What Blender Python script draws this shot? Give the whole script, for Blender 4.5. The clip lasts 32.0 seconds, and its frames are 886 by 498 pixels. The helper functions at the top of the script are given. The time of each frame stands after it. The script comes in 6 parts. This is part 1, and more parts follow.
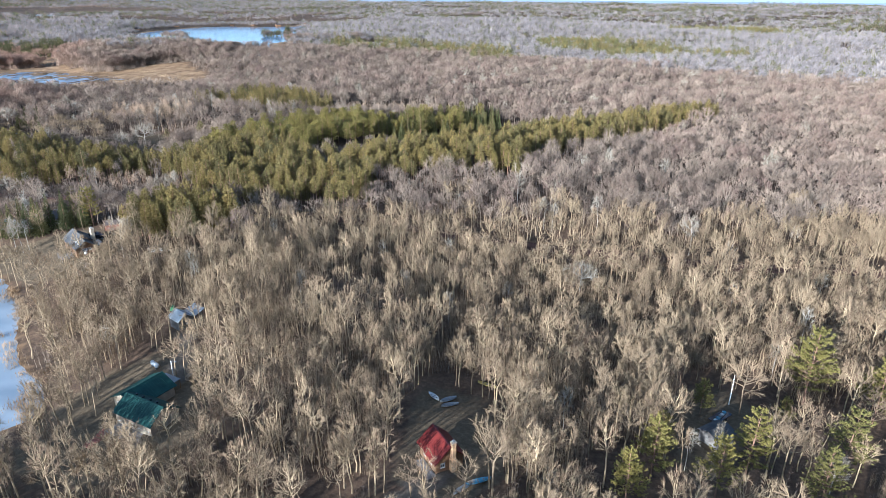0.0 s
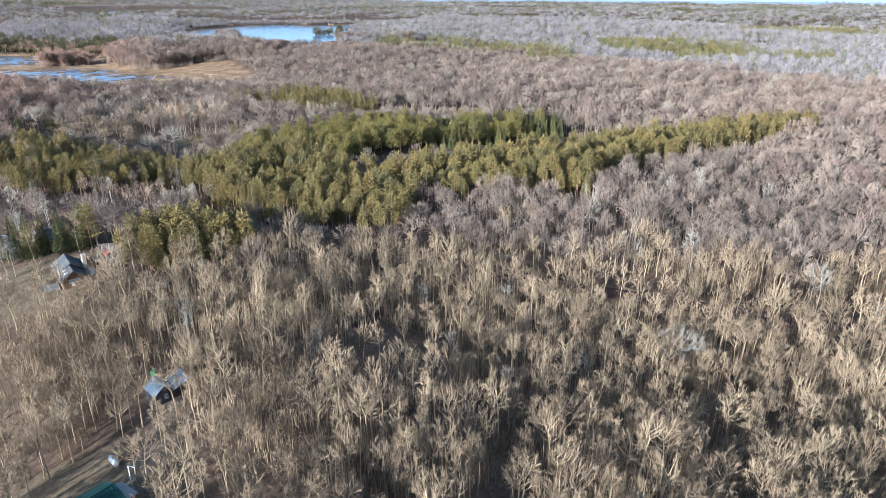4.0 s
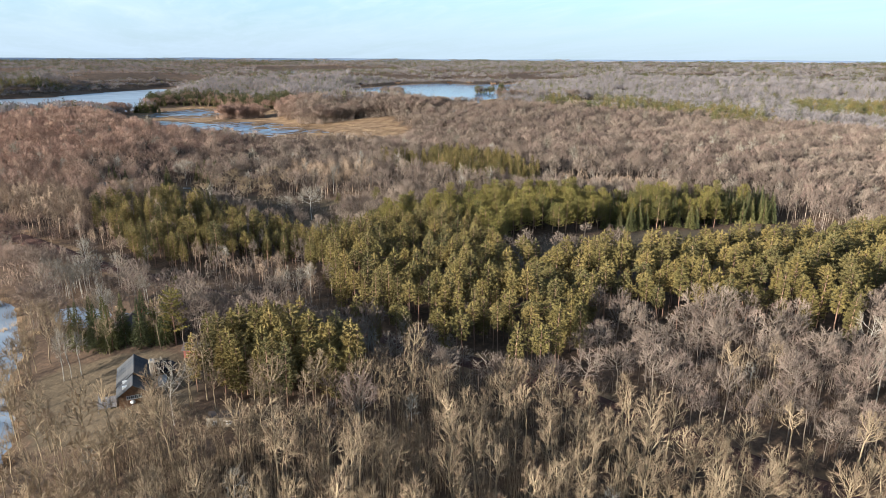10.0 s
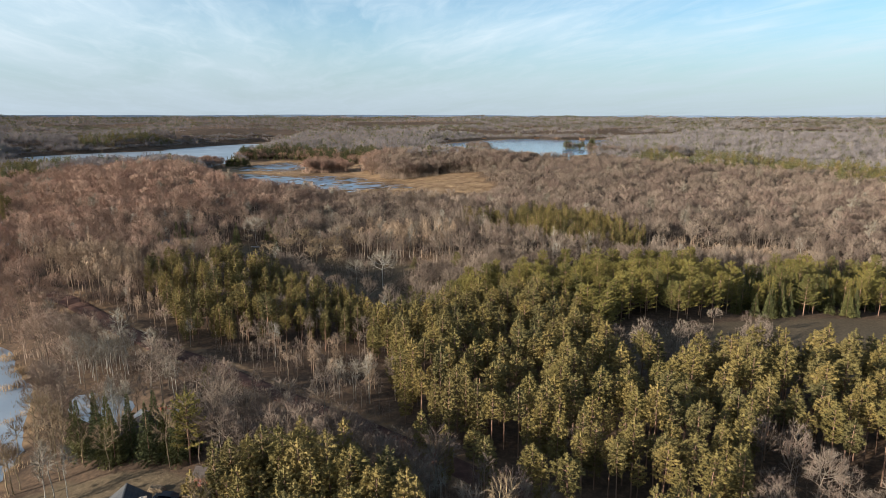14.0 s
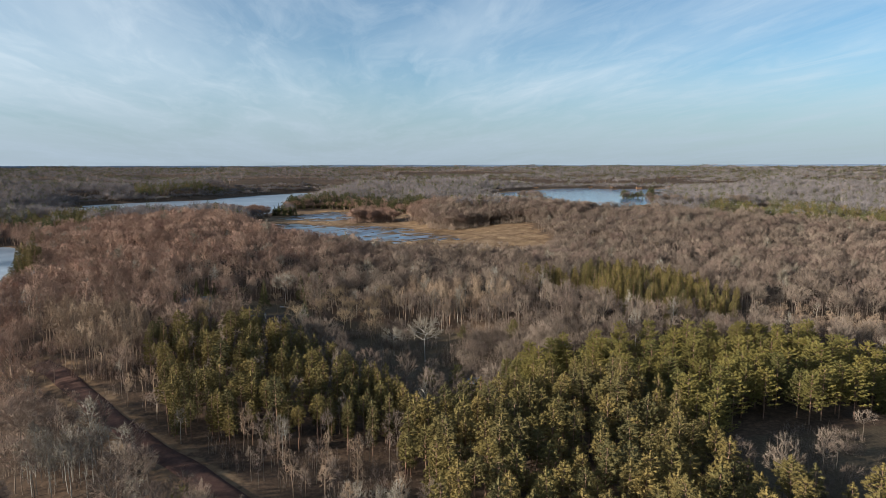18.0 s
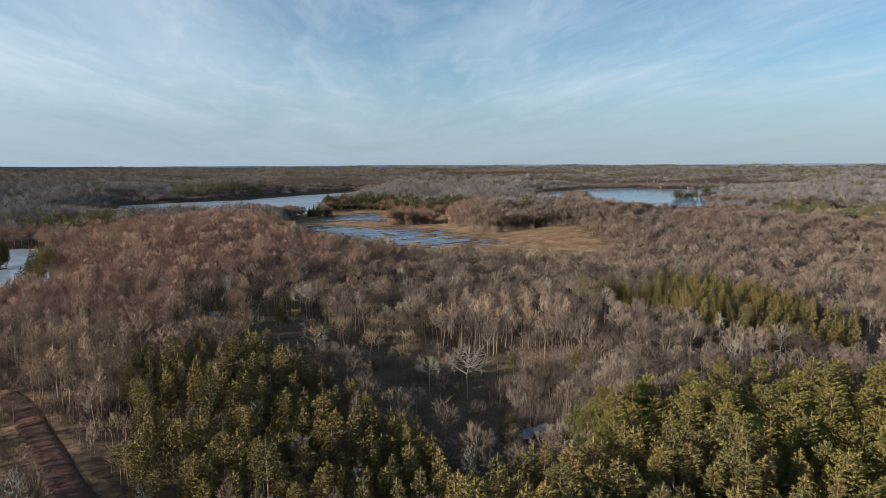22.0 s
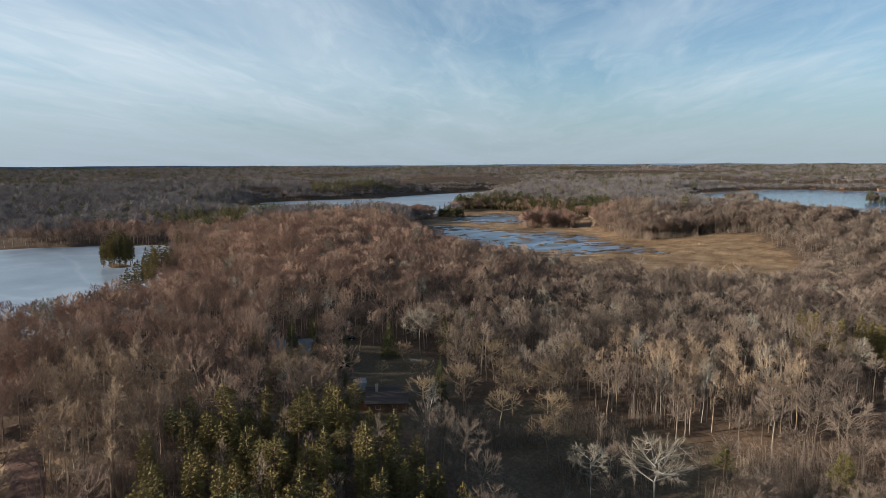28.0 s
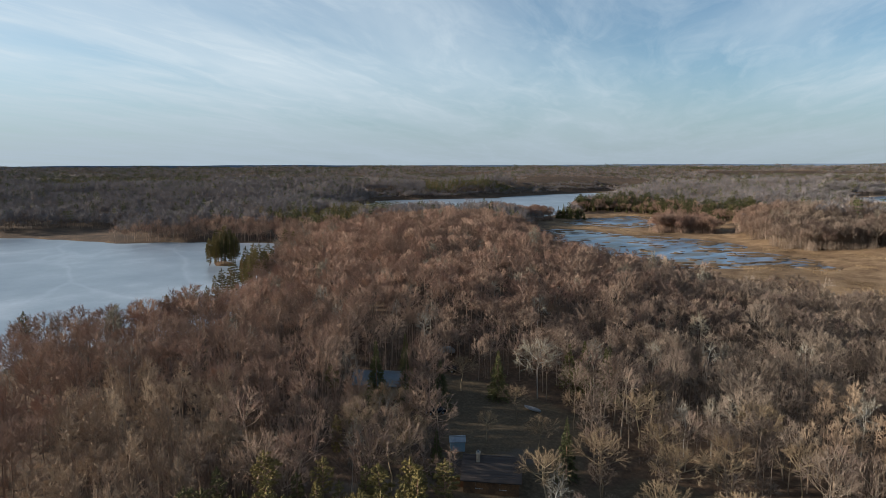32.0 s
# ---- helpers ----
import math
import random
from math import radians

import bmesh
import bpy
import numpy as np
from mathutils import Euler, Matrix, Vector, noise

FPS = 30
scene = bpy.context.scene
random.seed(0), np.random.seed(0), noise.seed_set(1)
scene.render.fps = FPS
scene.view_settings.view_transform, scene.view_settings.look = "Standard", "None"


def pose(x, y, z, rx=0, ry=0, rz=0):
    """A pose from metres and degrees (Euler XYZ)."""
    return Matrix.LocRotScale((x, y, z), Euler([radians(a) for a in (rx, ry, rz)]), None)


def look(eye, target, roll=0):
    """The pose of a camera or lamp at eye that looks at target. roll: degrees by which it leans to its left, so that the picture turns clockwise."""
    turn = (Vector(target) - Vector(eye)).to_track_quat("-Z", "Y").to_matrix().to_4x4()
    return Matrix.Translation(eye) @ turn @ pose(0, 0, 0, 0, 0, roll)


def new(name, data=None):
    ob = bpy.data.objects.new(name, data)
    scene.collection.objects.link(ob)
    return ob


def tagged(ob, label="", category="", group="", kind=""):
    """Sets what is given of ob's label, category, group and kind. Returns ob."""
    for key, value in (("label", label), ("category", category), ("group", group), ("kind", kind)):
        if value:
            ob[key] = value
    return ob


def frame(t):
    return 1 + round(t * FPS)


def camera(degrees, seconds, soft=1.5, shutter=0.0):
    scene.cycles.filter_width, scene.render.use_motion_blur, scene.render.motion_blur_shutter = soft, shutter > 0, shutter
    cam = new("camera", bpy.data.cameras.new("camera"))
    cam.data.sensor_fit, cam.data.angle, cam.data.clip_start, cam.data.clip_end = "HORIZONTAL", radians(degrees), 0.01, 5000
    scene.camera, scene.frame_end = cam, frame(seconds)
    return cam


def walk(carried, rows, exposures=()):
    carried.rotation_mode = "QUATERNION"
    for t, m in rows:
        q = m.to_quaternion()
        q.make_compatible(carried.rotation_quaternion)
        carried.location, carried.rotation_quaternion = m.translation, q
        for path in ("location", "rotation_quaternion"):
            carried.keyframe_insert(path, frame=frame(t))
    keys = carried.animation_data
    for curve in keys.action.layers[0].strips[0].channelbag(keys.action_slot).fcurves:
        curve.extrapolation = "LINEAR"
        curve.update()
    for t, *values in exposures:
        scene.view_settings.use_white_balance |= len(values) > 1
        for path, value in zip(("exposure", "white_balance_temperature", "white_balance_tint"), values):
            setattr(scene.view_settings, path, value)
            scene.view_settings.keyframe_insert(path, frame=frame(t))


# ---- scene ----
cam = camera(70.68, 32.0, soft=0.65)
ROWS = [
    (0.0, -0.73, -0.44, 76.11, -0.00, -21.99, 0.38),
    (0.5, -0.68, 4.69, 75.60, 0.38, -21.98, 0.39),
    (1.0, -0.74, 9.76, 75.10, 0.79, -21.99, 0.40),
    (1.5, -0.91, 14.79, 74.61, 1.21, -21.97, 0.41),
    (2.0, -1.19, 19.78, 74.13, 1.72, -21.99, 0.41),
    (2.5, -1.57, 24.73, 73.66, 2.38, -21.99, 0.42),
    (3.0, -2.05, 29.64, 73.19, 3.08, -22.00, 0.42),
    (3.5, -2.62, 34.52, 72.74, 3.77, -22.01, 0.41),
    (5.5, -5.84, 53.70, 71.03, 8.28, -21.91, 0.39),
    (6.0, -6.86, 58.43, 70.63, 9.65, -21.90, 0.38),
    (6.5, -7.97, 63.12, 70.23, 10.88, -21.45, 0.37),
    (7.0, -9.16, 67.80, 69.84, 12.01, -20.82, 0.36),
    (7.5, -10.43, 72.45, 69.46, 13.27, -20.18, 0.34),
    (8.0, -11.77, 77.08, 69.09, 14.51, -19.56, 0.32),
    (8.5, -13.19, 81.68, 68.73, 15.72, -18.94, 0.31),
    (9.0, -14.68, 86.27, 68.37, 16.81, -18.35, 0.29),
    (9.5, -16.24, 90.83, 68.03, 17.81, -17.69, 0.27),
    (10.0, -17.88, 95.38, 67.69, 18.73, -17.05, 0.25),
    (10.5, -19.58, 99.91, 67.35, 19.71, -16.46, 0.23),
    (11.0, -21.35, 104.42, 67.03, 20.69, -15.85, 0.21),
    (11.5, -23.19, 108.91, 66.71, 21.72, -15.25, 0.19),
    (12.0, -25.09, 113.39, 66.40, 22.76, -14.64, 0.16),
    (12.5, -27.05, 117.85, 66.09, 23.78, -14.04, 0.14),
    (13.0, -29.08, 122.29, 65.79, 24.70, -13.44, 0.12),
    (13.5, -31.16, 126.72, 65.50, 25.61, -12.82, 0.09),
    (14.0, -33.31, 131.12, 65.21, 26.49, -12.19, 0.07),
    (14.5, -35.51, 135.51, 64.92, 27.31, -11.60, 0.05),
    (16.5, -44.90, 152.90, 63.83, 30.16, -9.18, -0.05),
    (17.0, -47.39, 157.20, 63.57, 30.56, -8.57, -0.07),
    (17.5, -49.93, 161.48, 63.31, 30.91, -7.95, -0.10),
    (18.0, -52.52, 165.74, 63.06, 31.05, -7.73, -0.12),
    (18.5, -55.17, 169.97, 62.80, 31.15, -7.73, -0.14),
    (19.0, -57.87, 174.19, 62.55, 31.29, -7.73, -0.16),
    (19.5, -60.63, 178.38, 62.31, 31.39, -7.73, -0.18),
    (20.0, -63.44, 182.54, 62.06, 31.64, -7.72, -0.20),
    (20.5, -66.30, 186.68, 61.81, 32.30, -7.69, -0.22),
    (21.0, -69.21, 190.79, 61.57, 33.08, -7.69, -0.24),
    (21.5, -72.18, 194.87, 61.32, 33.86, -7.70, -0.25),
    (22.0, -75.20, 198.91, 61.08, 34.67, -7.70, -0.27),
    (22.5, -78.28, 202.93, 60.84, 35.52, -7.70, -0.28),
    (23.0, -81.40, 206.91, 60.59, 36.35, -7.68, -0.29),
    (23.5, -84.59, 210.85, 60.35, 37.24, -7.67, -0.30),
    (24.0, -87.82, 214.76, 60.10, 38.36, -7.69, -0.30),
    (24.5, -91.12, 218.62, 59.85, 39.48, -7.70, -0.30),
    (25.0, -94.46, 222.44, 59.60, 40.64, -7.70, -0.30),
    (25.5, -97.87, 226.22, 59.35, 41.73, -7.69, -0.30),
    (27.5, -112.06, 240.82, 58.30, 45.79, -7.68, -0.30),
    (28.0, -115.76, 244.33, 58.03, 46.89, -7.68, -0.30),
    (28.5, -119.52, 247.78, 57.75, 47.98, -7.65, -0.30),
    (29.0, -123.34, 251.17, 57.47, 49.03, -7.66, -0.30),
    (29.5, -127.23, 254.49, 57.18, 50.06, -7.67, -0.29),
    (30.0, -131.18, 257.74, 56.88, 50.95, -7.69, -0.27),
    (30.5, -135.20, 260.91, 56.57, 51.82, -7.69, -0.25),
    (31.0, -139.29, 264.01, 56.26, 53.06, -7.65, -0.23),
    (31.5, -143.45, 267.03, 55.94, 54.99, -7.64, -0.20),
    (32.0, -147.68, 269.97, 55.61, 57.41, -7.64, -0.17),
]
TRACK = [(t, pose(x, y, z, 0, 0, yaw) @ pose(0, 0, 0, 90 + pitch) @ pose(0, 0, 0, 0, 0, roll)) for t, x, y, z, yaw, pitch, roll in ROWS]
EXPO = [(0.0, 1.0, 5020, 8), (6.0, 1.10, 4980, 8), (9.0, 0.82, 5560, 9), (13.0, 0.45, 6250, 10), (19.0, 0.0, 6000, 10), (32.0, -0.05, 6150, 10)]
walk(cam, TRACK, EXPO)

# ---------------------------------------------------------------- light
SUN_EL, SUN_AZ = 14.0, (-0.62, -0.785)          # elevation, and the way on the ground towards the sun
sun = new("sun", bpy.data.lights.new("sun", "SUN"))
sun.data.energy, sun.data.angle, sun.data.color = 9.2, radians(0.6), (1.0, 0.90, 0.76)
to_sun = Vector((SUN_AZ[0] * math.cos(radians(SUN_EL)), SUN_AZ[1] * math.cos(radians(SUN_EL)), math.sin(radians(SUN_EL))))
sun.matrix_world = look(to_sun * 400, (0, 0, 0))
tagged(sun, "low warm afternoon sun", "sun", kind="structure")


def nodes_of(owner):
    owner.use_nodes = True
    tree = owner.node_tree
    tree.nodes.clear()

    def add(kind, where=None, **given):
        n = tree.nodes.new(kind)
        for k, v in given.items():
            if k.startswith("_"):
                setattr_map[k](n, v)
            else:
                n.inputs[k.replace("_", " ")].default_value = v
        return n
    return tree, add


setattr_map = {
    "_type": lambda n, v: exec_set(n, "blend_type", v),
    "_op": lambda n, v: exec_set(n, "operation", v),
    "_attr": lambda n, v: exec_set(n, "attribute_name", v),
    "_dtype": lambda n, v: exec_set(n, "data_type", v),
}


def exec_set(n, what, v):
    if what == "blend_type":
        n.blend_type = v
    elif what == "operation":
        n.operation = v
    elif what == "attribute_name":
        n.attribute_name = v
    elif what == "data_type":
        n.data_type = v


def ramp(tree, stops):
    n = tree.nodes.new("ShaderNodeValToRGB")
    cr = n.color_ramp
    while len(cr.elements) < len(stops):
        cr.elements.new(0.5)
    for e, (p, c) in zip(cr.elements, stops):
        e.position, e.color = p, (*c, 1) if len(c) == 3 else c
    return n


world = bpy.data.worlds.new("world")
scene.world = world
wt, wadd = nodes_of(world)
sky = wadd("ShaderNodeTexSky")
sky.sky_type, sky.sun_disc = "NISHITA", False
sky.sun_elevation, sky.sun_rotation = radians(SUN_EL), math.atan2(SUN_AZ[0], SUN_AZ[1])
sky.air_density, sky.dust_density, sky.ozone_density = 1.0, 0.4, 2.0
coord = wadd("ShaderNodeTexCoord")
# high thin cirrus, stretched along the way of the wind, thicker low down by perspective
sep = wadd("ShaderNodeSeparateXYZ")
wt.links.new(coord.outputs["Generated"], sep.inputs[0])
lift = wadd("ShaderNodeMath", _op="ADD")
lift.inputs[1].default_value = 0.07
wt.links.new(sep.outputs[2], lift.inputs[0])
flat = wadd("ShaderNodeVectorMath", _op="DIVIDE")
comb = wadd("ShaderNodeCombineXYZ")
for k in range(3):
    wt.links.new(lift.outputs[0], comb.inputs[k])
wt.links.new(coord.outputs["Generated"], flat.inputs[0])
wt.links.new(comb.outputs[0], flat.inputs[1])
mapn = wadd("ShaderNodeMapping")
mapn.vector_type = "TEXTURE"
mapn.inputs["Rotation"].default_value = (0, 0, radians(131))
mapn.inputs["Scale"].default_value = (5.6, 1.9, 1000.0)
mapn.inputs["Location"].default_value = (1.7, 0.6, 0)
wt.links.new(flat.outputs[0], mapn.inputs["Vector"])
cl1 = wadd("ShaderNodeTexNoise", Scale=1.5, Detail=7.0, Roughness=0.56, Distortion=0.55)
wt.links.new(mapn.outputs[0], cl1.inputs["Vector"])
cr1 = ramp(wt, [(0.30, (0, 0, 0)), (0.82, (1, 1, 1))])
wt.links.new(cl1.outputs["Fac"], cr1.inputs[0])
cloud_amount = wadd("ShaderNodeMath", _op="MULTIPLY")
cloud_amount.inputs[1].default_value = 0.66
wt.links.new(cr1.outputs[0], cloud_amount.inputs[0])
cl2 = wadd("ShaderNodeTexNoise", Scale=5.2, Detail=9.0, Roughness=0.62, Distortion=1.1)
wt.links.new(mapn.outputs[0], cl2.inputs["Vector"])
cr2 = ramp(wt, [(0.46, (0, 0, 0)), (0.74, (1, 1, 1))])
wt.links.new(cl2.outputs["Fac"], cr2.inputs[0])
fibres = wadd("ShaderNodeMath", _op="MULTIPLY_ADD")
fibres.inputs[1].default_value = 0.22
wt.links.new(cr2.outputs[0], fibres.inputs[0])
wt.links.new(cloud_amount.outputs[0], fibres.inputs[2])
# seen edge-on low down, the cirrus looks thicker than overhead
depth = wadd("ShaderNodeMath", _op="DIVIDE")
depth.inputs[0].default_value = 0.30
wt.links.new(lift.outputs[0], depth.inputs[1])
depth_cap = wadd("ShaderNodeMath", _op="MINIMUM")
depth_cap.inputs[1].default_value = 1.0
wt.links.new(depth.outputs[0], depth_cap.inputs[0])
# thin veil, thicker towards the sun
veil = wadd("ShaderNodeVectorMath", _op="DOT_PRODUCT")
veil.inputs[1].default_value = (SUN_AZ[0], SUN_AZ[1], 0)
wt.links.new(coord.outputs["Generated"], veil.inputs[0])
veil_range = wadd("ShaderNodeMapRange")
veil_range.inputs["From Min"].default_value, veil_range.inputs["From Max"].default_value = -0.55, 0.7
veil_range.inputs["To Min"].default_value, veil_range.inputs["To Max"].default_value = 0.0, 0.38
veil_range.interpolation_type = "SMOOTHSTEP"
wt.links.new(veil.outputs["Value"], veil_range.inputs["Value"])
veiled = wadd("ShaderNodeMath", _op="ADD")
wt.links.new(fibres.outputs[0], veiled.inputs[0])
wt.links.new(veil_range.outputs[0], veiled.inputs[1])
lum = wadd("ShaderNodeMixRGB", _type="MIX", Color2=(5.6, 6.2, 6.4, 1))
thick = wadd("ShaderNodeMath", _op="MULTIPLY")
wt.links.new(veiled.outputs[0], thick.inputs[0])
wt.links.new(depth_cap.outputs[0], thick.inputs[1])
wt.links.new(thick.outputs[0], lum.inputs["Fac"])
tint = wadd("ShaderNodeMixRGB", _type="MULTIPLY", Fac=1.0, Color2=(0.70, 0.89, 0.98, 1))
wt.links.new(sky.outputs[0], tint.inputs["Color1"])
wt.links.new(tint.outputs[0], lum.inputs["Color1"])
low = wadd("ShaderNodeMapRange")
low.inputs["From Min"].default_value, low.inputs["From Max"].default_value = 0.0, 0.16
low.inputs["To Min"].default_value, low.inputs["To Max"].default_value = 0.8, 0.0
low.interpolation_type = "SMOOTHSTEP"
wt.links.new(sep.outputs[2], low.inputs["Value"])
mist = wadd("ShaderNodeMixRGB", _type="MIX", Color2=(3.0, 3.6, 4.1, 1))
wt.links.new(low.outputs[0], mist.inputs["Fac"])
wt.links.new(lum.outputs[0], mist.inputs["Color1"])
bg = wadd("ShaderNodeBackground", Strength=0.13)
wt.links.new(mist.outputs[0], bg.inputs["Color"])
wo = wadd("ShaderNodeOutputWorld")
wt.links.new(bg.outputs[0], wo.inputs["Surface"])

# ---------------------------------------------------------------- materials


def base_mat(name, rough=0.9, metal=0.0, spec=0.3):
    m = bpy.data.materials.new(name)
    tree, add = nodes_of(m)
    p = add("ShaderNodeBsdfPrincipled", Roughness=rough, Metallic=metal)
    p.inputs["Specular IOR Level"].default_value = spec
    o = add("ShaderNodeOutputMaterial")
    tree.links.new(p.outputs[0], o.inputs["Surface"])
    return m, tree, add, p


def noise_col(tree, add, vec, scale, stops, detail=5.0, rough=0.6):
    n = add("ShaderNodeTexNoise", Scale=scale, Detail=detail, Roughness=rough)
    tree.links.new(vec, n.inputs["Vector"])
    r = ramp(tree, stops)
    tree.links.new(n.outputs["Fac"], r.inputs[0])
    return n, r


def bump_of(tree, add, p, height, strength, dist):
    b = add("ShaderNodeBump", Strength=strength, Distance=dist)
    tree.links.new(height, b.inputs["Height"])
    tree.links.new(b.outputs[0], p.inputs["Normal"])


def surface(name, dark, light, scale, rough=0.85, metal=0.0, bump=0.3, dist=0.03, patch=None, patch_scale=0.3, spec=0.3, vary=0.12):
    """A weathered surface: grain between two colours, a coarse second tone, and a little change from object to object."""
    m, tree, add, p = base_mat(name, rough, metal, spec)
    c = add("ShaderNodeTexCoord")
    n, r = noise_col(tree, add, c.outputs["Object"], scale, [(0.3, dark), (0.7, light)])
    out = r.outputs[0]
    if patch:
        n2, r2 = noise_col(tree, add, c.outputs["Object"], patch_scale, [(0.42, (0, 0, 0)), (0.62, (1, 1, 1))], 4.0)
        mx = add("ShaderNodeMixRGB", _type="MIX", Color2=(*patch, 1))
        tree.links.new(r2.outputs[0], mx.inputs["Fac"])
        tree.links.new(out, mx.inputs["Color1"])
        out = mx.outputs[0]
    info = add("ShaderNodeObjectInfo")
    hsv = add("ShaderNodeHueSaturation")
    mr = add("ShaderNodeMapRange")
    mr.inputs["To Min"].default_value, mr.inputs["To Max"].default_value = 1 - vary, 1 + vary
    tree.links.new(info.outputs["Random"], mr.inputs["Value"])
    tree.links.new(mr.outputs[0], hsv.inputs["Value"])
    tree.links.new(out, hsv.inputs["Color"])
    tree.links.new(hsv.outputs[0], p.inputs["Base Color"])
    bump_of(tree, add, p, n.outputs["Fac"], bump, dist)
    return m


def plant_mat(name, cols, rough=0.9, west_lit_tone=None):
    """Bark, twigs or needles: the tone of each tree runs through the colours, with a finer change from piece to piece."""
    m, tree, add, p = base_mat(name, rough, 0.0, 0.15)
    a = add("ShaderNodeAttribute", _attr="tone")
    info = add("ShaderNodeObjectInfo")
    geo = add("ShaderNodeNewGeometry")
    s1 = add("ShaderNodeMath", _op="MULTIPLY_ADD")
    s1.inputs[1].default_value, s1.inputs[2].default_value = 0.55, 0.0
    tree.links.new(info.outputs["Random"], s1.inputs[0])
    s2 = add("ShaderNodeMath", _op="ADD")
    tree.links.new(a.outputs["Fac"], s2.inputs[0])
    tree.links.new(s1.outputs[0], s2.inputs[1])
    fr = add("ShaderNodeMath", _op="FRACT")
    tree.links.new(s2.outputs[0], fr.inputs[0])
    r = ramp(tree, [(i / (len(cols) - 1), c) for i, c in enumerate(cols)])
    tree.links.new(fr.outputs[0], r.inputs[0])
    out = r.outputs[0]
    if west_lit_tone:
        # redder stands, tens of metres across; westwards the colour is also brightened as sunlight
        sn, sr = noise_col(tree, add, geo.outputs["Position"], 0.012, [(0.0, (1, 1, 1)), (1.0, west_lit_tone)], 3.0)
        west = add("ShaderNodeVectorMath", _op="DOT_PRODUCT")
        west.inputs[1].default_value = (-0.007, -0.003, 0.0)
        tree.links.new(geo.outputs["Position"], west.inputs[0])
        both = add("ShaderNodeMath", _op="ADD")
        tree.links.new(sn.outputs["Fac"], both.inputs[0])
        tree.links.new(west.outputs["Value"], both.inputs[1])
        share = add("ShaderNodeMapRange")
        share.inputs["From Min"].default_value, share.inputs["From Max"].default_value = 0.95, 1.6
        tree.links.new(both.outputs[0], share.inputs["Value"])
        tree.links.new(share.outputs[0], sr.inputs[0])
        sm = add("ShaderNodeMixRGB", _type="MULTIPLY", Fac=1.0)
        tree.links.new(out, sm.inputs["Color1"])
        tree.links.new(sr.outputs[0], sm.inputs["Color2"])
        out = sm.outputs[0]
    hsv = add("ShaderNodeHueSaturation")
    mr = add("ShaderNodeMapRange")
    mr.inputs["To Min"].default_value, mr.inputs["To Max"].default_value = 0.78, 1.22
    tree.links.new(geo.outputs["Random Per Island"], mr.inputs["Value"])
    tree.links.new(mr.outputs[0], hsv.inputs["Value"])
    tree.links.new(out, hsv.inputs["Color"])
    tree.links.new(hsv.outputs[0], p.inputs["Base Color"])
    return m


# last triple: western tone, redder and brightened in place of sun on the crowns
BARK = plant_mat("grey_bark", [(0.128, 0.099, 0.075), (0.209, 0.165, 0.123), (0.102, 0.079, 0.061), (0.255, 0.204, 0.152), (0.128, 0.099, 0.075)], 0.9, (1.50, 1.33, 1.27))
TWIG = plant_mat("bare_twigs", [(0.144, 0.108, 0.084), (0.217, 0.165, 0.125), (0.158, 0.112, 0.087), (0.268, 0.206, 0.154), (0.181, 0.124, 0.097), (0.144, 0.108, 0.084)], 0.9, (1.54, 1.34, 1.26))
# bark of the open woods: a lighter copy with sunlit tan put into the colour
OBARK = plant_mat("lit_tan_bark", [(0.172, 0.129, 0.078), (0.283, 0.215, 0.131), (0.141, 0.105, 0.068), (0.349, 0.266, 0.161), (0.172, 0.129, 0.078)])
OTWIG = plant_mat("beige_twigs", [(0.158, 0.111, 0.070), (0.229, 0.165, 0.102), (0.166, 0.116, 0.075), (0.281, 0.204, 0.124), (0.185, 0.123, 0.081), (0.158, 0.111, 0.070)])
TAN_BARK = plant_mat("tan_aspen_bark", [(0.237, 0.169, 0.113), (0.339, 0.249, 0.169), (0.203, 0.142, 0.097), (0.237, 0.169, 0.113)])
TAN_TWIG = plant_mat("tan_aspen_twigs", [(0.296, 0.210, 0.140), (0.379, 0.276, 0.184), (0.262, 0.181, 0.124), (0.296, 0.210, 0.140)])
# twigs of the far woods, greyed and blued to carry distance haze in the colour
HAZED_TWIG = plant_mat("grey_twigs", [(0.150, 0.134, 0.133), (0.211, 0.188, 0.183), (0.156, 0.134, 0.131), (0.254, 0.223, 0.211), (0.150, 0.134, 0.133)])
PALE = plant_mat("pale_bark", [(0.289, 0.260, 0.214), (0.346, 0.323, 0.277), (0.254, 0.225, 0.185), (0.289, 0.260, 0.214)])
PALE_TWIG = plant_mat("pale_twigs", [(0.230, 0.192, 0.141), (0.275, 0.237, 0.179), (0.211, 0.173, 0.128), (0.230, 0.192, 0.141)])
RED_BARK = plant_mat("pine_bark", [(0.17, 0.10, 0.07), (0.24, 0.15, 0.10), (0.17, 0.10, 0.07)])
NEEDLE = plant_mat("pine_needles", [(0.121, 0.097, 0.032), (0.164, 0.122, 0.038), (0.092, 0.079, 0.031), (0.186, 0.135, 0.044), (0.121, 0.097, 0.032)], 0.75)
WNEEDLE = plant_mat("white_pine_needles", [(0.136, 0.114, 0.031), (0.179, 0.143, 0.038), (0.105, 0.094, 0.029), (0.136, 0.114, 0.031)], 0.75)
SNEEDLE = plant_mat("spruce_needles", [(0.074, 0.078, 0.031), (0.128, 0.118, 0.040), (0.090, 0.090, 0.038), (0.074, 0.078, 0.031)], 0.75)

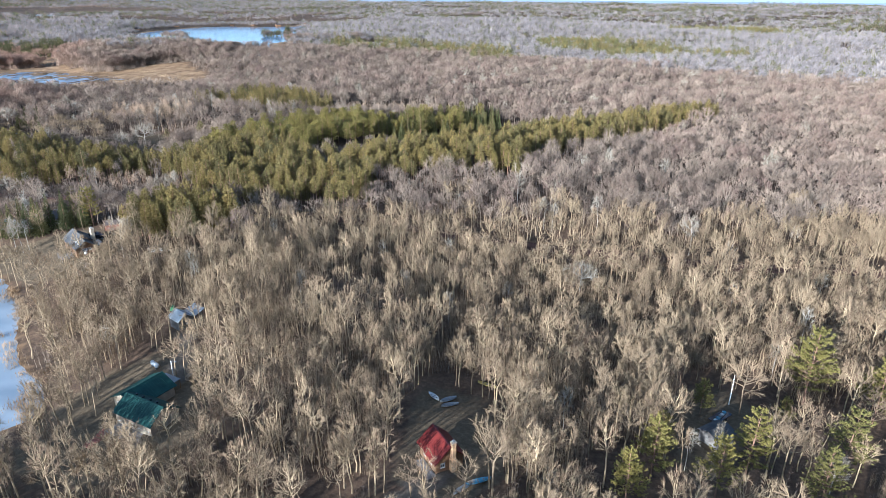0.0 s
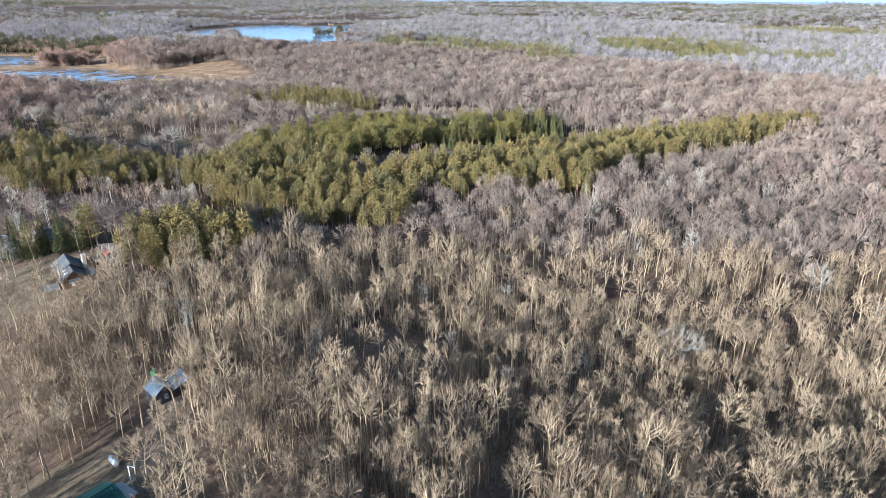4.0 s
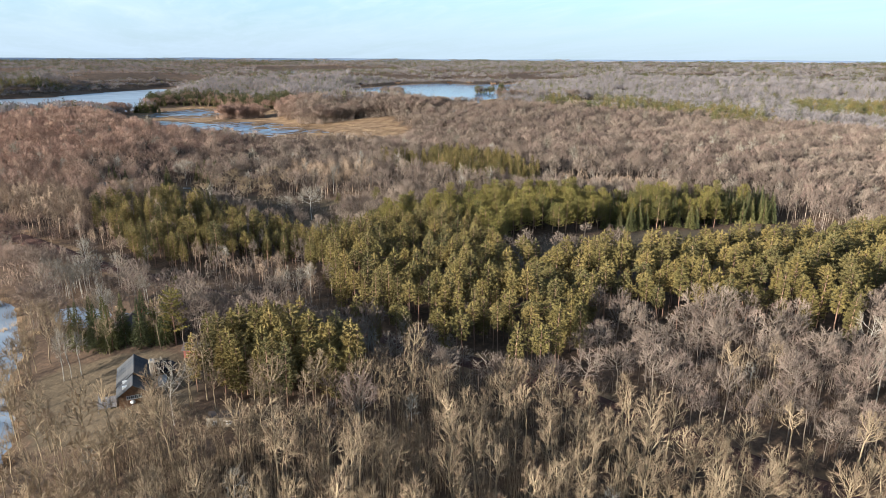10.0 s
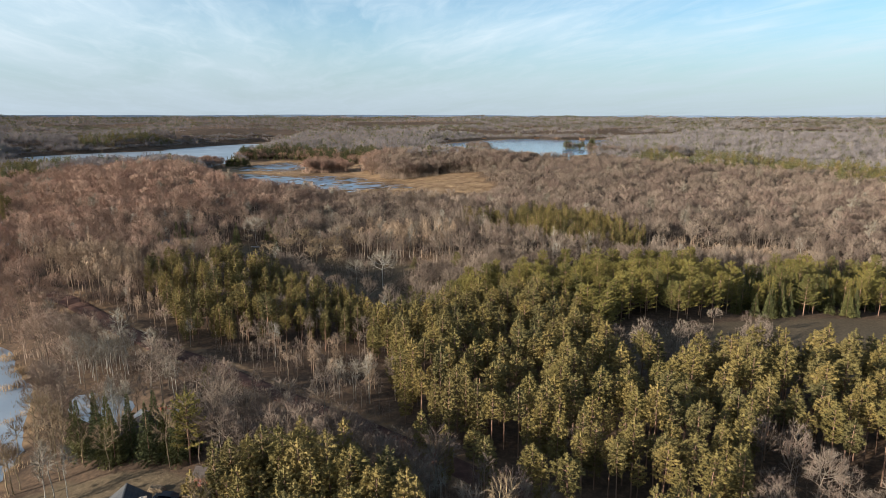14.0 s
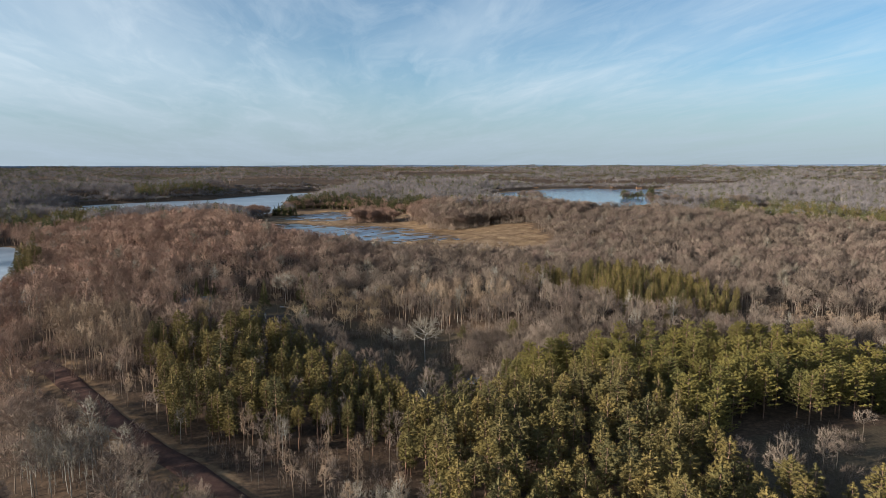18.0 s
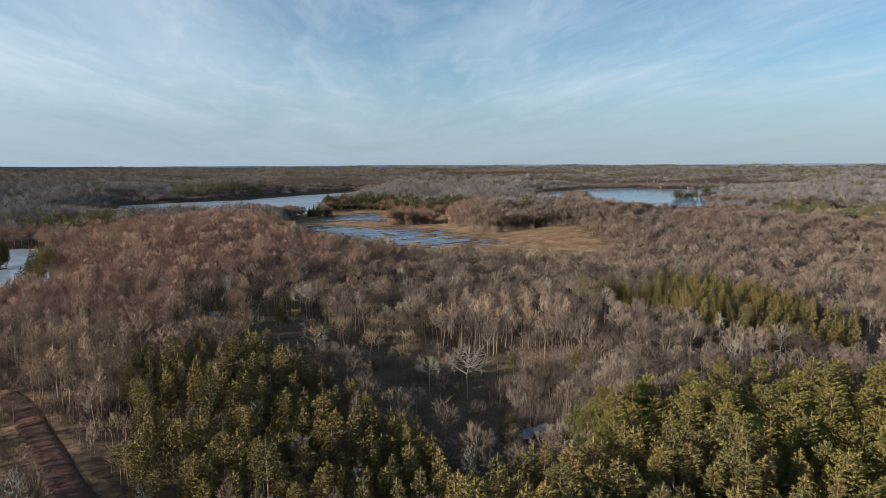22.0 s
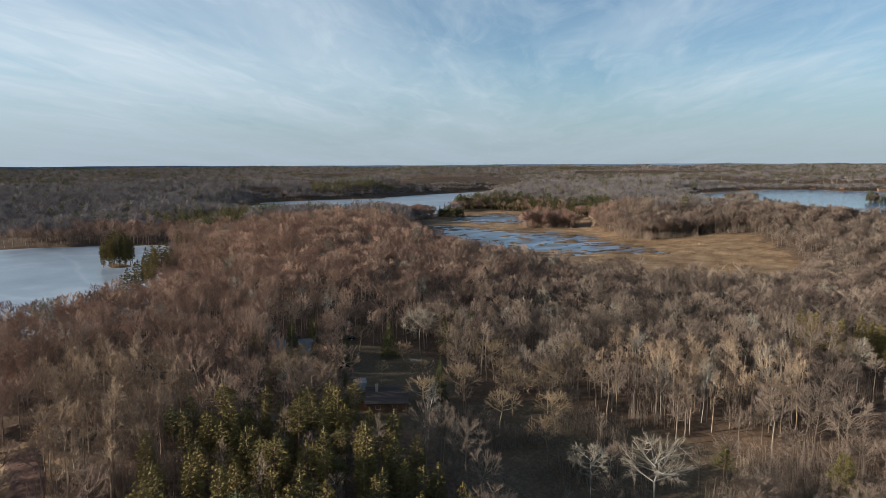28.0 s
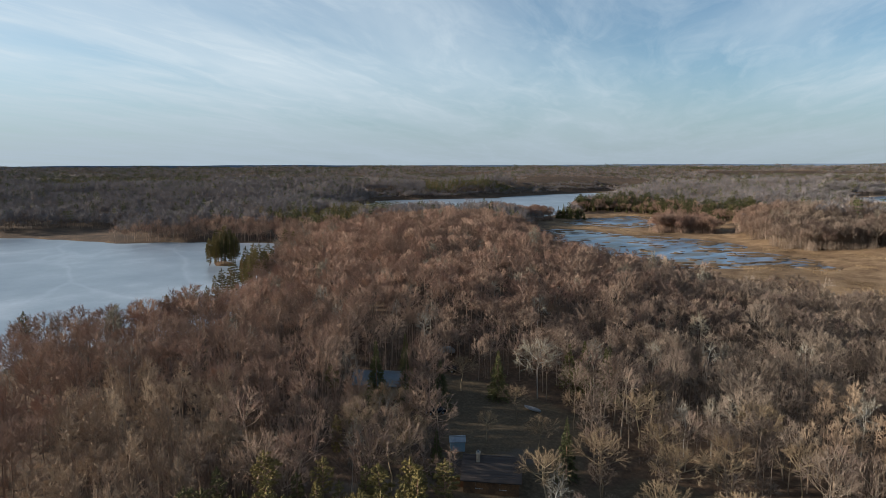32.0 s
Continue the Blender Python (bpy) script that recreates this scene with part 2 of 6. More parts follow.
# ---------------------------------------------------------------- plan: outlines on the ground, in metres
LAKE = [(-85, 105), (-90, 115), (-101, 126), (-110, 138), (-118, 155), (-131, 168), (-150, 182), (-166, 198), (-180, 210), (-198, 219),
        (-225, 228), (-270, 240), (-330, 250), (-378, 258), (-378, 295), (-384, 318), (-402, 334), (-445, 351), (-500, 378), (-560, 400), (-622, 420), (-665, 365),
        (-690, 315), (-750, 274), (-790, 235), (-850, 150), (-800, 0), (-400, -60), (-150, 20)]
MARSH = [(-585, 664), (-490, 574), (-441, 545), (-400, 532), (-357, 524), (-300, 524), (-255, 530), (-222, 550), (-232, 640), (-302, 737), (-407, 721), (-470, 770), (-501, 828), (-540, 850), (-628, 885), (-690, 850), (-665, 737)]
ICE = [(-590, 662), (-572, 675), (-546, 683), (-512, 688), (-479, 697), (-445, 709), (-419, 700), (-399, 688), (-407, 667), (-390, 671), (-371, 680), (-345, 677), (-318, 660), (-316, 640), (-347, 630), (-355, 602), (-374, 583), (-394, 568), (-430, 566), (-463, 570), (-500, 585), (-540, 612)]
ICE_BACK = [(-628, 716), (-650, 742), (-655, 775), (-656, 812), (-646, 842), (-612, 852), (-575, 812), (-545, 775), (-545, 744), (-590, 733)]
CHANNEL = [(-690, 742), (-702, 786), (-802, 906), (-909, 1076), (-984, 1202), (-1076, 1290), (-1123, 1330), (-1110, 1090), (-1060, 960), (-1110, 760), (-960, 640), (-850, 600), (-790, 640), (-750, 690), (-722, 722)]
FAR_LAKE = [(-490, 1025), (-530, 1110), (-552, 1200), (-600, 1290), (-560, 1370), (-585, 1460), (-505, 1550), (-430, 1510), (-400, 1560), (-343, 1600), (-290, 1500), (-330, 1430), (-262, 1330), (-300, 1240), (-240, 1110), (-262, 1010), (-215, 930), (-205, 800), (-245, 800), (-290, 835), (-340, 920), (-372, 930), (-400, 985), (-440, 990)]
FAR_STRIP = [(-181, 962), (-102, 1027), (-90, 963), (-168, 920)]
FAR_LAKE_WEST = [(-1230, 1995), (-1238, 2182), (-1104, 1972), (-1113, 1830)]
PUDDLE = [(-139.2, 322.0), (-138.6, 323.6), (-139.4, 325.2), (-138.9, 327.3), (-137.5, 328.0), (-137.3, 330.2), (-136.2, 330.6), (-136.0, 328.4), (-136.8, 326.6), (-135.9, 325.3), (-136.7, 323.7), (-136.3, 322.2), (-137.2, 321.2), (-138.2, 321.9)]
POND = [(-179, 220), (-176, 224), (-170, 226), (-164, 225), (-160, 221), (-158, 217), (-160, 214), (-165, 213), (-171, 213), (-176, 216)]
WATERS = [("lake", LAKE, -4.0, 26), ("marsh_ice", ICE, -4.0, 8), ("marsh_ice_back", ICE_BACK, -4.0, 8), ("channel", CHANNEL, -4.0, 60), ("far_lake", FAR_LAKE, 8.0, 120),
          ("far_strip", FAR_STRIP, 8.0, 90), ("far_lake_west", FAR_LAKE_WEST, 19.0, 200), ("puddle", PUDDLE, -1.1, 0.5), ("pond", POND, -3.6, 7)]
PINE_MAIN = [(-95, 224), (-60, 216), (-36, 211), (-31, 228), (-27, 250), (10, 252), (30, 252), (42, 280), (58, 298), (82, 314), (118, 350), (168, 388), (166, 402), (102, 378),
             (63, 352), (26, 325), (-3, 303), (-32, 290), (-57, 281), (-66, 293), (-84, 318), (-100, 330), (-114, 312), (-126, 290), (-130, 272), (-117, 260), (-103, 249), (-97, 236)]
WHITE_PINES = [(-112, 300), (-128, 328), (-100, 358), (-78, 378), (-50, 388), (-36, 392), (-36, 352), (-49, 336), (-68, 324), (-68, 300), (-84, 318), (-100, 326)]
PINE_WEST = [(-180, 251), (-203, 265), (-224, 278), (-235, 288), (-229, 304), (-222, 316), (-214, 322), (-202, 316), (-180, 309), (-160, 302), (-147, 296), (-128, 289), (-136, 272), (-146, 266), (-164, 258)]
GROVE = [(-105, 187), (-104, 203), (-90, 209), (-74, 206), (-70, 193), (-80, 190), (-91, 187)]
FAR_PINES = [(-185, 440), (-150, 450), (-150, 490), (-118, 498), (-100, 470), (-78, 440), (-76, 408), (-96, 395), (-126, 408), (-138, 420)]
SPRUCE_ROW = [(-36, 352), (-29, 352), (-10, 367), (12, 382), (38, 400), (34, 426), (12, 424), (-10, 409), (-36, 392)]
ASPENS = [(-196, 372), (-176, 372), (-156, 384), (-158, 404), (-178, 408), (-208, 396)]
SAPLINGS = [(-98, 428), (-60, 418), (-18, 426), (10, 436), (-20, 452), (-76, 450)]
ASPENS_WEST = [(-262, 268), (-234, 263), (-222, 268), (-227, 282), (-240, 295), (-268, 297), (-286, 288), (-280, 270)]
FIELD = [(-66, 318), (-47, 331), (-31, 347), (-11, 362), (11, 378), (37, 396), (60, 376), (30, 336), (0, 311), (-30, 297), (-50, 293), (-62, 302)]
VALLEY = [(-208, 328), (-190, 322), (-170, 314), (-148, 308), (-128, 312), (-126, 345), (-135, 360), (-148, 368), (-172, 371), (-190, 366), (-203, 366), (-217, 358), (-218, 344)]
LAWN_LAKE = [(-142, 179), (-124, 167), (-106, 171), (-102, 184), (-110, 202), (-130, 200), (-147, 190)]
LAWN_RED = [(-9, 82), (-5, 112), (8, 109), (10, 84), (2, 78)]
LAWN_GREEN = [(-82, 100), (-76, 86), (-58, 80), (-45, 88), (-47, 102), (-49, 118), (-60, 126), (-78, 114)]
LAWN_EAST = [(50, 114), (62, 111), (62, 104), (47, 84), (41, 88)]
LAWN_BARN = [(-280, 352), (-268, 361), (-254, 364), (-240, 366), (-230, 354), (-219, 343), (-213, 330), (-224, 323), (-240, 331), (-262, 343)]
ROAD = [(-262, 264), (-250, 263), (-220, 256), (-188, 249), (-158, 244), (-138, 240), (-106, 235.5), (-73, 228.5), (-44, 221.5), (-10, 206), (40, 190), (120, 170), (240, 150)]
DRIVES = [[(-56, 112), (-60, 124), (-64, 139)], [(-234, 345), (-236, 322), (-241, 308)], [(-2, 84), (-16, 66), (-40, 60)]]
RIDGE = [(-325, 408), (-390, 445), (-520, 530)]
ROADSIDE = [(-232, 262), (-190, 253), (-150, 246), (-110, 240), (-97, 239), (-103, 249), (-117, 260), (-130, 272), (-136, 272), (-146, 266), (-164, 258), (-180, 251), (-203, 265), (-222, 268)]
HILL = [(-458, 772), (-392, 716), (-362, 708), (-346, 722), (-327, 741), (-305, 748), (-271, 734), (-200, 745), (-190, 800), (-240, 850), (-300, 880), (-390, 880), (-450, 830)]
CLEAR = [FIELD, VALLEY, LAWN_LAKE, LAWN_RED, LAWN_GREEN, LAWN_EAST, LAWN_BARN]


def signed(poly, x, y):
    """Distance to an outline on the plan, negative inside."""
    x, y = np.asarray(x, float), np.asarray(y, float)
    best = np.full(x.shape, 1e18)
    inside = np.zeros(x.shape, bool)
    n = len(poly)
    for i in range(n):
        (ax, ay), (bx, by) = poly[i], poly[(i + 1) % n]
        dx, dy = bx - ax, by - ay
        s = np.clip(((x - ax) * dx + (y - ay) * dy) / (dx * dx + dy * dy), 0, 1)
        best = np.minimum(best, (x - ax - s * dx) ** 2 + (y - ay - s * dy) ** 2)
        cross = ((ay > y) != (by > y)) & (x < dx * (y - ay) / (dy if dy else 1e-9) + ax)
        inside ^= cross
    d = np.sqrt(best)
    return np.where(inside, -d, d)


def along(line, x, y):
    """Distance to a line on the plan."""
    x, y = np.asarray(x, float), np.asarray(y, float)
    best = np.full(x.shape, 1e18)
    for (ax, ay), (bx, by) in zip(line, line[1:]):
        dx, dy = bx - ax, by - ay
        s = np.clip(((x - ax) * dx + (y - ay) * dy) / (dx * dx + dy * dy), 0, 1)
        best = np.minimum(best, (x - ax - s * dx) ** 2 + (y - ay - s * dy) ** 2)
    return np.sqrt(best)


def smooth(a, b, v):
    s = np.clip((v - a) / (b - a), 0, 1)
    return s * s * (3 - 2 * s)


def ground_z(x, y):
    x, y = np.asarray(x, float), np.asarray(y, float)
    r = np.hypot(x + 90, y - 200)
    z = 30 * (1 - np.exp(-np.maximum(0, r - 850) / 750))
    z = z + 0.7 * np.sin(x / 23 + 1.3) * np.sin(y / 31 + 0.4) + 0.9 * np.sin(x / 61 - y / 47) + 0.25 * np.sin(x / 9.1 + y / 13.0)
    z = z + 1.6 * np.sin(x / 52 + 0.9) * np.sin(y / 44 + 1.1) + 1.1 * np.sin((x * 0.8 + y) / 37)
    far = smooth(500, 1600, r)
    z = z + far * (5.0 * np.sin(x / 118 + 0.7) * np.sin(y / 97 + 0.2) + 3.2 * np.sin(x / 210 + 0.7) * np.sin(y / 170 + 0.2) + 2.6 * np.sin((x - y) / 330) + 1.6 * np.sin((x + y) / 131 + 2.0))
    z = z + 17.0 * np.exp(-((x + 345) ** 2 / (2 * 80 ** 2) + (y - 795) ** 2 / (2 * 45 ** 2))) + 9.5 * np.exp(-(along(RIDGE, x, y) ** 2) / (2 * 42 ** 2)) - 3.4 * np.exp(-((x + 165) ** 2 + (y - 346) ** 2) / (2 * 30 ** 2))
    w = 1 - smooth(0, 30, signed(MARSH, x, y))
    z = z * (1 - w) + w * (-3.72 + 0.12 * np.sin(x / 7.3) * np.sin(y / 5.9))
    for name, poly, level, bank in WATERS:
        lo, hi = np.min(poly, 0) - 3 * bank, np.max(poly, 0) + 3 * bank
        near = (x > lo[0]) & (x < hi[0]) & (y > lo[1]) & (y < hi[1])
        if not near.any():
            continue
        sd = signed(poly, x[near], y[near]) + 1.6 * np.sin(x[near] / 6.1 + y[near] / 17) * np.sin(y[near] / 7.7)
        target = np.where(sd < 0, level - np.minimum(-sd * 0.18, 1.6), level + np.minimum(sd * 0.10, 1.2))
        w = 1 - smooth(0.2 * bank, 1.6 * bank, sd)
        z[near] = z[near] * (1 - w) + w * target
    # the tiny island in the lake
    return z + 3.4 * np.exp(-((x + 540) ** 2 / (2 * 8.0 ** 2) + (y - 361) ** 2 / (2 * 6.5 ** 2)))


def ring_axis(lo, hi, mid_step, outer):
    a = list(np.arange(lo, hi + 0.1, mid_step))
    step = mid_step
    right, left = [], []
    v = a[-1]
    while v < outer:
        step *= 1.09
        v += step
        right.append(v)
    step, v = mid_step, a[0]
    while v > -outer:
        step *= 1.09
        v -= step
        left.append(v)
    return np.array(left[::-1] + a + right)


def mesh_from(name, verts, faces, mats, idx=None, tone=None, smooth_faces=False):
    me = bpy.data.meshes.new(name)
    me.from_pydata(np.asarray(verts).tolist(), [], faces if isinstance(faces, list) else faces.tolist())
    for m in mats:
        me.materials.append(m)
    if idx is not None:
        me.polygons.foreach_set("material_index", np.asarray(idx, np.int32))
    if tone is not None:
        at = me.attributes.new("tone", "FLOAT", "POINT")
        at.data.foreach_set("value", np.asarray(tone, np.float32))
    if smooth_faces:
        me.polygons.foreach_set("use_smooth", np.ones(len(me.polygons), bool))
    me.update()
    return me


# ---- ground, one sheet out to the horizon
xs, ys = ring_axis(-420, 190, 4.0, 4750), ring_axis(40, 470, 4.0, 4750)
GX, GY = np.meshgrid(xs, ys)
GZ = ground_z(GX.ravel(), GY.ravel())
nx, ny = len(xs), len(ys)
q = (np.arange(ny - 1)[:, None] * nx + np.arange(nx - 1)[None, :]).ravel()
gfaces = np.stack([q, q + 1, q + nx + 1, q + nx], 1)
gm = mesh_from("ground", np.stack([GX.ravel(), GY.ravel(), GZ], 1), gfaces, [], smooth_faces=True)


def point_mask(me, name, values):
    me.attributes.new(name, "FLOAT", "POINT").data.foreach_set("value", np.asarray(values, np.float32))


fx, fy = GX.ravel(), GY.ravel()
point_mask(gm, "reed", np.maximum.reduce([1 - smooth(-6, 10, signed(MARSH, fx, fy)), 0.75 * (1 - smooth(0, 4, signed(LAKE, fx, fy))) * (signed(LAKE, fx, fy) > -12), np.exp(-((fx + 540) ** 2 + (fy - 361) ** 2) / 200), 0.9 * (1 - smooth(5, 40, signed(FAR_STRIP, fx, fy))), 0.8 * (1 - smooth(2, 22, signed(FAR_LAKE, fx, fy))), 0.62 * (1 - smooth(4, 9, along(ROAD, fx, fy)))]))
point_mask(gm, "turf", np.maximum.reduce([1 - smooth(-3, 4, signed(p, fx, fy)) for p in CLEAR]))
point_mask(gm, "dirt", np.maximum.reduce([0.8 * (1 - smooth(1.2, 5.0, along(d, fx, fy))) for d in DRIVES]))
GROUND, tree, add, p = base_mat("forest_floor", 0.95, 0, 0.1)
c = add("ShaderNodeTexCoord")
n1, r1 = noise_col(tree, add, c.outputs["Object"], 0.9, [(0.25, (0.056, 0.041, 0.030)), (0.5, (0.112, 0.077, 0.053)), (0.75, (0.205, 0.138, 0.090))], 8.0, 0.7)
n2, r2 = noise_col(tree, add, c.outputs["Object"], 0.06, [(0.35, (0.55, 0.55, 0.55)), (0.65, (1.15, 1.08, 1.0))], 4.0)
tone = add("ShaderNodeMixRGB", _type="MULTIPLY", Fac=1.0)
tree.links.new(r1.outputs[0], tone.inputs["Color1"])
tree.links.new(r2.outputs[0], tone.inputs["Color2"])
out = tone.outputs[0]
for attr, stops, scale in (("turf", [(0.3, (0.070, 0.052, 0.033)), (0.55, (0.122, 0.090, 0.056)), (0.75, (0.195, 0.148, 0.090))], 1.2),
                           ("reed", [(0.30, (0.095, 0.058, 0.034)), (0.48, (0.19, 0.120, 0.066)), (0.60, (0.26, 0.172, 0.098)), (0.72, (0.33, 0.235, 0.145))], 0.09),
                           ("dirt", [(0.3, (0.085, 0.068, 0.052)), (0.7, (0.14, 0.112, 0.085))], 2.5)):
    nn, rr = noise_col(tree, add, c.outputs["Object"], scale, stops, 8.0, 0.7)
    at = add("ShaderNodeAttribute", _attr=attr)
    edge = add("ShaderNodeTexNoise", Scale=0.35, Detail=6.0)
    tree.links.new(c.outputs["Object"], edge.inputs["Vector"])
    sm = add("ShaderNodeMath", _op="ADD")
    tree.links.new(at.outputs["Fac"], sm.inputs[0])
    tree.links.new(edge.outputs["Fac"], sm.inputs[1])
    er = ramp(tree, [(0.0, (0, 0, 0)), (1.0, (1, 1, 1))])
    mr = add("ShaderNodeMapRange")
    mr.inputs["From Min"].default_value, mr.inputs["From Max"].default_value = 0.85, 1.15
    tree.links.new(sm.outputs[0], mr.inputs["Value"])
    mx = add("ShaderNodeMixRGB", _type="MIX")
    tree.links.new(mr.outputs[0], mx.inputs["Fac"])
    tree.links.new(out, mx.inputs["Color1"])
    tree.links.new(rr.outputs[0], mx.inputs["Color2"])
    out = mx.outputs[0]
tree.links.new(out, p.inputs["Base Color"])
bump_of(tree, add, p, n1.outputs["Fac"], 0.6, 0.25)
gm.materials.append(GROUND)
ground = tagged(new("ground", gm), "forest floor of brown fallen leaves with tan marsh and dry lawns", "ground", kind="structure")

# ---- backdrop of far country all round the horizon, aerial haze painted into its blue
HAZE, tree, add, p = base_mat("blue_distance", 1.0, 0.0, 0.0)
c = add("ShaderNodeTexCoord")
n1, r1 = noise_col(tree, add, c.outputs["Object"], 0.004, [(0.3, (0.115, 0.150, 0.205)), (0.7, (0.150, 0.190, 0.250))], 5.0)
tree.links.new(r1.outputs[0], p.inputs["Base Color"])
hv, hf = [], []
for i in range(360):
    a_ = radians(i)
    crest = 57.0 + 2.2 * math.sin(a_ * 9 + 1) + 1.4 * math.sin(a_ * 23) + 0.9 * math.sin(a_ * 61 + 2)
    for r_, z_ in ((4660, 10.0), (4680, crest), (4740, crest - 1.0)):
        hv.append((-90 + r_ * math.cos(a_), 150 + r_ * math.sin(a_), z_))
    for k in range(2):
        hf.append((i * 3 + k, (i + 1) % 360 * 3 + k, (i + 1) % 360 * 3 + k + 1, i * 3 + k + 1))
tagged(new("backdrop", mesh_from("backdrop", hv, hf, [HAZE], smooth_faces=True)), "backdrop ring of far wooded country with blue haze painted on", "backdrop", kind="structure")

# ---- water and ice
ICE_MAT, tree, add, p = base_mat("lake_ice", 0.32, 0.0, 0.5)
c = add("ShaderNodeTexCoord")
n1, r1 = noise_col(tree, add, c.outputs["Object"], 0.018, [(0.35, (0.150, 0.185, 0.225)), (0.55, (0.225, 0.262, 0.300)), (0.7, (0.36, 0.395, 0.43))], 9.0, 0.68)
mp = add("ShaderNodeMapping")
mp.inputs["Scale"].default_value = (0.006, 0.016, 0.01)
mp.inputs["Rotation"].default_value = (0, 0, 0.5)
tree.links.new(c.outputs["Object"], mp.inputs["Vector"])
ds = add("ShaderNodeTexNoise", Scale=1.5, Detail=3.0)
tree.links.new(mp.outputs[0], ds.inputs["Vector"])
dm = add("ShaderNodeMixRGB", _type="ADD", Fac=0.95)
tree.links.new(mp.outputs[0], dm.inputs["Color1"])
tree.links.new(ds.outputs["Color"], dm.inputs["Color2"])
vo = add("ShaderNodeTexVoronoi", Scale=1.1)
vo.feature = "DISTANCE_TO_EDGE"
tree.links.new(dm.outputs[0], vo.inputs["Vector"])
vr = ramp(tree, [(0.004, (1, 1, 1)), (0.06, (0, 0, 0))])
tree.links.new(vo.outputs["Distance"], vr.inputs[0])
fade = add("ShaderNodeMath", _op="MULTIPLY")
fade.inputs[1].default_value = 0.13
tree.links.new(vr.outputs[0], fade.inputs[0])
mx = add("ShaderNodeMixRGB", _type="MIX", Color2=(0.66, 0.70, 0.74, 1))
tree.links.new(fade.outputs[0], mx.inputs["Fac"])
tree.links.new(r1.outputs[0], mx.inputs["Color1"])
tree.links.new(mx.outputs[0], p.inputs["Base Color"])
bump_of(tree, add, p, n1.outputs["Fac"], 0.15, 0.1)

MARSH_ICE, tree, add, p = base_mat("marsh_ice", 0.28, 0.0, 0.5)
c = add("ShaderNodeTexCoord")
mp = add("ShaderNodeMapping")
mp.inputs["Scale"].default_value = (1.0, 0.35, 1.0)
mp.inputs["Rotation"].default_value = (0, 0, 0.55)
tree.links.new(c.outputs["Object"], mp.inputs["Vector"])
n1, r1 = noise_col(tree, add, mp.outputs[0], 0.085, [(0.46, (0.10, 0.070, 0.042)), (0.48, (0.085, 0.13, 0.20)), (0.56, (0.15, 0.22, 0.31)), (0.70, (0.32, 0.39, 0.47))], 9.0, 0.72)
tree.links.new(r1.outputs[0], p.inputs["Base Color"])
bump_of(tree, add, p, n1.outputs["Fac"], 0.2, 0.2)

OPEN_WATER, tree, add, p = base_mat("open_water", 0.12, 0.0, 0.5)
p.inputs["Base Color"].default_value = (0.06, 0.13, 0.23, 1)
c = add("ShaderNodeTexCoord")
n1, r1 = noise_col(tree, add, c.outputs["Object"], 0.35, [(0.3, (0.07, 0.15, 0.26)), (0.7, (0.11, 0.20, 0.32))], 4.0)
tree.links.new(r1.outputs[0], p.inputs["Base Color"])
bump_of(tree, add, p, n1.outputs["Fac"], 0.25, 0.4)


def grown(poly, by):
    cx, cy = np.mean(poly, 0)
    out = []
    n = len(poly)
    for i in range(n):
        (ax, ay), (bx, by_), (dx, dy) = poly[i - 1], poly[i], poly[(i + 1) % n]
        t1, t2 = Vector((bx - ax, by_ - ay)).normalized(), Vector((dx - bx, dy - by_)).normalized()
        nrm = Vector((t1.y + t2.y, -t1.x - t2.x))
        nrm = nrm.normalized() if nrm.length > 0.2 else Vector((t1.y, -t1.x))
        a = sum(poly[k - 1][0] * poly[k][1] - poly[k][0] * poly[k - 1][1] for k in range(n))
        out.append((bx + nrm.x * by * (1 if a > 0 else -1), by_ + nrm.y * by * (1 if a > 0 else -1)))
    return out


WATER_LOOK = {"lake": (ICE_MAT, "frozen lake of grey-blue ice with pale cracks"), "marsh_ice": (MARSH_ICE, "thin blue ice over a flooded reed marsh"),
              "marsh_ice_back": (MARSH_ICE, "thin blue ice over a flooded reed marsh"), "channel": (ICE_MAT, "frozen lake arm behind the marsh"),
              "far_lake": (OPEN_WATER, "open blue lake among far woods"), "far_strip": (ICE_MAT, "narrow pale marsh water among far woods"),
              "far_lake_west": (OPEN_WATER, "distant blue lake"), "puddle": (MARSH_ICE, "small frozen puddle in the valley meadow"), "pond": (ICE_MAT, "small frozen backwater behind the shore")}
for name, poly, level, bank in WATERS:
    bm = bmesh.new()
    ring = grown(poly, min(bank, 9) * 0.8)
    f = bm.faces.new([bm.verts.new((x, y, level)) for x, y in ring])
    bmesh.ops.triangulate(bm, faces=[f])
    bmesh.ops.recalc_face_normals(bm, faces=bm.faces)
    if sum(fc.normal.z for fc in bm.faces) < 0:
        bmesh.ops.reverse_faces(bm, faces=bm.faces)
    me = bpy.data.meshes.new("water")
    bm.to_mesh(me)
    bm.free()
    me.materials.append(WATER_LOOK[name][0])
    tagged(new("water", me), WATER_LOOK[name][1], "water", kind="structure")

# ---- dirt road, with crowned surface and soft verges
ROAD_MAT, tree, add, p = base_mat("red_dirt_road", 0.92, 0, 0.2)
c = add("ShaderNodeTexCoord")
n1, r1 = noise_col(tree, add, c.outputs["Object"], 0.7, [(0.3, (0.055, 0.029, 0.022)), (0.55, (0.092, 0.048, 0.035)), (0.75, (0.135, 0.074, 0.054))], 8.0, 0.7)
uvn = add("ShaderNodeAttribute", _attr="across")
tr = ramp(tree, [(0.0, (1.0, 0.95, 0.9)), (0.22, (0.72, 0.72, 0.72)), (0.36, (1.05, 1.05, 1.05)), (0.5, (1.12, 1.1, 1.08)), (0.64, (1.05, 1.05, 1.05)), (0.78, (0.72, 0.72, 0.72)), (1.0, (1.0, 0.95, 0.9))])
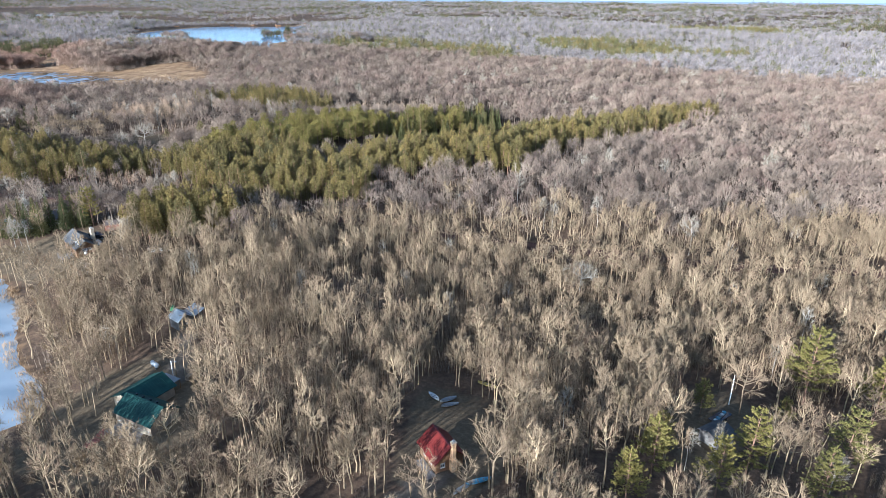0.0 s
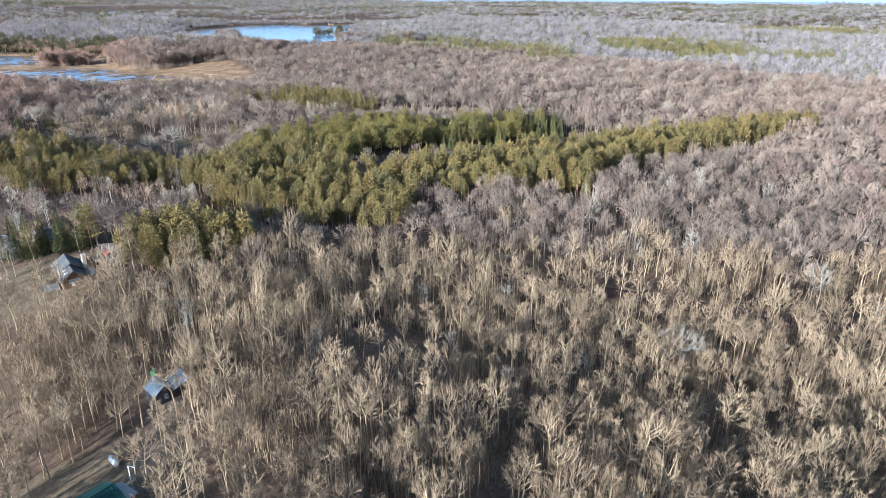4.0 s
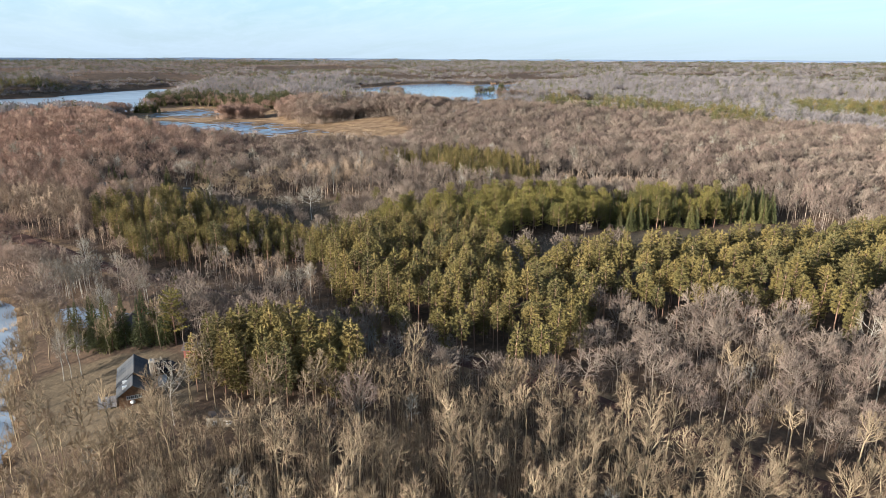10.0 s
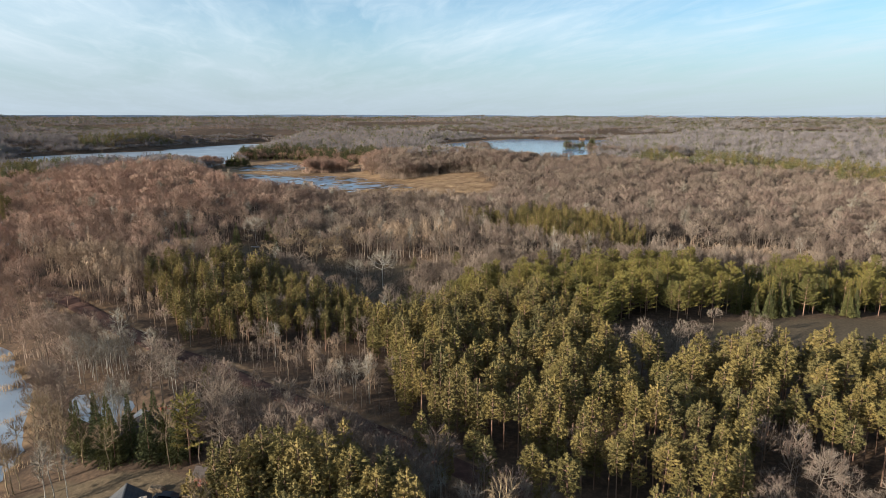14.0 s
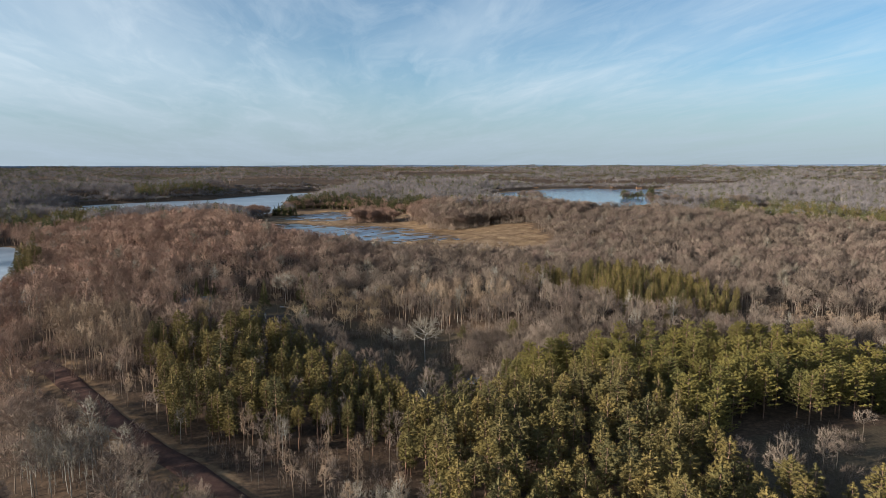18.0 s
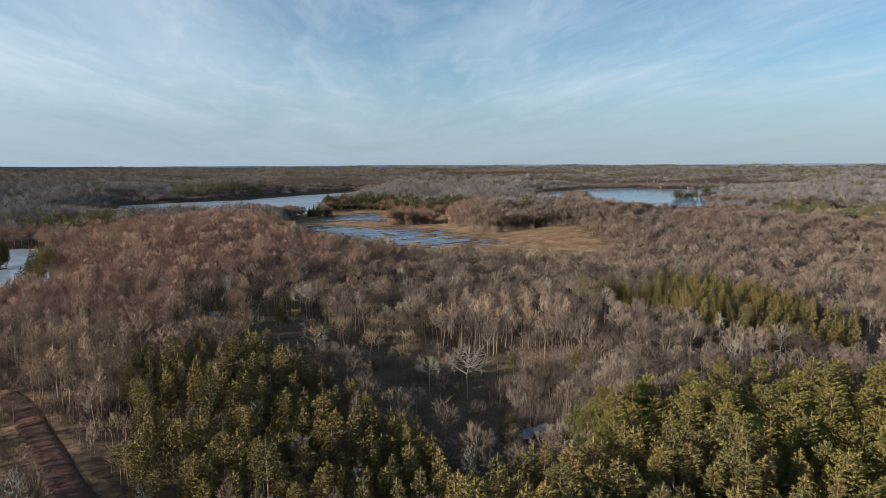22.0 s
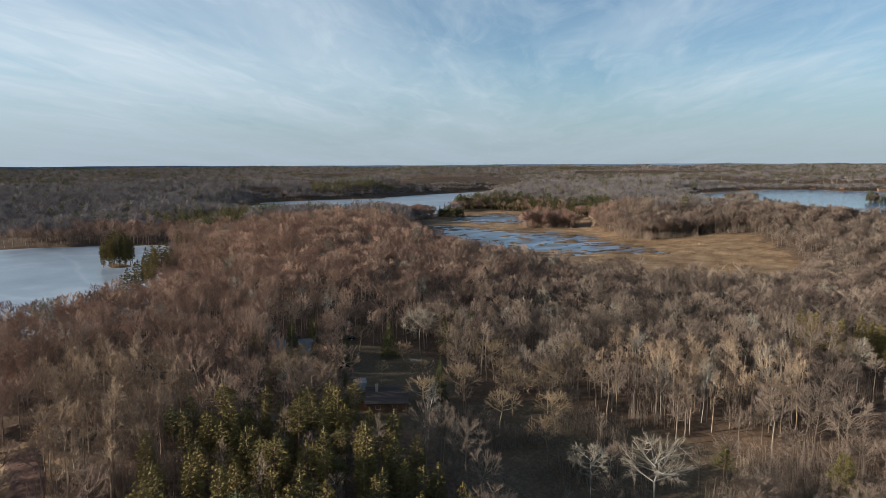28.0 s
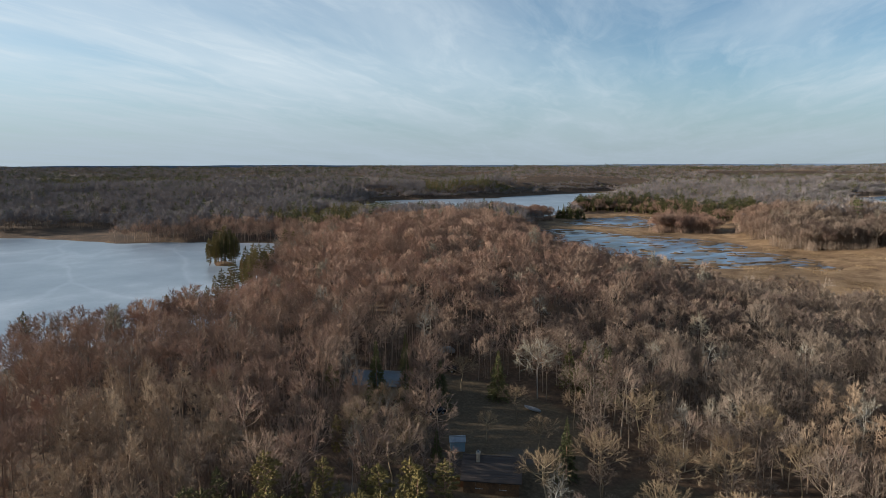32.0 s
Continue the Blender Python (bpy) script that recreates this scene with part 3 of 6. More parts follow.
tree.links.new(uvn.outputs["Fac"], tr.inputs[0])
mx = add("ShaderNodeMixRGB", _type="MULTIPLY", Fac=0.8)
tree.links.new(r1.outputs[0], mx.inputs["Color1"])
tree.links.new(tr.outputs[0], mx.inputs["Color2"])
tree.links.new(mx.outputs[0], p.inputs["Base Color"])
bump_of(tree, add, p, n1.outputs["Fac"], 0.5, 0.06)


def resample(line, step):
    pts = [Vector(p_) for p_ in line]
    for _ in range(2):
        new_pts = [pts[0]]
        for a, b in zip(pts, pts[1:]):
            new_pts += [a * 0.75 + b * 0.25, a * 0.25 + b * 0.75]
        pts = new_pts + [pts[-1]]
    out = []
    for a, b in zip(pts, pts[1:]):
        k = max(1, int((b - a).length / step))
        out += [a.lerp(b, i / k) for i in range(k)]
    return out + [pts[-1]]


def strip(name, line, width, mat_, lift_, label):
    cs = resample(line, 3.0)
    cols = 9
    V, A = [], []
    for i, p_ in enumerate(cs):
        d = (cs[min(i + 1, len(cs) - 1)] - cs[max(i - 1, 0)]).normalized()
        for k in range(cols):
            s = k / (cols - 1) * 2 - 1
            w = width * (1 + 0.10 * math.sin(i * 0.9 + k) * (abs(s) > 0.9))
            V.append((p_.x - d.y * s * w / 2, p_.y + d.x * s * w / 2, 0.12 * (1 - s * s) + lift_ - (0.35 if abs(s) > 0.99 else 0)))
            A.append((s + 1) / 2)
    V = np.array(V)
    V[:, 2] += np.maximum(ground_z(V[:, 0], V[:, 1]), -3.0)
    F = [(i * cols + k, i * cols + k + 1, (i + 1) * cols + k + 1, (i + 1) * cols + k) for i in range(len(cs) - 1) for k in range(cols - 1)]
    me = mesh_from(name, V, F, [mat_], smooth_faces=True)
    point_mask(me, "across", A)
    return tagged(new(name, me), label, "road", kind="structure")


strip("road", ROAD, 6.4, ROAD_MAT, 0.22, "unpaved reddish dirt road with wheel tracks through the woods")

# ---------------------------------------------------------------- trees
rng = np.random.default_rng(7)


class Plant:
    """Collects the pieces of one plant: wood (material 0) and twigs or needles (material 1)."""

    def __init__(self):
        self.v, self.f, self.i = [], [], []

    def tube(self, a, b, ra, rb, n=4, mat_=0):
        a, b = np.asarray(a, float), np.asarray(b, float)
        d = b - a
        d = d / (np.linalg.norm(d) + 1e-9)
        u = np.cross(d, (0.3, 0.9, 0.1) if abs(d[2]) > 0.8 else (0, 0, 1))
        u /= np.linalg.norm(u) + 1e-9
        w = np.cross(d, u)
        k = len(self.v)
        for c_, r_ in ((a, ra), (b, rb)):
            for j in range(n):
                t_ = 2 * math.pi * j / n
                self.v.append(c_ + r_ * (math.cos(t_) * u + math.sin(t_) * w))
        for j in range(n):
            self.f.append((k + j, k + (j + 1) % n, k + n + (j + 1) % n, k + n + j))
            self.i.append(mat_)

    def spike(self, a, b, r_, mat_=1):
        """A twig: a three-sided point."""
        a, b = np.asarray(a, float), np.asarray(b, float)
        d = b - a
        d = d / (np.linalg.norm(d) + 1e-9)
        u = np.cross(d, (0.3, 0.9, 0.1) if abs(d[2]) > 0.8 else (0, 0, 1))
        u /= np.linalg.norm(u) + 1e-9
        w = np.cross(d, u)
        k = len(self.v)
        self.v += [a + r_ * u, a + r_ * (-0.5 * u + 0.87 * w), a + r_ * (-0.5 * u - 0.87 * w), b]
        for j in range(3):
            self.f.append((k + j, k + (j + 1) % 3, k + 3))
            self.i.append(mat_)

    def blade(self, a, b, w_, mat_=1):
        a, b = np.asarray(a, float), np.asarray(b, float)
        d = b - a
        u = np.cross(d, rng.normal(size=3))
        u *= w_ / 2 / (np.linalg.norm(u) + 1e-9)
        k = len(self.v)
        m_ = a * 0.45 + b * 0.55
        self.v += [a, m_ + u, b, m_ - u]
        self.f.append((k, k + 1, k + 2, k + 3))
        self.i.append(mat_)

    def done(self):
        return np.array(self.v), self.f, self.i


def unit(v):
    return v / (np.linalg.norm(v) + 1e-9)


def bare(h, spread, level=0, slim=False, fill=1.0, limb=1.0, full=False):
    """A leafless broadleaf tree: a crooked trunk, curved pale limbs that fan out and branch, and a thin haze of twigs. level 0 is the finest."""
    P = Plant()
    lean = rng.normal(0, 0.035, 2) * h
    r0 = h * (0.0088 if slim else 0.0118)
    sides = (5, 3, 3)[level]
    fork = h * (rng.uniform(0.42, 0.56) if slim else rng.uniform(0.38, 0.54))
    lead = h * (0.90 if slim else rng.uniform(0.72, 0.86))
    a0 = np.array((0, 0, -0.8))
    a1 = np.array((lean[0] * 0.3 + rng.normal(0, 0.15), lean[1] * 0.3 + rng.normal(0, 0.15), fork))
    a2 = np.array((lean[0] + rng.normal(0, 0.25), lean[1] + rng.normal(0, 0.25), lead))
    if level == 0:
        knee = a0 + (a1 - a0) * rng.uniform(0.4, 0.6) + np.array((rng.normal(0, 0.16), rng.normal(0, 0.16), 0))
        P.tube(a0, knee, r0, r0 * 0.85, sides)
        P.tube(knee, a1, r0 * 0.85, r0 * 0.72, sides)
        bend = a1 * 0.5 + a2 * 0.5 + np.array((rng.normal(0, 0.22), rng.normal(0, 0.22), 0))
        P.tube(a1, bend, r0 * 0.72, r0 * 0.46, 4)
        P.spike(bend, a2, r0 * 0.5, 0)
    else:
        P.tube(a0, a1, r0, r0 * 0.72, sides)
        P.tube(a1, a2, r0 * 0.72, r0 * 0.2, 3)
    low = h * (0.66 if slim else 0.72)
    centre = np.array((lean[0], lean[1], low))
    radii = np.array((spread, spread, h - low))
    n = (11, 10, 8)[level]
    per = (int(6.5 * fill), int(6 * fill), 5)[level]
    for k in range(n):
        az = k * 2.4 + rng.normal(0, 0.35)
        up = -0.42 + 1.36 * (k + 0.5) / n + rng.normal(0, 0.08)
        up = min(max(up, -0.55), 0.97)
        flat_ = math.sqrt(1 - up * up)
        d = np.array((math.cos(az) * flat_, math.sin(az) * flat_, up))
        grow = rng.uniform(0.70, 1.16) if slim or not full else rng.uniform(0.90, 1.08)
        end = centre + d * radii * 0.80 * grow
        a = a1 + (a2 - a1) * min(0.95, max(0.0, (up + 0.42) / 1.5 * rng.uniform(0.6, 1.0)))
        m_ = a * 0.5 + end * 0.5 + np.array((d[0], d[1], -0.05)) * spread * 0.12 + rng.normal(0, 0.16, 3)
        lr = r0 * 0.40 * (0.72 if slim else 1) * limb
        if level == 0:
            P.tube(a, m_, lr, lr * 0.62, 3, 0)
            P.spike(m_, end, lr * 0.66, 0)
        else:
            P.spike(a, end, lr * (1.0, 1.25, 1.8)[level], 0)
        for j in range(per):
            u_ = rng.uniform(-0.45, 0.9)
            base = m_ + (end - m_) * u_ if u_ > 0 else m_ + (a - m_) * -u_
            dd = unit(d + rng.normal(0, 0.36, 3) + np.array((0, 0, 0.10)))
            tip = centre + dd * radii * rng.uniform(0.84, 1.0) * grow
            if np.linalg.norm(tip - base) > spread * 0.8:
                tip = base + (tip - base) * 0.6
            P.spike(base, tip, (0.036, 0.06, 0.17)[level], 0 if level == 0 or j % 2 else 1)
            along_ = unit(tip - base)
            for t_ in range((int(19 * fill), int(13 * fill), 3)[level]):
                q_ = base + (tip - base) * rng.uniform(0.25, 1.0)
                L = rng.uniform(0.55, 1.15) * (1, 1.2, 1.9)[level]
                way = unit(along_ * 0.7 + dd * 0.55 + rng.normal(0, 0.40, 3) + np.array((0, 0, 0.16)))
                if level == 0 and t_ < 2:
                    P.spike(q_, q_ + way * L * 1.35, 0.024, 0)
                else:
                    P.spike(q_, q_ + way * L, (0.0165, 0.040, 0.12)[level], 1)
    return P.done()


def lobe(P, c_, r_, n, width, way=(0.0, 0.0, 1.0)):
    """A tuft of needles drawn out along its way: a close-set middle and fine shoots that point outwards and up."""
    way = unit(np.asarray(way, float) + np.array((0, 0, 0.25)))
    k = len(P.v)
    for d in ((1, 0, 0), (0, 1, 0), (-1, 0, 0), (0, -1, 0), (0, 0, 0.7), (0, 0, -0.7)):
        d = np.array(d, float)
        P.v.append(c_ + (d * 0.60 + way * (d @ way) * 0.40) * r_ * rng.uniform(0.78, 1.08))
    for a, b, e in ((0, 1, 4), (1, 2, 4), (2, 3, 4), (3, 0, 4), (1, 0, 5), (2, 1, 5), (3, 2, 5), (0, 3, 5)):
        P.f.append((k + a, k + b, k + e))
        P.i.append(1)
    for _ in range(n):
        d = unit(rng.normal(0, 1, 3) + way * 0.5)
        q_ = c_ + d * r_ * rng.uniform(0.30, 0.75)
        P.blade(q_, q_ + unit(d + way * 0.8 + rng.normal(0, 0.25, 3)) * r_ * rng.uniform(0.32, 0.55), width)


def red_pine(h, level=0, low=(0.48, 0.62), widths=(1.50, 2.05)):
    """A straight plantation pine: bare trunk, and a pointed crown of rounded needle bunches at the branch ends."""
    P = Plant()
    r0 = 0.15
    lean = rng.normal(0, 0.25, 2)
    top = np.array((lean[0], lean[1], h))
    P.tube((0, 0, -0.8), top * 0.5, r0, r0 * 0.8, 5 - level)
    P.tube(top * 0.5, top * 0.97, r0 * 0.8, 0.04, 4 - min(level, 1))
    lo = h * rng.uniform(*low)
    wide = rng.uniform(*widths)
    n = (max(7, int((h - lo) / 0.95)), 6, 4)[level]
    for k in range(n):
        s = k / n
        z = lo + (h - lo) * s
        prof = (0.66 + 1.36 * s) if s < 0.25 else 1.0 - 0.74 * ((s - 0.25) / 0.75) ** 1.9
        m_ = max(3, int((8, 5, 4)[level] * (0.35 + 0.65 * prof)))
        a0 = rng.random() * 6.28
        for j in range(m_):
            az = a0 + 2 * math.pi * (j + rng.random() * 0.5) / m_
            reach = wide * prof * rng.uniform(0.60, 1.15)
            o_ = np.array((math.cos(az), math.sin(az), 0.0))
            a = top * (z / h)
            c_ = a + o_ * reach + np.array((0, 0, 0.40 * reach + rng.normal(0, 0.22)))
            if level == 0:
                P.spike(a, c_, 0.05, 0)
            size = rng.uniform(0.46, 0.72) * (1, 1.35, 1.8)[level] * (0.65 + 0.4 * prof)
            lobe(P, c_, size, (44, 15, 8)[level], (0.085, 0.30, 0.60)[level], o_ * 0.8)
            if level == 0 and reach > 0.9:
                lobe(P, a + (c_ - a) * 0.5, size * 0.8, 14, 0.08, o_)
    for dz, r_ in ((-0.5, 0.66), (0.0, 0.50), (0.4, 0.30)):
        lobe(P, top + np.array((0, 0, dz)), r_, (22, 8, 5)[level], (0.08, 0.28, 0.45)[level])
    return P.done()


def white_pine(h, level=0):
    """A pine with level plates of soft needles and gaps between them."""
    P = Plant()
    top = np.array((rng.normal(0, 0.3), rng.normal(0, 0.3), h))
    P.tube((0, 0, -0.8), top * 0.5, 0.22, 0.16, 6)
    P.tube(top * 0.5, top, 0.16, 0.03, 5)
    z = h * 0.28
    while z < h * 0.97:
        s = (z - h * 0.28) / (h * 0.72)
        n = rng.integers(4, 7)
        a0 = rng.random() * 6.28
        for j in range(n):
            az = a0 + 2 * math.pi * j / n + rng.normal(0, 0.25)
            L = (h * 0.255 * (1 - s) ** 0.75 + 0.6) * rng.uniform(0.6, 1.2)
            o_ = np.array((math.cos(az), math.sin(az), 0.10 + 0.45 * s))
            a = top * (z / h)
            b = a + o_ * L + np.array((0, 0, 0.12 * L))
            P.spike(a, b, 0.07, 0)
            m_ = max(4, int(L * 4.4))
            for t_ in range(m_):
                u_ = 0.35 + 0.7 * (t_ + rng.random()) / m_
                side = np.array((-o_[1], o_[0], 0)) * rng.normal(0, 0.42) * L * 0.55 * u_
                c_ = a + (b - a) * u_ + side + np.array((0, 0, 0.1 + 0.16 * L * u_ * u_ + rng.normal(0, 0.14)))
                lobe(P, c_, rng.uniform(0.30, 0.54), 18, 0.07, o_)
        z += rng.uniform(0.95, 1.55)
    for dz, r_ in ((-0.4, 0.5), (0.2, 0.35), (0.6, 0.22)):
        lobe(P, top + np.array((0, 0, dz)), r_, 12, 0.15)
    return P.done()


def spruce(h, width, level=0):
    """A dense pointed cone of drooping boughs."""
    P = Plant()
    P.tube((0, 0, -0.8), (0, 0, h * 0.55), 0.16, 0.10, 5)
    P.tube((0, 0, h * 0.55), (0, 0, h), 0.10, 0.02, 4)
    z = h * 0.07
    while z < h * 0.97:
        s = z / h
        R_ = width * (1 - s) ** 1.0 + 0.10
        n = max(4, int((11, 7, 5)[level] * (0.35 + 0.65 * (1 - s))))
        a0 = rng.random() * 6.28
        for j in range(n):
            az = a0 + 2 * math.pi * j / n + rng.normal(0, 0.2)
            L = R_ * rng.uniform(0.72, 1.15)
            o_ = np.array((math.cos(az), math.sin(az), -0.30 + 0.45 * s))
            a = np.array((0, 0, z))
            for u_ in (0.35, 0.65, 0.95)[: 3 if L > 0.8 else 2]:
                c_ = a + o_ * L * u_
                for _ in range((7, 5, 3)[level]):
                    d = unit(o_ + rng.normal(0, 0.45, 3))
                    P.blade(c_ - d * 0.12 * L, c_ + d * (0.16 + 0.24 * L), (0.15, 0.25, 0.4)[level])
        z += (0.50, 0.75, 1.1)[level] * rng.uniform(0.85, 1.15) * (1 - 0.45 * s)
    P.spike((0, 0, h - 0.4), (0, 0, h + 0.5), 0.07, 1)
    return P.done()


def brush():
    """A low clump of leafless saplings."""
    P = Plant()
    for _ in range(11):
        b = np.array((rng.normal(0, 0.9), rng.normal(0, 0.9), -0.1))
        L = rng.uniform(1.6, 5.5)
        tip = b + np.array((rng.normal(0, 0.35), rng.normal(0, 0.35), L))
        P.spike(b, tip, 0.035, 0)
        for _ in range(9):
            q_ = b + (tip - b) * rng.uniform(0.35, 0.95)
            P.spike(q_, q_ + unit(np.array((rng.normal(0, 1), rng.normal(0, 1), 1.0))) * rng.uniform(0.4, 1.0), 0.018, 1)
    return P.done()


def plant_mesh(name, data, mats, tone_=None):
    v, f, i = data
    t_ = np.full(len(v), rng.random() if tone_ is None else tone_)
    return mesh_from(name, v, f, mats, i, t_)


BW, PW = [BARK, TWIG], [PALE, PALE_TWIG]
BARE0 = [bare(rng.uniform(11.5, 15.5), rng.uniform(2.7, 4.1), 0) for _ in range(12)]
BARE1 = [bare(rng.uniform(11.5, 15.5), rng.uniform(3.3, 4.7), 1, False, 1.25, 0.8, True) for _ in range(10)]
BARE2 = [bare(rng.uniform(11.5, 15.5), rng.uniform(3.2, 4.8), 2) for _ in range(8)]
ROUND0 = [bare(rng.uniform(11.5, 15.5), rng.uniform(3.0, 4.3), 0, False, 1.3, 0.9, True) for _ in range(10)]
SLIM0 = [bare(rng.uniform(13, 16.5), rng.uniform(1.5, 2.3), 0, True, 0.85) for _ in range(6)]
OPEN0 = [bare(rng.uniform(11.5, 15.5), rng.uniform(2.2, 3.4), 0, False, 0.86, 1.1) for _ in range(9)] + [bare(rng.uniform(12.5, 16.5), rng.uniform(1.5, 2.1), 0, True, 0.86, 1.15) for _ in range(5)]
SLIM1 = [bare(rng.uniform(13, 16), rng.uniform(1.9, 2.6), 1, True) for _ in range(5)]
PINE0 = [red_pine(rng.uniform(13.5, 16.5), 0) for _ in range(8)]
PINE_LOW = [red_pine(rng.uniform(13.5, 17), 0, (0.14, 0.28), (1.5, 2.1)) for _ in range(5)]
PINE1 = [red_pine(rng.uniform(15, 18), 1) for _ in range(5)]
PINE2 = [red_pine(rng.uniform(14, 17), 2) for _ in range(4)]
WPINE0 = [white_pine(rng.uniform(16, 20), 0) for _ in range(4)]
SPRUCE0 = [spruce(rng.uniform(11, 15), rng.uniform(2.0, 2.7), 0) for _ in range(4)]
BRUSH0 = [brush() for _ in range(4)]

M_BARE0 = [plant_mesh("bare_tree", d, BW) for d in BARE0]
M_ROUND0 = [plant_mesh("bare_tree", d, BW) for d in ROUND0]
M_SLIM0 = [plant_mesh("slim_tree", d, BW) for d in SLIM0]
M_OPEN0 = [plant_mesh("bare_tree", d, [OBARK, OTWIG]) for d in OPEN0]
M_TAN0 = [plant_mesh("aspen", d, [TAN_BARK, TAN_TWIG]) for d in SLIM0]
M_PALE0 = [plant_mesh("pale_tree", d, PW) for d in SLIM0[:4]] + [plant_mesh("pale_tree", d, PW) for d in BARE0[:2]]
M_PINE0 = [plant_mesh("pine", d, [RED_BARK, NEEDLE]) for d in PINE0]
M_PINE_LOW = [plant_mesh("pine", d, [RED_BARK, NEEDLE]) for d in PINE_LOW]
M_WPINE0 = [plant_mesh("white_pine", d, [RED_BARK, WNEEDLE]) for d in WPINE0]
M_SPRUCE0 = [plant_mesh("spruce", d, [RED_BARK, SNEEDLE]) for d in SPRUCE0]
M_BRUSH0 = [plant_mesh("brush", d, BW) for d in BRUSH0]


def patch(name, kinds, size, spacing, mats, scale=1.0, squash=1.0, low=0.62, high=1.14, brushes=0, under=0):
    """A square of woodland as one mesh. kinds: (plants, share, first material) rows."""
    V, F, I, T, off = [], [], [], [], 0
    k = int(size / spacing)
    shares = np.cumsum([s for _, s, _ in kinds])
    for a in range(k):
        for b in range(k):
            x = (a + 0.5 + rng.uniform(-0.42, 0.42)) * size / k - size / 2
            y = (b + 0.5 + rng.uniform(-0.42, 0.42)) * size / k - size / 2
            pick = rng.random() * shares[-1]
            plants, _, m0 = kinds[int(np.searchsorted(shares, pick))]
            v, f, i = plants[rng.integers(len(plants))]
            t_, s_ = rng.random() * 6.28, rng.uniform(low, high) * scale
            R_ = np.array(((math.cos(t_), -math.sin(t_), 0), (math.sin(t_), math.cos(t_), 0), (0, 0, squash)))
            V.append((v @ R_.T) * s_ + (x, y, 0))
            F += [tuple(c_ + off for c_ in fc) for fc in f]
            I += [c_ + m0 for c_ in i]
            T.append(np.full(len(v), rng.random()))
            off += len(v)
    for _ in range(under):
        v, f, i = SLIM0[rng.integers(len(SLIM0))]
        V.append(v * (rng.uniform(0.45, 0.72) * scale) + (rng.uniform(-size / 2, size / 2), rng.uniform(-size / 2, size / 2), 0))
        F += [tuple(c_ + off for c_ in fc) for fc in f]
        I += list(i)
        T.append(np.full(len(v), rng.random()))
        off += len(v)
    for _ in range(brushes):
        v, f, i = BRUSH0[rng.integers(len(BRUSH0))]
        V.append(v * rng.uniform(0.8, 1.4) + (rng.uniform(-size / 2, size / 2), rng.uniform(-size / 2, size / 2), 0))
        F += [tuple(c_ + off for c_ in fc) for fc in f]
        I += list(i)
        T.append(np.full(len(v), rng.random()))
        off += len(v)
    return mesh_from(name, np.concatenate(V), F, mats, I, np.concatenate(T))


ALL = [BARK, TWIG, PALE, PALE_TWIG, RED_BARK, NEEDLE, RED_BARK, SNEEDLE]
WOODS_NEAR = [patch("woods_clump", [(ROUND0, 0.80, 0), (SLIM0, 0.17, 0), (SLIM0, 0.03, 2)], 12, 5.2, ALL, 1.0, low=0.78, high=1.16, brushes=7, under=3) for _ in range(7)]
WOODS_NEAR += [patch("woods_clump", [(ROUND0, 0.62, 0), (SLIM0, 0.36, 0), (SLIM0, 0.02, 2)], 12, 4.0, ALL, 0.92, low=0.66, high=1.16, brushes=5) for _ in range(5)]
OPEN_ALL = [OBARK, OTWIG, PALE, PALE_TWIG]
WOODS_OPEN = [patch("woods_clump", [(OPEN0, 0.985, 0), (SLIM0, 0.015, 2)], 12, 3.9, OPEN_ALL, 0.97, brushes=27) for _ in range(11)]
FAR_ALL = [BARK, HAZED_TWIG, PALE, PALE_TWIG, RED_BARK, NEEDLE, RED_BARK, SNEEDLE]
PINES_NEAR = [patch("pines_clump", [(PINE0, 1.0, 4)], 12, 3.9, ALL, low=0.70, high=1.14) for _ in range(6)]
PINES_YOUNG = [patch("pines_clump", [(PINE_LOW, 0.55, 4), (PINE0, 0.37, 4), (SLIM0, 0.08, 0)], 12, 3.4, ALL, 0.94, low=0.68, high=1.12) for _ in range(5)]
WOODS_MID = [patch("woods_patch", [(BARE1, 0.80, 0), (SLIM1, 0.16, 0), (SLIM1, 0.04, 2)], 24, 5.2, ALL, low=0.74, high=1.16) for _ in range(8)]
PINES_MID = [patch("pines_patch", [(PINE1, 0.97, 4), (SLIM1, 0.03, 0)], 24, 3.9, ALL, low=0.82, high=1.1) for _ in range(3)]
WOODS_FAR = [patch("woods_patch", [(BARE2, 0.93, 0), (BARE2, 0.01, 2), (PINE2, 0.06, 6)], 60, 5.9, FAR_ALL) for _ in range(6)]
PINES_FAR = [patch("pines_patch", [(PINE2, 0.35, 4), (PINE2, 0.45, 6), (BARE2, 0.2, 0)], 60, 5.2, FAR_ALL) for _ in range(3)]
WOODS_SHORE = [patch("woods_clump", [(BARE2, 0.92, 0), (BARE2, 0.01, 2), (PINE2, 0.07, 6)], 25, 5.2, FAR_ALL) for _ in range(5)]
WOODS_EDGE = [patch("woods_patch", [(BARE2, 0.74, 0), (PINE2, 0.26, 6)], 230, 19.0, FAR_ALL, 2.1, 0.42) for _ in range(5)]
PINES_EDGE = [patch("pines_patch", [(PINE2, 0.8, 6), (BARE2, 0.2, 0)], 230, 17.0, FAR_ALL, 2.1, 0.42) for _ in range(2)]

# ---- where things grow
SPINE = [(0, 0), (-30, 122), (-58, 174), (-94, 223), (-147, 270)]


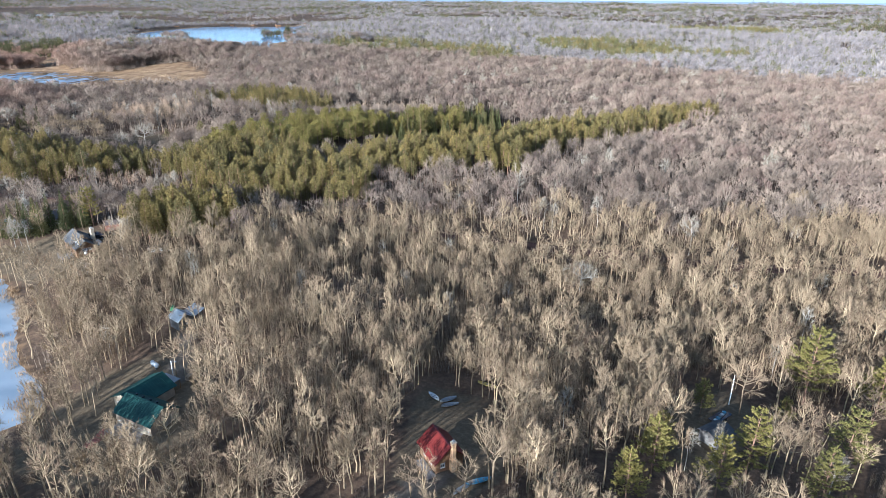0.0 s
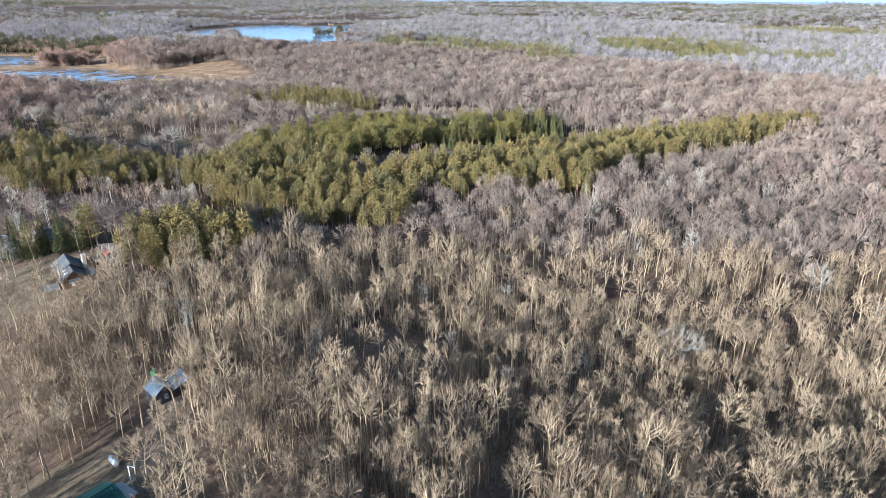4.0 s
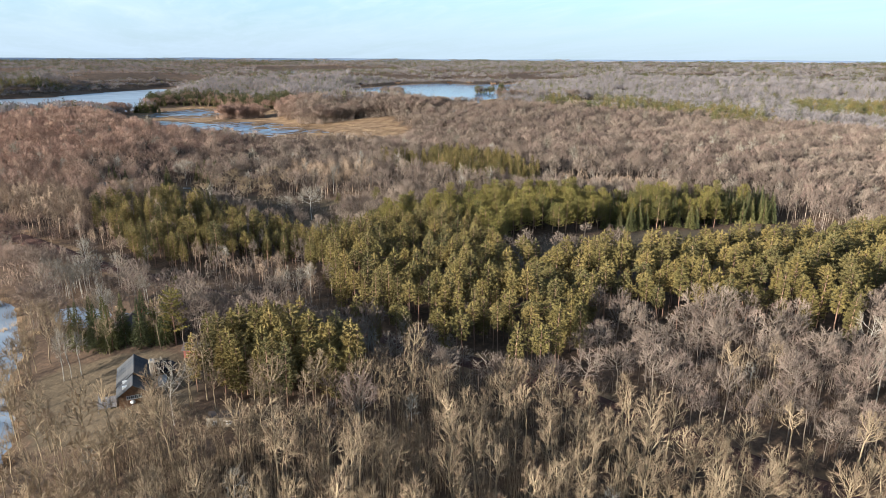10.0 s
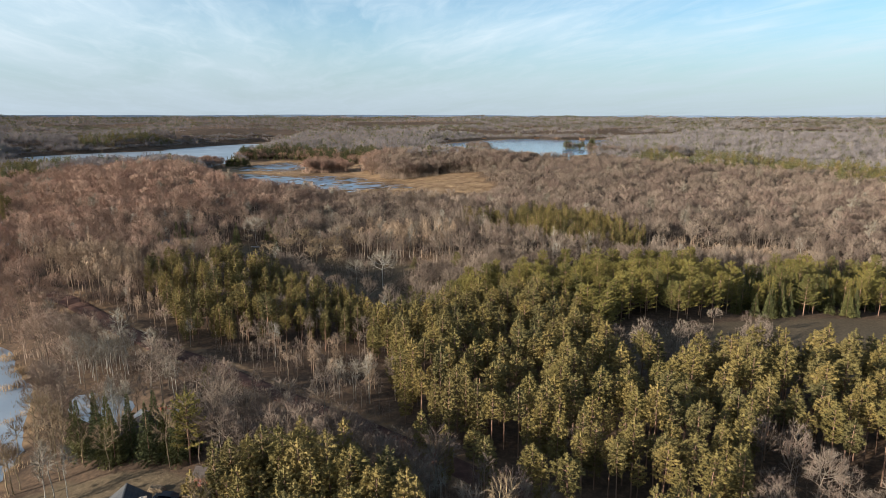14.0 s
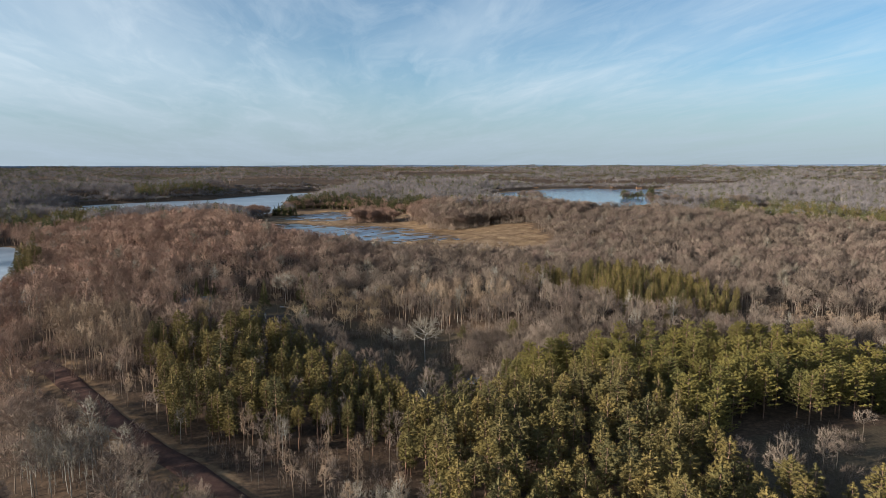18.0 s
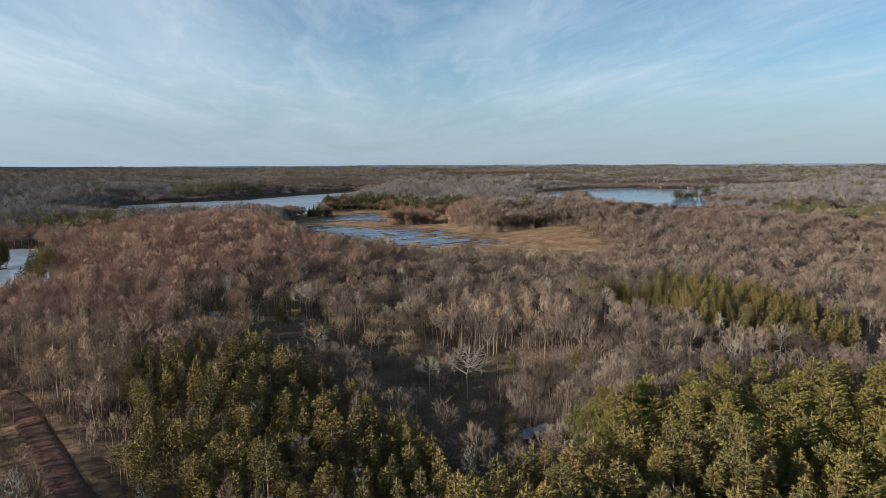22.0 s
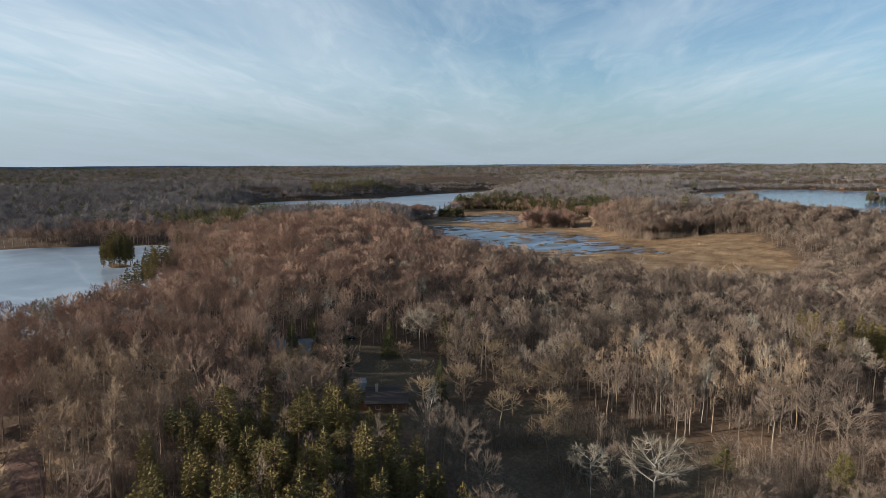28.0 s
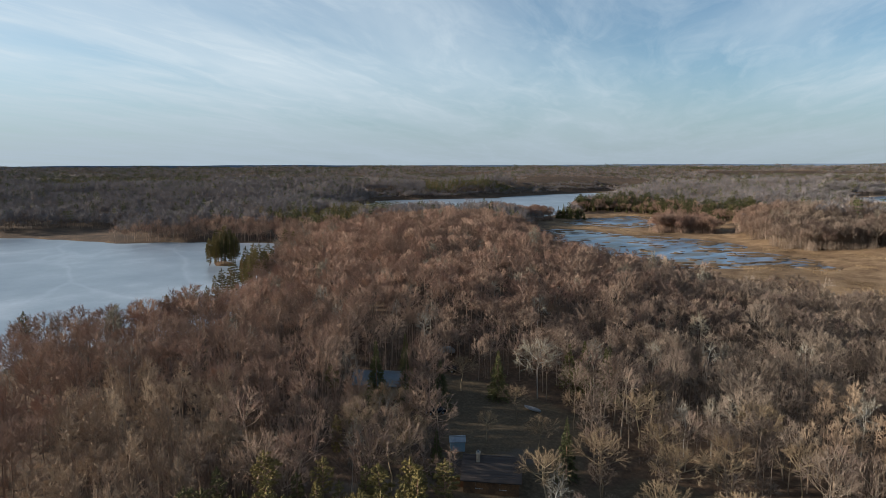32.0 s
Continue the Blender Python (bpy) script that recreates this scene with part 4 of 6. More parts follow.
EAST_PINES = [(74.2, 108.1, 0.98), (67.1, 84.2, 0.82), (51.4, 84.7, 0.8), (44.3, 79.8, 0.75), (34.9, 84.0, 0.72), (37.5, 89.6, 0.6), (84.5, 101.6, 0.8), (51.4, 104.3, 0.45), (65.4, 99.8, 0.42), (29, 78, 0.6), (60, 77, 0.7)]
HOUSE_SPOTS = [(x_ * 0.96, y_ * 0.96, 4.2) for x_, y_, s_ in EAST_PINES] + [(-219, 325, 6.5), (-211, 319, 5.5), (-266, 329, 5.0), (-259, 325.5, 4.0), (-60, 104, 7.5), (-56.5, 98, 7.5), (-64, 134, 5.5), (-117, 186, 8.5), (-140.5, 208.5, 6.5), (-145.6, 212.4, 3), (-142, 217.6, 4), (-89, 178.7, 4), (-275.5, 334.5, 9), (-230, 333, 9), (-243, 334, 3),
               (-1, 88.5, 6), (51, 96.3, 4), (-114.2, 202, 4), (-63.8, 117, 3), (-25, 155, 4), (-9, 137, 3)]


def blocked(x, y, gap=1.0):
    """Water, lawns, roads and houses, where no woodland stands."""
    m = np.zeros(np.shape(x), bool)
    for name, poly, level, bank in WATERS:
        m |= signed(poly, x, y) < (2.0 if bank < 80 else 8.0) * gap
    m |= signed(MARSH, x, y) < 2
    for p_ in CLEAR:
        m |= signed(p_, x, y) < 0.3 * gap
    for hx_, hy_, hr_ in HOUSE_SPOTS:
        m |= np.hypot(x - hx_, y - hy_) < hr_
    m |= along(ROAD, x, y) < np.where((np.asarray(x) > -40) | (np.asarray(x) < -236), 2.4, 5.2)
    for d in DRIVES:
        m |= along(d, x, y) < 2.6
    return m


def holder(name, label, category):
    e = new(name)
    return tagged(e, label, category, kind="stuff")


WOODS = holder("bare_woods", "leafless grey-brown hardwood forest with slender trunks in low sun", "forest")
PINES = holder("pine_plantation", "close-set tall pines with yellow-green crowns", "forest")
FAR_WOODS = holder("far_woods", "rolling leafless woodland reaching the horizon", "forest")
SCRUB = holder("undergrowth", "low leafless saplings and brush under the trees", "brush")


def plant(name, me, parent, x, y, z, s=1.0, turn=None, sz=None):
    o = new(name, me)
    o.parent = parent
    o.location = (x, y, z)
    o.rotation_euler = (0, 0, rng.random() * 6.283 if turn is None else turn)
    o.scale = (s, s, sz or s)
    return o


def seen_side(x, y):
    """The half of the country that lies before the flight."""
    a = np.degrees(np.arctan2(-(x + 10), y + 30))
    return (a > -47) & (a < 112)


# how high the woods stand: lower along the marsh and beside the road
def stature(x, y):
    x, y = np.asarray(x, float), np.asarray(y, float)
    verge = np.interp(x, [p_[0] for p_ in ROAD], [p_[1] for p_ in ROAD]) - y
    young = smooth(-3, 1, verge) * (1 - smooth(8, 15, verge)) * smooth(-245, -225, x) * (1 - smooth(-48, -34, x))
    return (0.74 + 0.26 * smooth(0, 70, np.minimum(signed(MARSH, x, y), 400))) * (1 - 0.50 * young)


zone_list = [PINE_MAIN, WHITE_PINES, PINE_WEST, GROVE, FAR_PINES, SPRUCE_ROW, ASPENS, ASPENS_WEST, SAPLINGS, ROADSIDE]


def split_cells(cx, cy, cell, edge):
    """Which square cells are clear of every edge: (free, woods alone, pines alone)."""
    free = np.ones(len(cx), bool)
    h_ = cell * 0.46
    for a in (-h_, 0, h_):
        for b in (-h_, 0, h_):
            free &= ~blocked(cx + a, cy + b)
    sds = np.array([signed(z_, cx, cy) for z_ in zone_list])
    return free, (sds > edge).all(0), np.minimum(np.minimum(sds[0], sds[2]), sds[3]) < -edge * 0.75


C1, C2 = 24.0, 12.0
gx, gy = np.meshgrid(np.arange(-900, 700, C1), np.arange(0, 900, C1))
gx, gy = gx.ravel(), gy.ravel()
keep = seen_side(gx, gy) & (along(SPINE, gx, gy) < 560)
gx, gy = gx[keep], gy[keep]
free, woods_only, pines_only = split_cells(gx, gy, C1, 15)
big = (along(SPINE, gx, gy) > 190) & free & (woods_only | pines_only)
st = stature(gx, gy)
for x, y, z, pine_here, k in zip(gx[big], gy[big], ground_z(gx, gy)[big], pines_only[big], st[big]):
    me = PINES_MID[rng.integers(3)] if pine_here else WOODS_MID[rng.integers(8)]
    plant("woods_patch", me, PINES if pine_here else WOODS, x, y, z - 0.2, rng.uniform(0.96, 1.05), rng.integers(4) * math.pi / 2, rng.uniform(0.88, 1.12) * k)
# quarter cells
hx = np.concatenate([gx[~big] + a for a in (-6, 6) for b in (-6, 6)])
hy = np.concatenate([gy[~big] + b for a in (-6, 6) for b in (-6, 6)])
free, woods_only, pines_only = split_cells(hx, hy, C2, 8)
small = free & (woods_only | pines_only)
st = stature(hx, hy)
for x, y, z, pine_here, k in zip(hx[small], hy[small], ground_z(hx, hy)[small], pines_only[small], st[small]):
    me = (PINES_YOUNG[rng.integers(5)] if signed(PINE_WEST, [x], [y])[0] < 0 else PINES_NEAR[rng.integers(6)]) if pine_here else (WOODS_OPEN[rng.integers(11)] if y < 200 + rng.normal(0, 12) else WOODS_NEAR[rng.integers(12)])
    plant("pines_clump" if pine_here else "woods_clump", me, PINES if pine_here else WOODS, x, y, z - 0.1, rng.uniform(0.95, 1.05), rng.integers(4) * math.pi / 2 + rng.normal(0, 0.1), rng.uniform(0.86, 1.12) * k)

# single trees along every edge
px, py = [], []
for x, y in zip(hx[~small], hy[~small]):
    a, b = np.meshgrid((-4, 0, 4), (-4, 0, 4))
    px.append(x + a.ravel() + rng.uniform(-1.6, 1.6, 9))
    py.append(y + b.ravel() + rng.uniform(-1.6, 1.6, 9))
px, py = np.concatenate(px), np.concatenate(py)
ok = ~blocked(px, py)
px, py = px[ok], py[ok]
zs = ground_z(px, py)
Z = np.array([signed(z_, px, py) + 1.5 * np.sin(px / 3.1) * np.sin(py / 2.7) for z_ in zone_list])
roll_ = rng.random(len(px))
st = stature(px, py)
by_field = signed(FIELD, px, py) < 6
for i in range(len(px)):
    x, y, z, r_ = px[i], py[i], zs[i], roll_[i]
    if min(Z[0, i], Z[2, i], Z[3, i]) < 0 or (Z[4, i] < 0):
        if r_ < (0.97 if Z[3, i] < 0 else 0.90 if Z[2, i] < 0 else 0.85 if Z[4, i] > 0 else 0.5):
            plant("pine", M_PINE_LOW[rng.integers(5)] if Z[3, i] < 0 or r_ < 0.55 else M_PINE0[rng.integers(8)], PINES, x, y, z, rng.uniform(0.8, 1.08) * (0.86 if Z[2, i] < 0 else 0.92 if Z[4, i] < 0 else 1))
        elif r_ > (0.90 if Z[2, i] < 0 else 0.95):
            plant("bare_tree", M_SLIM0[rng.integers(6)], WOODS, x, y, z, rng.uniform(0.6, 0.9))
    elif Z[1, i] < 0:
        if r_ < 0.62:
            k = rng.uniform(0.62, 0.90)
            plant("pine", M_WPINE0[rng.integers(4)], PINES, x, y, z, k, None, k * 0.95)
    elif Z[5, i] < 0:
        if r_ < 0.85:
            plant("spruce", M_SPRUCE0[rng.integers(4)] if r_ < 0.62 else M_WPINE0[rng.integers(4)], PINES, x, y, z, rng.uniform(0.70, 1.08) * (1.0 if r_ < 0.62 else 0.8))
    elif Z[6, i] < 0 or Z[7, i] < 0:
        if r_ < 0.85:
            plant("bare_tree", (M_PALE0 if Z[6, i] < 0 and r_ < 0.08 else M_TAN0)[rng.integers(4)], WOODS, x, y, z, rng.uniform(0.95, 1.3), None, rng.uniform(0.85, 1.15))
    elif Z[8, i] < 0:
        if r_ < 0.8:
            plant("bare_tree", M_TAN0[rng.integers(6)], WOODS, x, y, z, rng.uniform(0.8, 1.1), None, rng.uniform(0.45, 0.6))
    elif Z[9, i] < 0:
        if r_ < 0.62:
            plant("bare_tree", (M_PALE0 if r_ < 0.05 else M_TAN0 if r_ < 0.30 else M_SLIM0)[rng.integers(4)], WOODS, x, y, z, rng.uniform(0.50, 0.85))
        elif r_ < 0.95:
            plant("brush", M_BRUSH0[rng.integers(4)], SCRUB, x, y, z, rng.uniform(0.8, 1.4))
    elif by_field[i]:
        continue
    elif 0.93 < r_:
        plant("brush", M_BRUSH0[rng.integers(4)], SCRUB, x, y, z, rng.uniform(0.8, 1.4))
    elif r_ < (0.72 if -120 < x < -35 and 190 < y < 232 else 0.47):
        pick = rng.random()
        me = M_SLIM0[rng.integers(6)] if pick < 0.16 and y > 205 else (M_PALE0[rng.integers(6)] if pick > 0.965 else (M_OPEN0[rng.integers(14)] if y < 205 else M_ROUND0[rng.integers(10)]))
        plant("bare_tree", me, WOODS, x, y, z, rng.uniform(0.72, 1.08) * st[i])

# far country in coarser patches
for step, lo, hi, meshes, pinem in ((60.0, 545, 1350, WOODS_FAR, PINES_FAR), (225.0, 1350, 4650, WOODS_EDGE, PINES_EDGE)):
    m = int(4900 / step)
    gx, gy = np.meshgrid(np.arange(-m, m + 1) * step, np.arange(-m, m + 1) * step)
    gx, gy = gx.ravel(), gy.ravel()
    d = along(SPINE, gx, gy) if lo < 1000 else np.hypot(gx + 90, gy - 200)
    keep = (d > lo) & (d <= hi) & seen_side(gx, gy)
    gx, gy = gx[keep], gy[keep]
    wet = np.zeros(len(gx), bool)
    for name, poly, level, bank in WATERS + [("marsh", MARSH, 0, 8)]:
        wet |= signed(poly, gx, gy) < step * 0.72
    gx, gy = gx[~wet], gy[~wet]
    zz = ground_z(gx, gy)
    zx, zy = ground_z(gx + 8, gy), ground_z(gx, gy + 8)
    for x, y, z, a, b in zip(gx, gy, zz, zx, zy):
        pine_here = math.sin(x / 190 + 1) * math.sin(y / 150 + 2) + 0.5 * math.sin(x / 71 + y / 93) > 0.66
        o = plant("woods_patch", (pinem if pine_here else meshes)[rng.integers(len(pinem if pine_here else meshes))], FAR_WOODS, x, y, z - 0.3, 1.02, rng.integers(4) * math.pi / 2, rng.uniform(0.85, 1.15))
        tilt = Vector((-(a - z) / 8, -(b - z) / 8, 1)).to_track_quat("Z", "Y") @ Euler((0, 0, o.rotation_euler.z)).to_quaternion()
        o.rotation_euler = tilt.to_euler()
# small clumps along the shores of the far waters
sx, sy = np.meshgrid(np.arange(-1400, 200, 25.0), np.arange(420, 1900, 25.0))
sx, sy = sx.ravel() + rng.uniform(-4, 4, sx.size), sy.ravel() + rng.uniform(-4, 4, sx.size)
ring = np.full(len(sx), 1e9)
for name, poly, level, bank in WATERS[1:6] + [("marsh", MARSH, 0, 8)]:
    ring = np.minimum(ring, signed(poly, sx, sy))
ok = (ring > 13) & (ring < 62) & (along(SPINE, sx, sy) > 545)
sx, sy = sx[ok], sy[ok]
for x, y, z in zip(sx, sy, ground_z(sx, sy)):
    plant("woods_clump", WOODS_SHORE[rng.integers(5)], FAR_WOODS, x, y, z, rng.uniform(0.9, 1.0), None, rng.uniform(0.55, 0.85))

# scrub and a few round-crowned trees in the valley meadow
SCRUB_CLUMP = [patch("scrub_clump", [(BRUSH0, 1.0, 0)], 9, 2.2, ALL, 0.9) for _ in range(3)]
vx, vy = rng.uniform(-220, -124, 400), rng.uniform(306, 372, 400)
ok = (signed(VALLEY, vx, vy) < -1) & (signed(PUDDLE, vx, vy) > 4)
vx, vy = vx[ok], vy[ok]
for k, (x, y, z) in enumerate(zip(vx[:80], vy[:80], ground_z(vx, vy)[:80])):
    if k % 3:
        plant("scrub_clump", SCRUB_CLUMP[k % 3], SCRUB, x, y, z - 0.1, rng.uniform(0.5, 1.0))
    else:
        plant("bare_tree", M_ROUND0[rng.integers(10)], WOODS, x, y, z, rng.uniform(0.45, 0.75))
wx, wy = rng.uniform(-156, -125, 54), rng.uniform(336, 370, 54)
for k, (x, y, z) in enumerate(zip(wx, wy, ground_z(wx, wy))):
    if k % 3:
        plant("scrub_clump", SCRUB_CLUMP[k % 3], SCRUB, x, y, z - 0.1, rng.uniform(1.0, 1.6))
    else:
        plant("bare_tree", M_ROUND0[rng.integers(10)], WOODS, x, y, z, rng.uniform(0.6, 0.85))

fx_, fy_ = rng.uniform(-68, -24, 160), rng.uniform(296, 352, 160)
ok = signed(FIELD, fx_, fy_) < 1
for k, (x, y, z) in enumerate(list(zip(fx_[ok], fy_[ok], ground_z(fx_, fy_)[ok]))[:46]):
    if k % 4:
        plant("scrub_clump", SCRUB_CLUMP[k % 3], SCRUB, x, y, z - 0.1, rng.uniform(0.45, 0.85))
    else:
        plant("bare_tree", M_ROUND0[rng.integers(10)], WOODS, x, y, z, rng.uniform(0.4, 0.65))

# woods behind the start of the flight
bx, by = np.meshgrid(np.arange(-220, 300, C1), np.arange(-170, 230, C1))
bx, by = bx.ravel(), by.ravel()
free, woods_only, pines_only = split_cells(bx, by, C1, 10)
ok = free & ~seen_side(bx, by) & (along(SPINE, bx, by) < 210)
for x, y, z in zip(bx[ok], by[ok], ground_z(bx, by)[ok]):
    plant("woods_patch", WOODS_MID[rng.integers(8)], WOODS, x, y, z - 0.2, rng.uniform(0.96, 1.05), rng.integers(4) * math.pi / 2)
for zone in (ASPENS_WEST, ASPENS):
    ax, ay = np.array(zone).T
    tx, ty = rng.uniform(ax.min(), ax.max(), 40), rng.uniform(ay.min(), ay.max(), 40)
    ok = (signed(zone, tx, ty) < -2) & (along(ROAD, tx, ty) > 6)
    for x, y, z in list(zip(tx[ok], ty[ok], ground_z(tx, ty)[ok]))[:12]:
        plant("scrub_clump", SCRUB_CLUMP[rng.integers(3)], SCRUB, x, y, z - 0.1, rng.uniform(1.1, 1.5))

# ---------------------------------------------------------------- trees that stand out, each a thing with trunk and crown


def split_plant(name, data, mats, label=""):
    """A trunk mesh and a crown mesh from one plant's pieces."""
    v, f, i = data
    out = []
    for k in (0, 1):
        faces = [fc for fc, m_ in zip(f, i) if m_ == k]
        used = sorted({c_ for fc in faces for c_ in fc})
        where = {c_: n_ for n_, c_ in enumerate(used)}
        out.append(mesh_from(name, v[used], [tuple(where[c_] for c_ in fc) for fc in faces], [mats[k]], None, np.full(len(used), rng.random())))
    return out


KINDS = {
    "bare_tree": [split_plant("bare_tree", d, [OBARK, OTWIG]) for d in OPEN0],
    "oak_tree": [split_plant("oak_tree", bare(15, 6.0, 0, False, 1.7, 2.0), [OBARK, OTWIG]), split_plant("oak_tree", bare(13, 5.2, 0, False, 1.7, 1.8), [PALE, PALE_TWIG])],
    "birch_tree": [split_plant("birch_tree", d, PW) for d in SLIM0[:4]],
    "pine_tree": [split_plant("pine_tree", d, [RED_BARK, NEEDLE]) for d in PINE0 + PINE_LOW],
    "white_pine_tree": [split_plant("white_pine_tree", d, [RED_BARK, WNEEDLE]) for d in WPINE0],
    "spruce_tree": [split_plant("spruce_tree", d, [RED_BARK, SNEEDLE]) for d in SPRUCE0],
}


def stand(kind, x, y, label, group, size=1.0, pick=None, tall=None):
    trunk, crown = KINDS[kind][rng.integers(len(KINDS[kind])) if pick is None else pick]
    e = new(kind)
    e.location = (x, y, float(ground_z([x], [y])[0]))
    e.rotation_euler = (0, 0, rng.random() * 6.283)
    e.scale = (size, size, tall or size)
    for n_, me in (("trunk", trunk), ("crown", crown)):
        o = new(n_, me)
        o.parent = e
    return tagged(e, label, "tree", group)


for x, y, s in EAST_PINES:
    stand("white_pine_tree", x, y, "bright green white pine with layered boughs among bare trees", "white pines by the east clearing", s)
for x, y, s in ((-143, 363.9, 0.55), (-162, 361.8, 0.42), (-127, 324.8, 0.62), (-139.4, 317.9, 0.55), (-145.8, 312.9, 0.5), (-104, 223, 0.35), (-143, 228.5, 0.5), (-123, 205, 0.85)):
    stand("white_pine_tree", x, y, "single yellow-green young pine standing in the open", "single young pines", s)
for x, y, s in ((-151.9, 201.6, 0.9), (-146, 202.5, 1.0), (-140, 201.0, 1.1), (-136.5, 203, 1.0), (-133, 206.0, 1.05), (-129.2, 205.2, 1.0), (-127, 208.5, 1.1), (-148.5, 200.5, 0.95), (-143, 200.8, 1.05), (-131, 202.5, 1.0), (-125.5, 204.5, 0.95), (-137.8, 200.2, 0.9)):
    stand("spruce_tree", x, y, "dark green spruce in a row beside the lake house", "spruces by the lake house", s)
for x, y, s in ((-270.5, 330.5, 1.15), (-266.5, 336, 1.0), (-261.6, 342, 1.0), (-260, 357, 1.05), (-224, 344.5, 0.9), (-236, 325, 0.7), (-283, 345, 0.8), (-252, 377, 1.15), (-248, 380, 1.05), (-256, 376, 1.0), (-245, 378, 1.1)):
    stand("spruce_tree", x, y, "dark spruce standing alone in the farmyard", "farmyard spruces", s)
for x, y, s in ((-267.3, 318.8, 0.75), (-248.5, 311.5, 0.6), (-272, 314, 0.5), (-252, 316, 0.5)):
    stand("pine_tree", x, y, "yellow-green pine rising from bare trees", "pines by the farmyard", s)
for k in range(24):
    a, r_ = k * 2.4, math.sqrt((k + 0.5) / 24)
    stand("pine_tree", -540 + math.cos(a) * r_ * 11.0, 361 + math.sin(a) * r_ * 9.5, "tall dark pine crowded on a tiny lake island", "island pines", 1.5 - 0.5 * r_, 8 + k % 5)
for x, y, s in ((-553, 404, 0.9), (-548, 408, 0.8), (-428, 334, 0.85), (-434, 339, 0.9), (-442, 343, 0.9), (-452, 349, 0.8), (-424, 330, 0.7), (-392, 312, 0.7), (-389, 308, 0.6), (-384, 288, 0.7), (-383, 296, 0.75), (-383, 262, 0.75), (-505, 558, 0.6), (-465, 352, 0.7), (-452, 352, 0.9), (-458, 355, 1.0), (-463, 358, 0.95), (-468, 362, 1.0), (-472, 366, 0.9), (-446, 350, 0.9), (-461, 363, 0.85), (-455, 360, 0.9), (-476, 371, 0.8), (-478, 362, 1.0), (-470, 355, 1.0), (-484, 372, 0.9), (-396, 306, 0.7), (-398, 316, 0.75), (-405, 322, 0.7)):
    stand("pine_tree", x, y, "tall dark pine leaning over the frozen lake shore", "lake shore pines", s * 1.3, 8 + int(rng.integers(5)))
for x, y, s in ((-655, 752, 0.95), (-650, 757, 1.05), (-660, 749, 0.85), (-645, 764, 0.8), (-640, 768, 0.7)):
    stand("spruce_tree", x, y, "dark spire of spruce on the marsh point", "marsh point spruces", s * 1.3)
for x, y, s, k in ((58.9, 103.6, 0.85, 0), (-165, 340.5, 1.2, 1), (-177, 339, 0.8, 1), (-255, 365, 1.1, 1), (37.6, 157, 0.9, 1), (-104, 214, 0.7, 0)):
    stand("oak_tree", x, y, "broad spreading leafless oak standing free", "free-standing oaks", s, k)
for x, y, s in ((-215.6, 344.6, 0.85), (-217.6, 334, 0.75), (-252, 319, 0.75), (-240.6, 322.5, 0.7), (-208, 353, 0.8), (-203, 360, 0.75), (-209, 378, 0.9), (-204, 344, 0.7), (-195, 352, 0.75), (-253, 325, 0.8), (-238, 321, 0.8), (-244, 314, 0.85), (-226, 366, 0.8),
                (-236, 316, 0.7), (-190, 343, 0.7), (-249, 327, 0.6), (-217, 360, 0.7), (-228, 372, 0.8), (-247, 352, 0.6), (-233, 346, 0.55), (-268, 352, 0.6), (-222, 351, 0.6), (-243, 341, 0.45), (-238, 360, 0.6), (-206, 366, 0.75), (-197, 371, 0.8)):
    stand("oak_tree", x, y, "broad spreading leafless tree in the open yard", "farmyard trees", s, 0)
for x, y, s in ((-152.0, 210.9, 0.8), (-151.0, 212, 0.85), (-150.4, 213.0, 0.8), (-152.5, 212.2, 0.7), (-151.8, 226.1, 0.75), (-138, 188.3, 0.95), (-137, 190, 0.85), (-139.5, 187.5, 0.9), (-77, 216, 0.9), (-79, 214, 0.8), (-74.5, 213, 0.8),
                (42.0, 87.1, 0.7), (47.8, 89.7, 0.7), (-150.1, 259.1, 0.8), (-113.5, 245.5, 0.85), (-110, 246, 0.95), (-118, 245, 0.8), (-120.5, 246.5, 0.75), (-111.6, 248.5, 0.9), (-176, 252.5, 0.7), (-153.7, 262.7, 0.75), (-76, 212, 0.75), (-84, 219, 0.7), (-61, 213, 0.6), (-152.3, 227, 0.7), (-175, 329, 0.5)):
    stand("birch_tree", x, y, "slender white-barked birch with bare pale twigs", "white birches", s)
for k in range(34):
    a, r_ = rng.random() * 6.28, math.sqrt(rng.random()) * 11
    stand("birch_tree", 70 + math.cos(a) * r_ * 1.6, 436 + math.sin(a) * r_, "slender white-barked birch with bare pale twigs", "white birches", rng.uniform(0.7, 0.95))
for k in range(26):
    a, r_ = rng.random() * 6.28, math.sqrt(rng.random()) * 9
    stand("birch_tree", -184 + math.cos(a) * r_ * 1.3, 231 + math.sin(a) * r_ * 0.8, "slender white-barked birch with bare pale twigs", "white birches", rng.uniform(0.7, 0.95))
for x, y, s in ((-141, 176, 0.9), (-138, 173.5, 1.0), (-134, 171, 0.95), (-130, 168.5, 1.0), (-126, 166, 0.9), (-122, 164, 1.0), (-145, 180, 0.95), (-148, 184, 1.0), (-117, 166, 0.9), (-112, 168, 1.0), (-139, 180, 0.8), (-131, 174, 0.85), (-150, 188, 0.9), (-107, 170, 0.95)):
    stand("bare_tree", x, y, "tall bare shoreline tree casting a long shadow", "lake house shore trees", s)
grove_spots, made_pines = [], 0
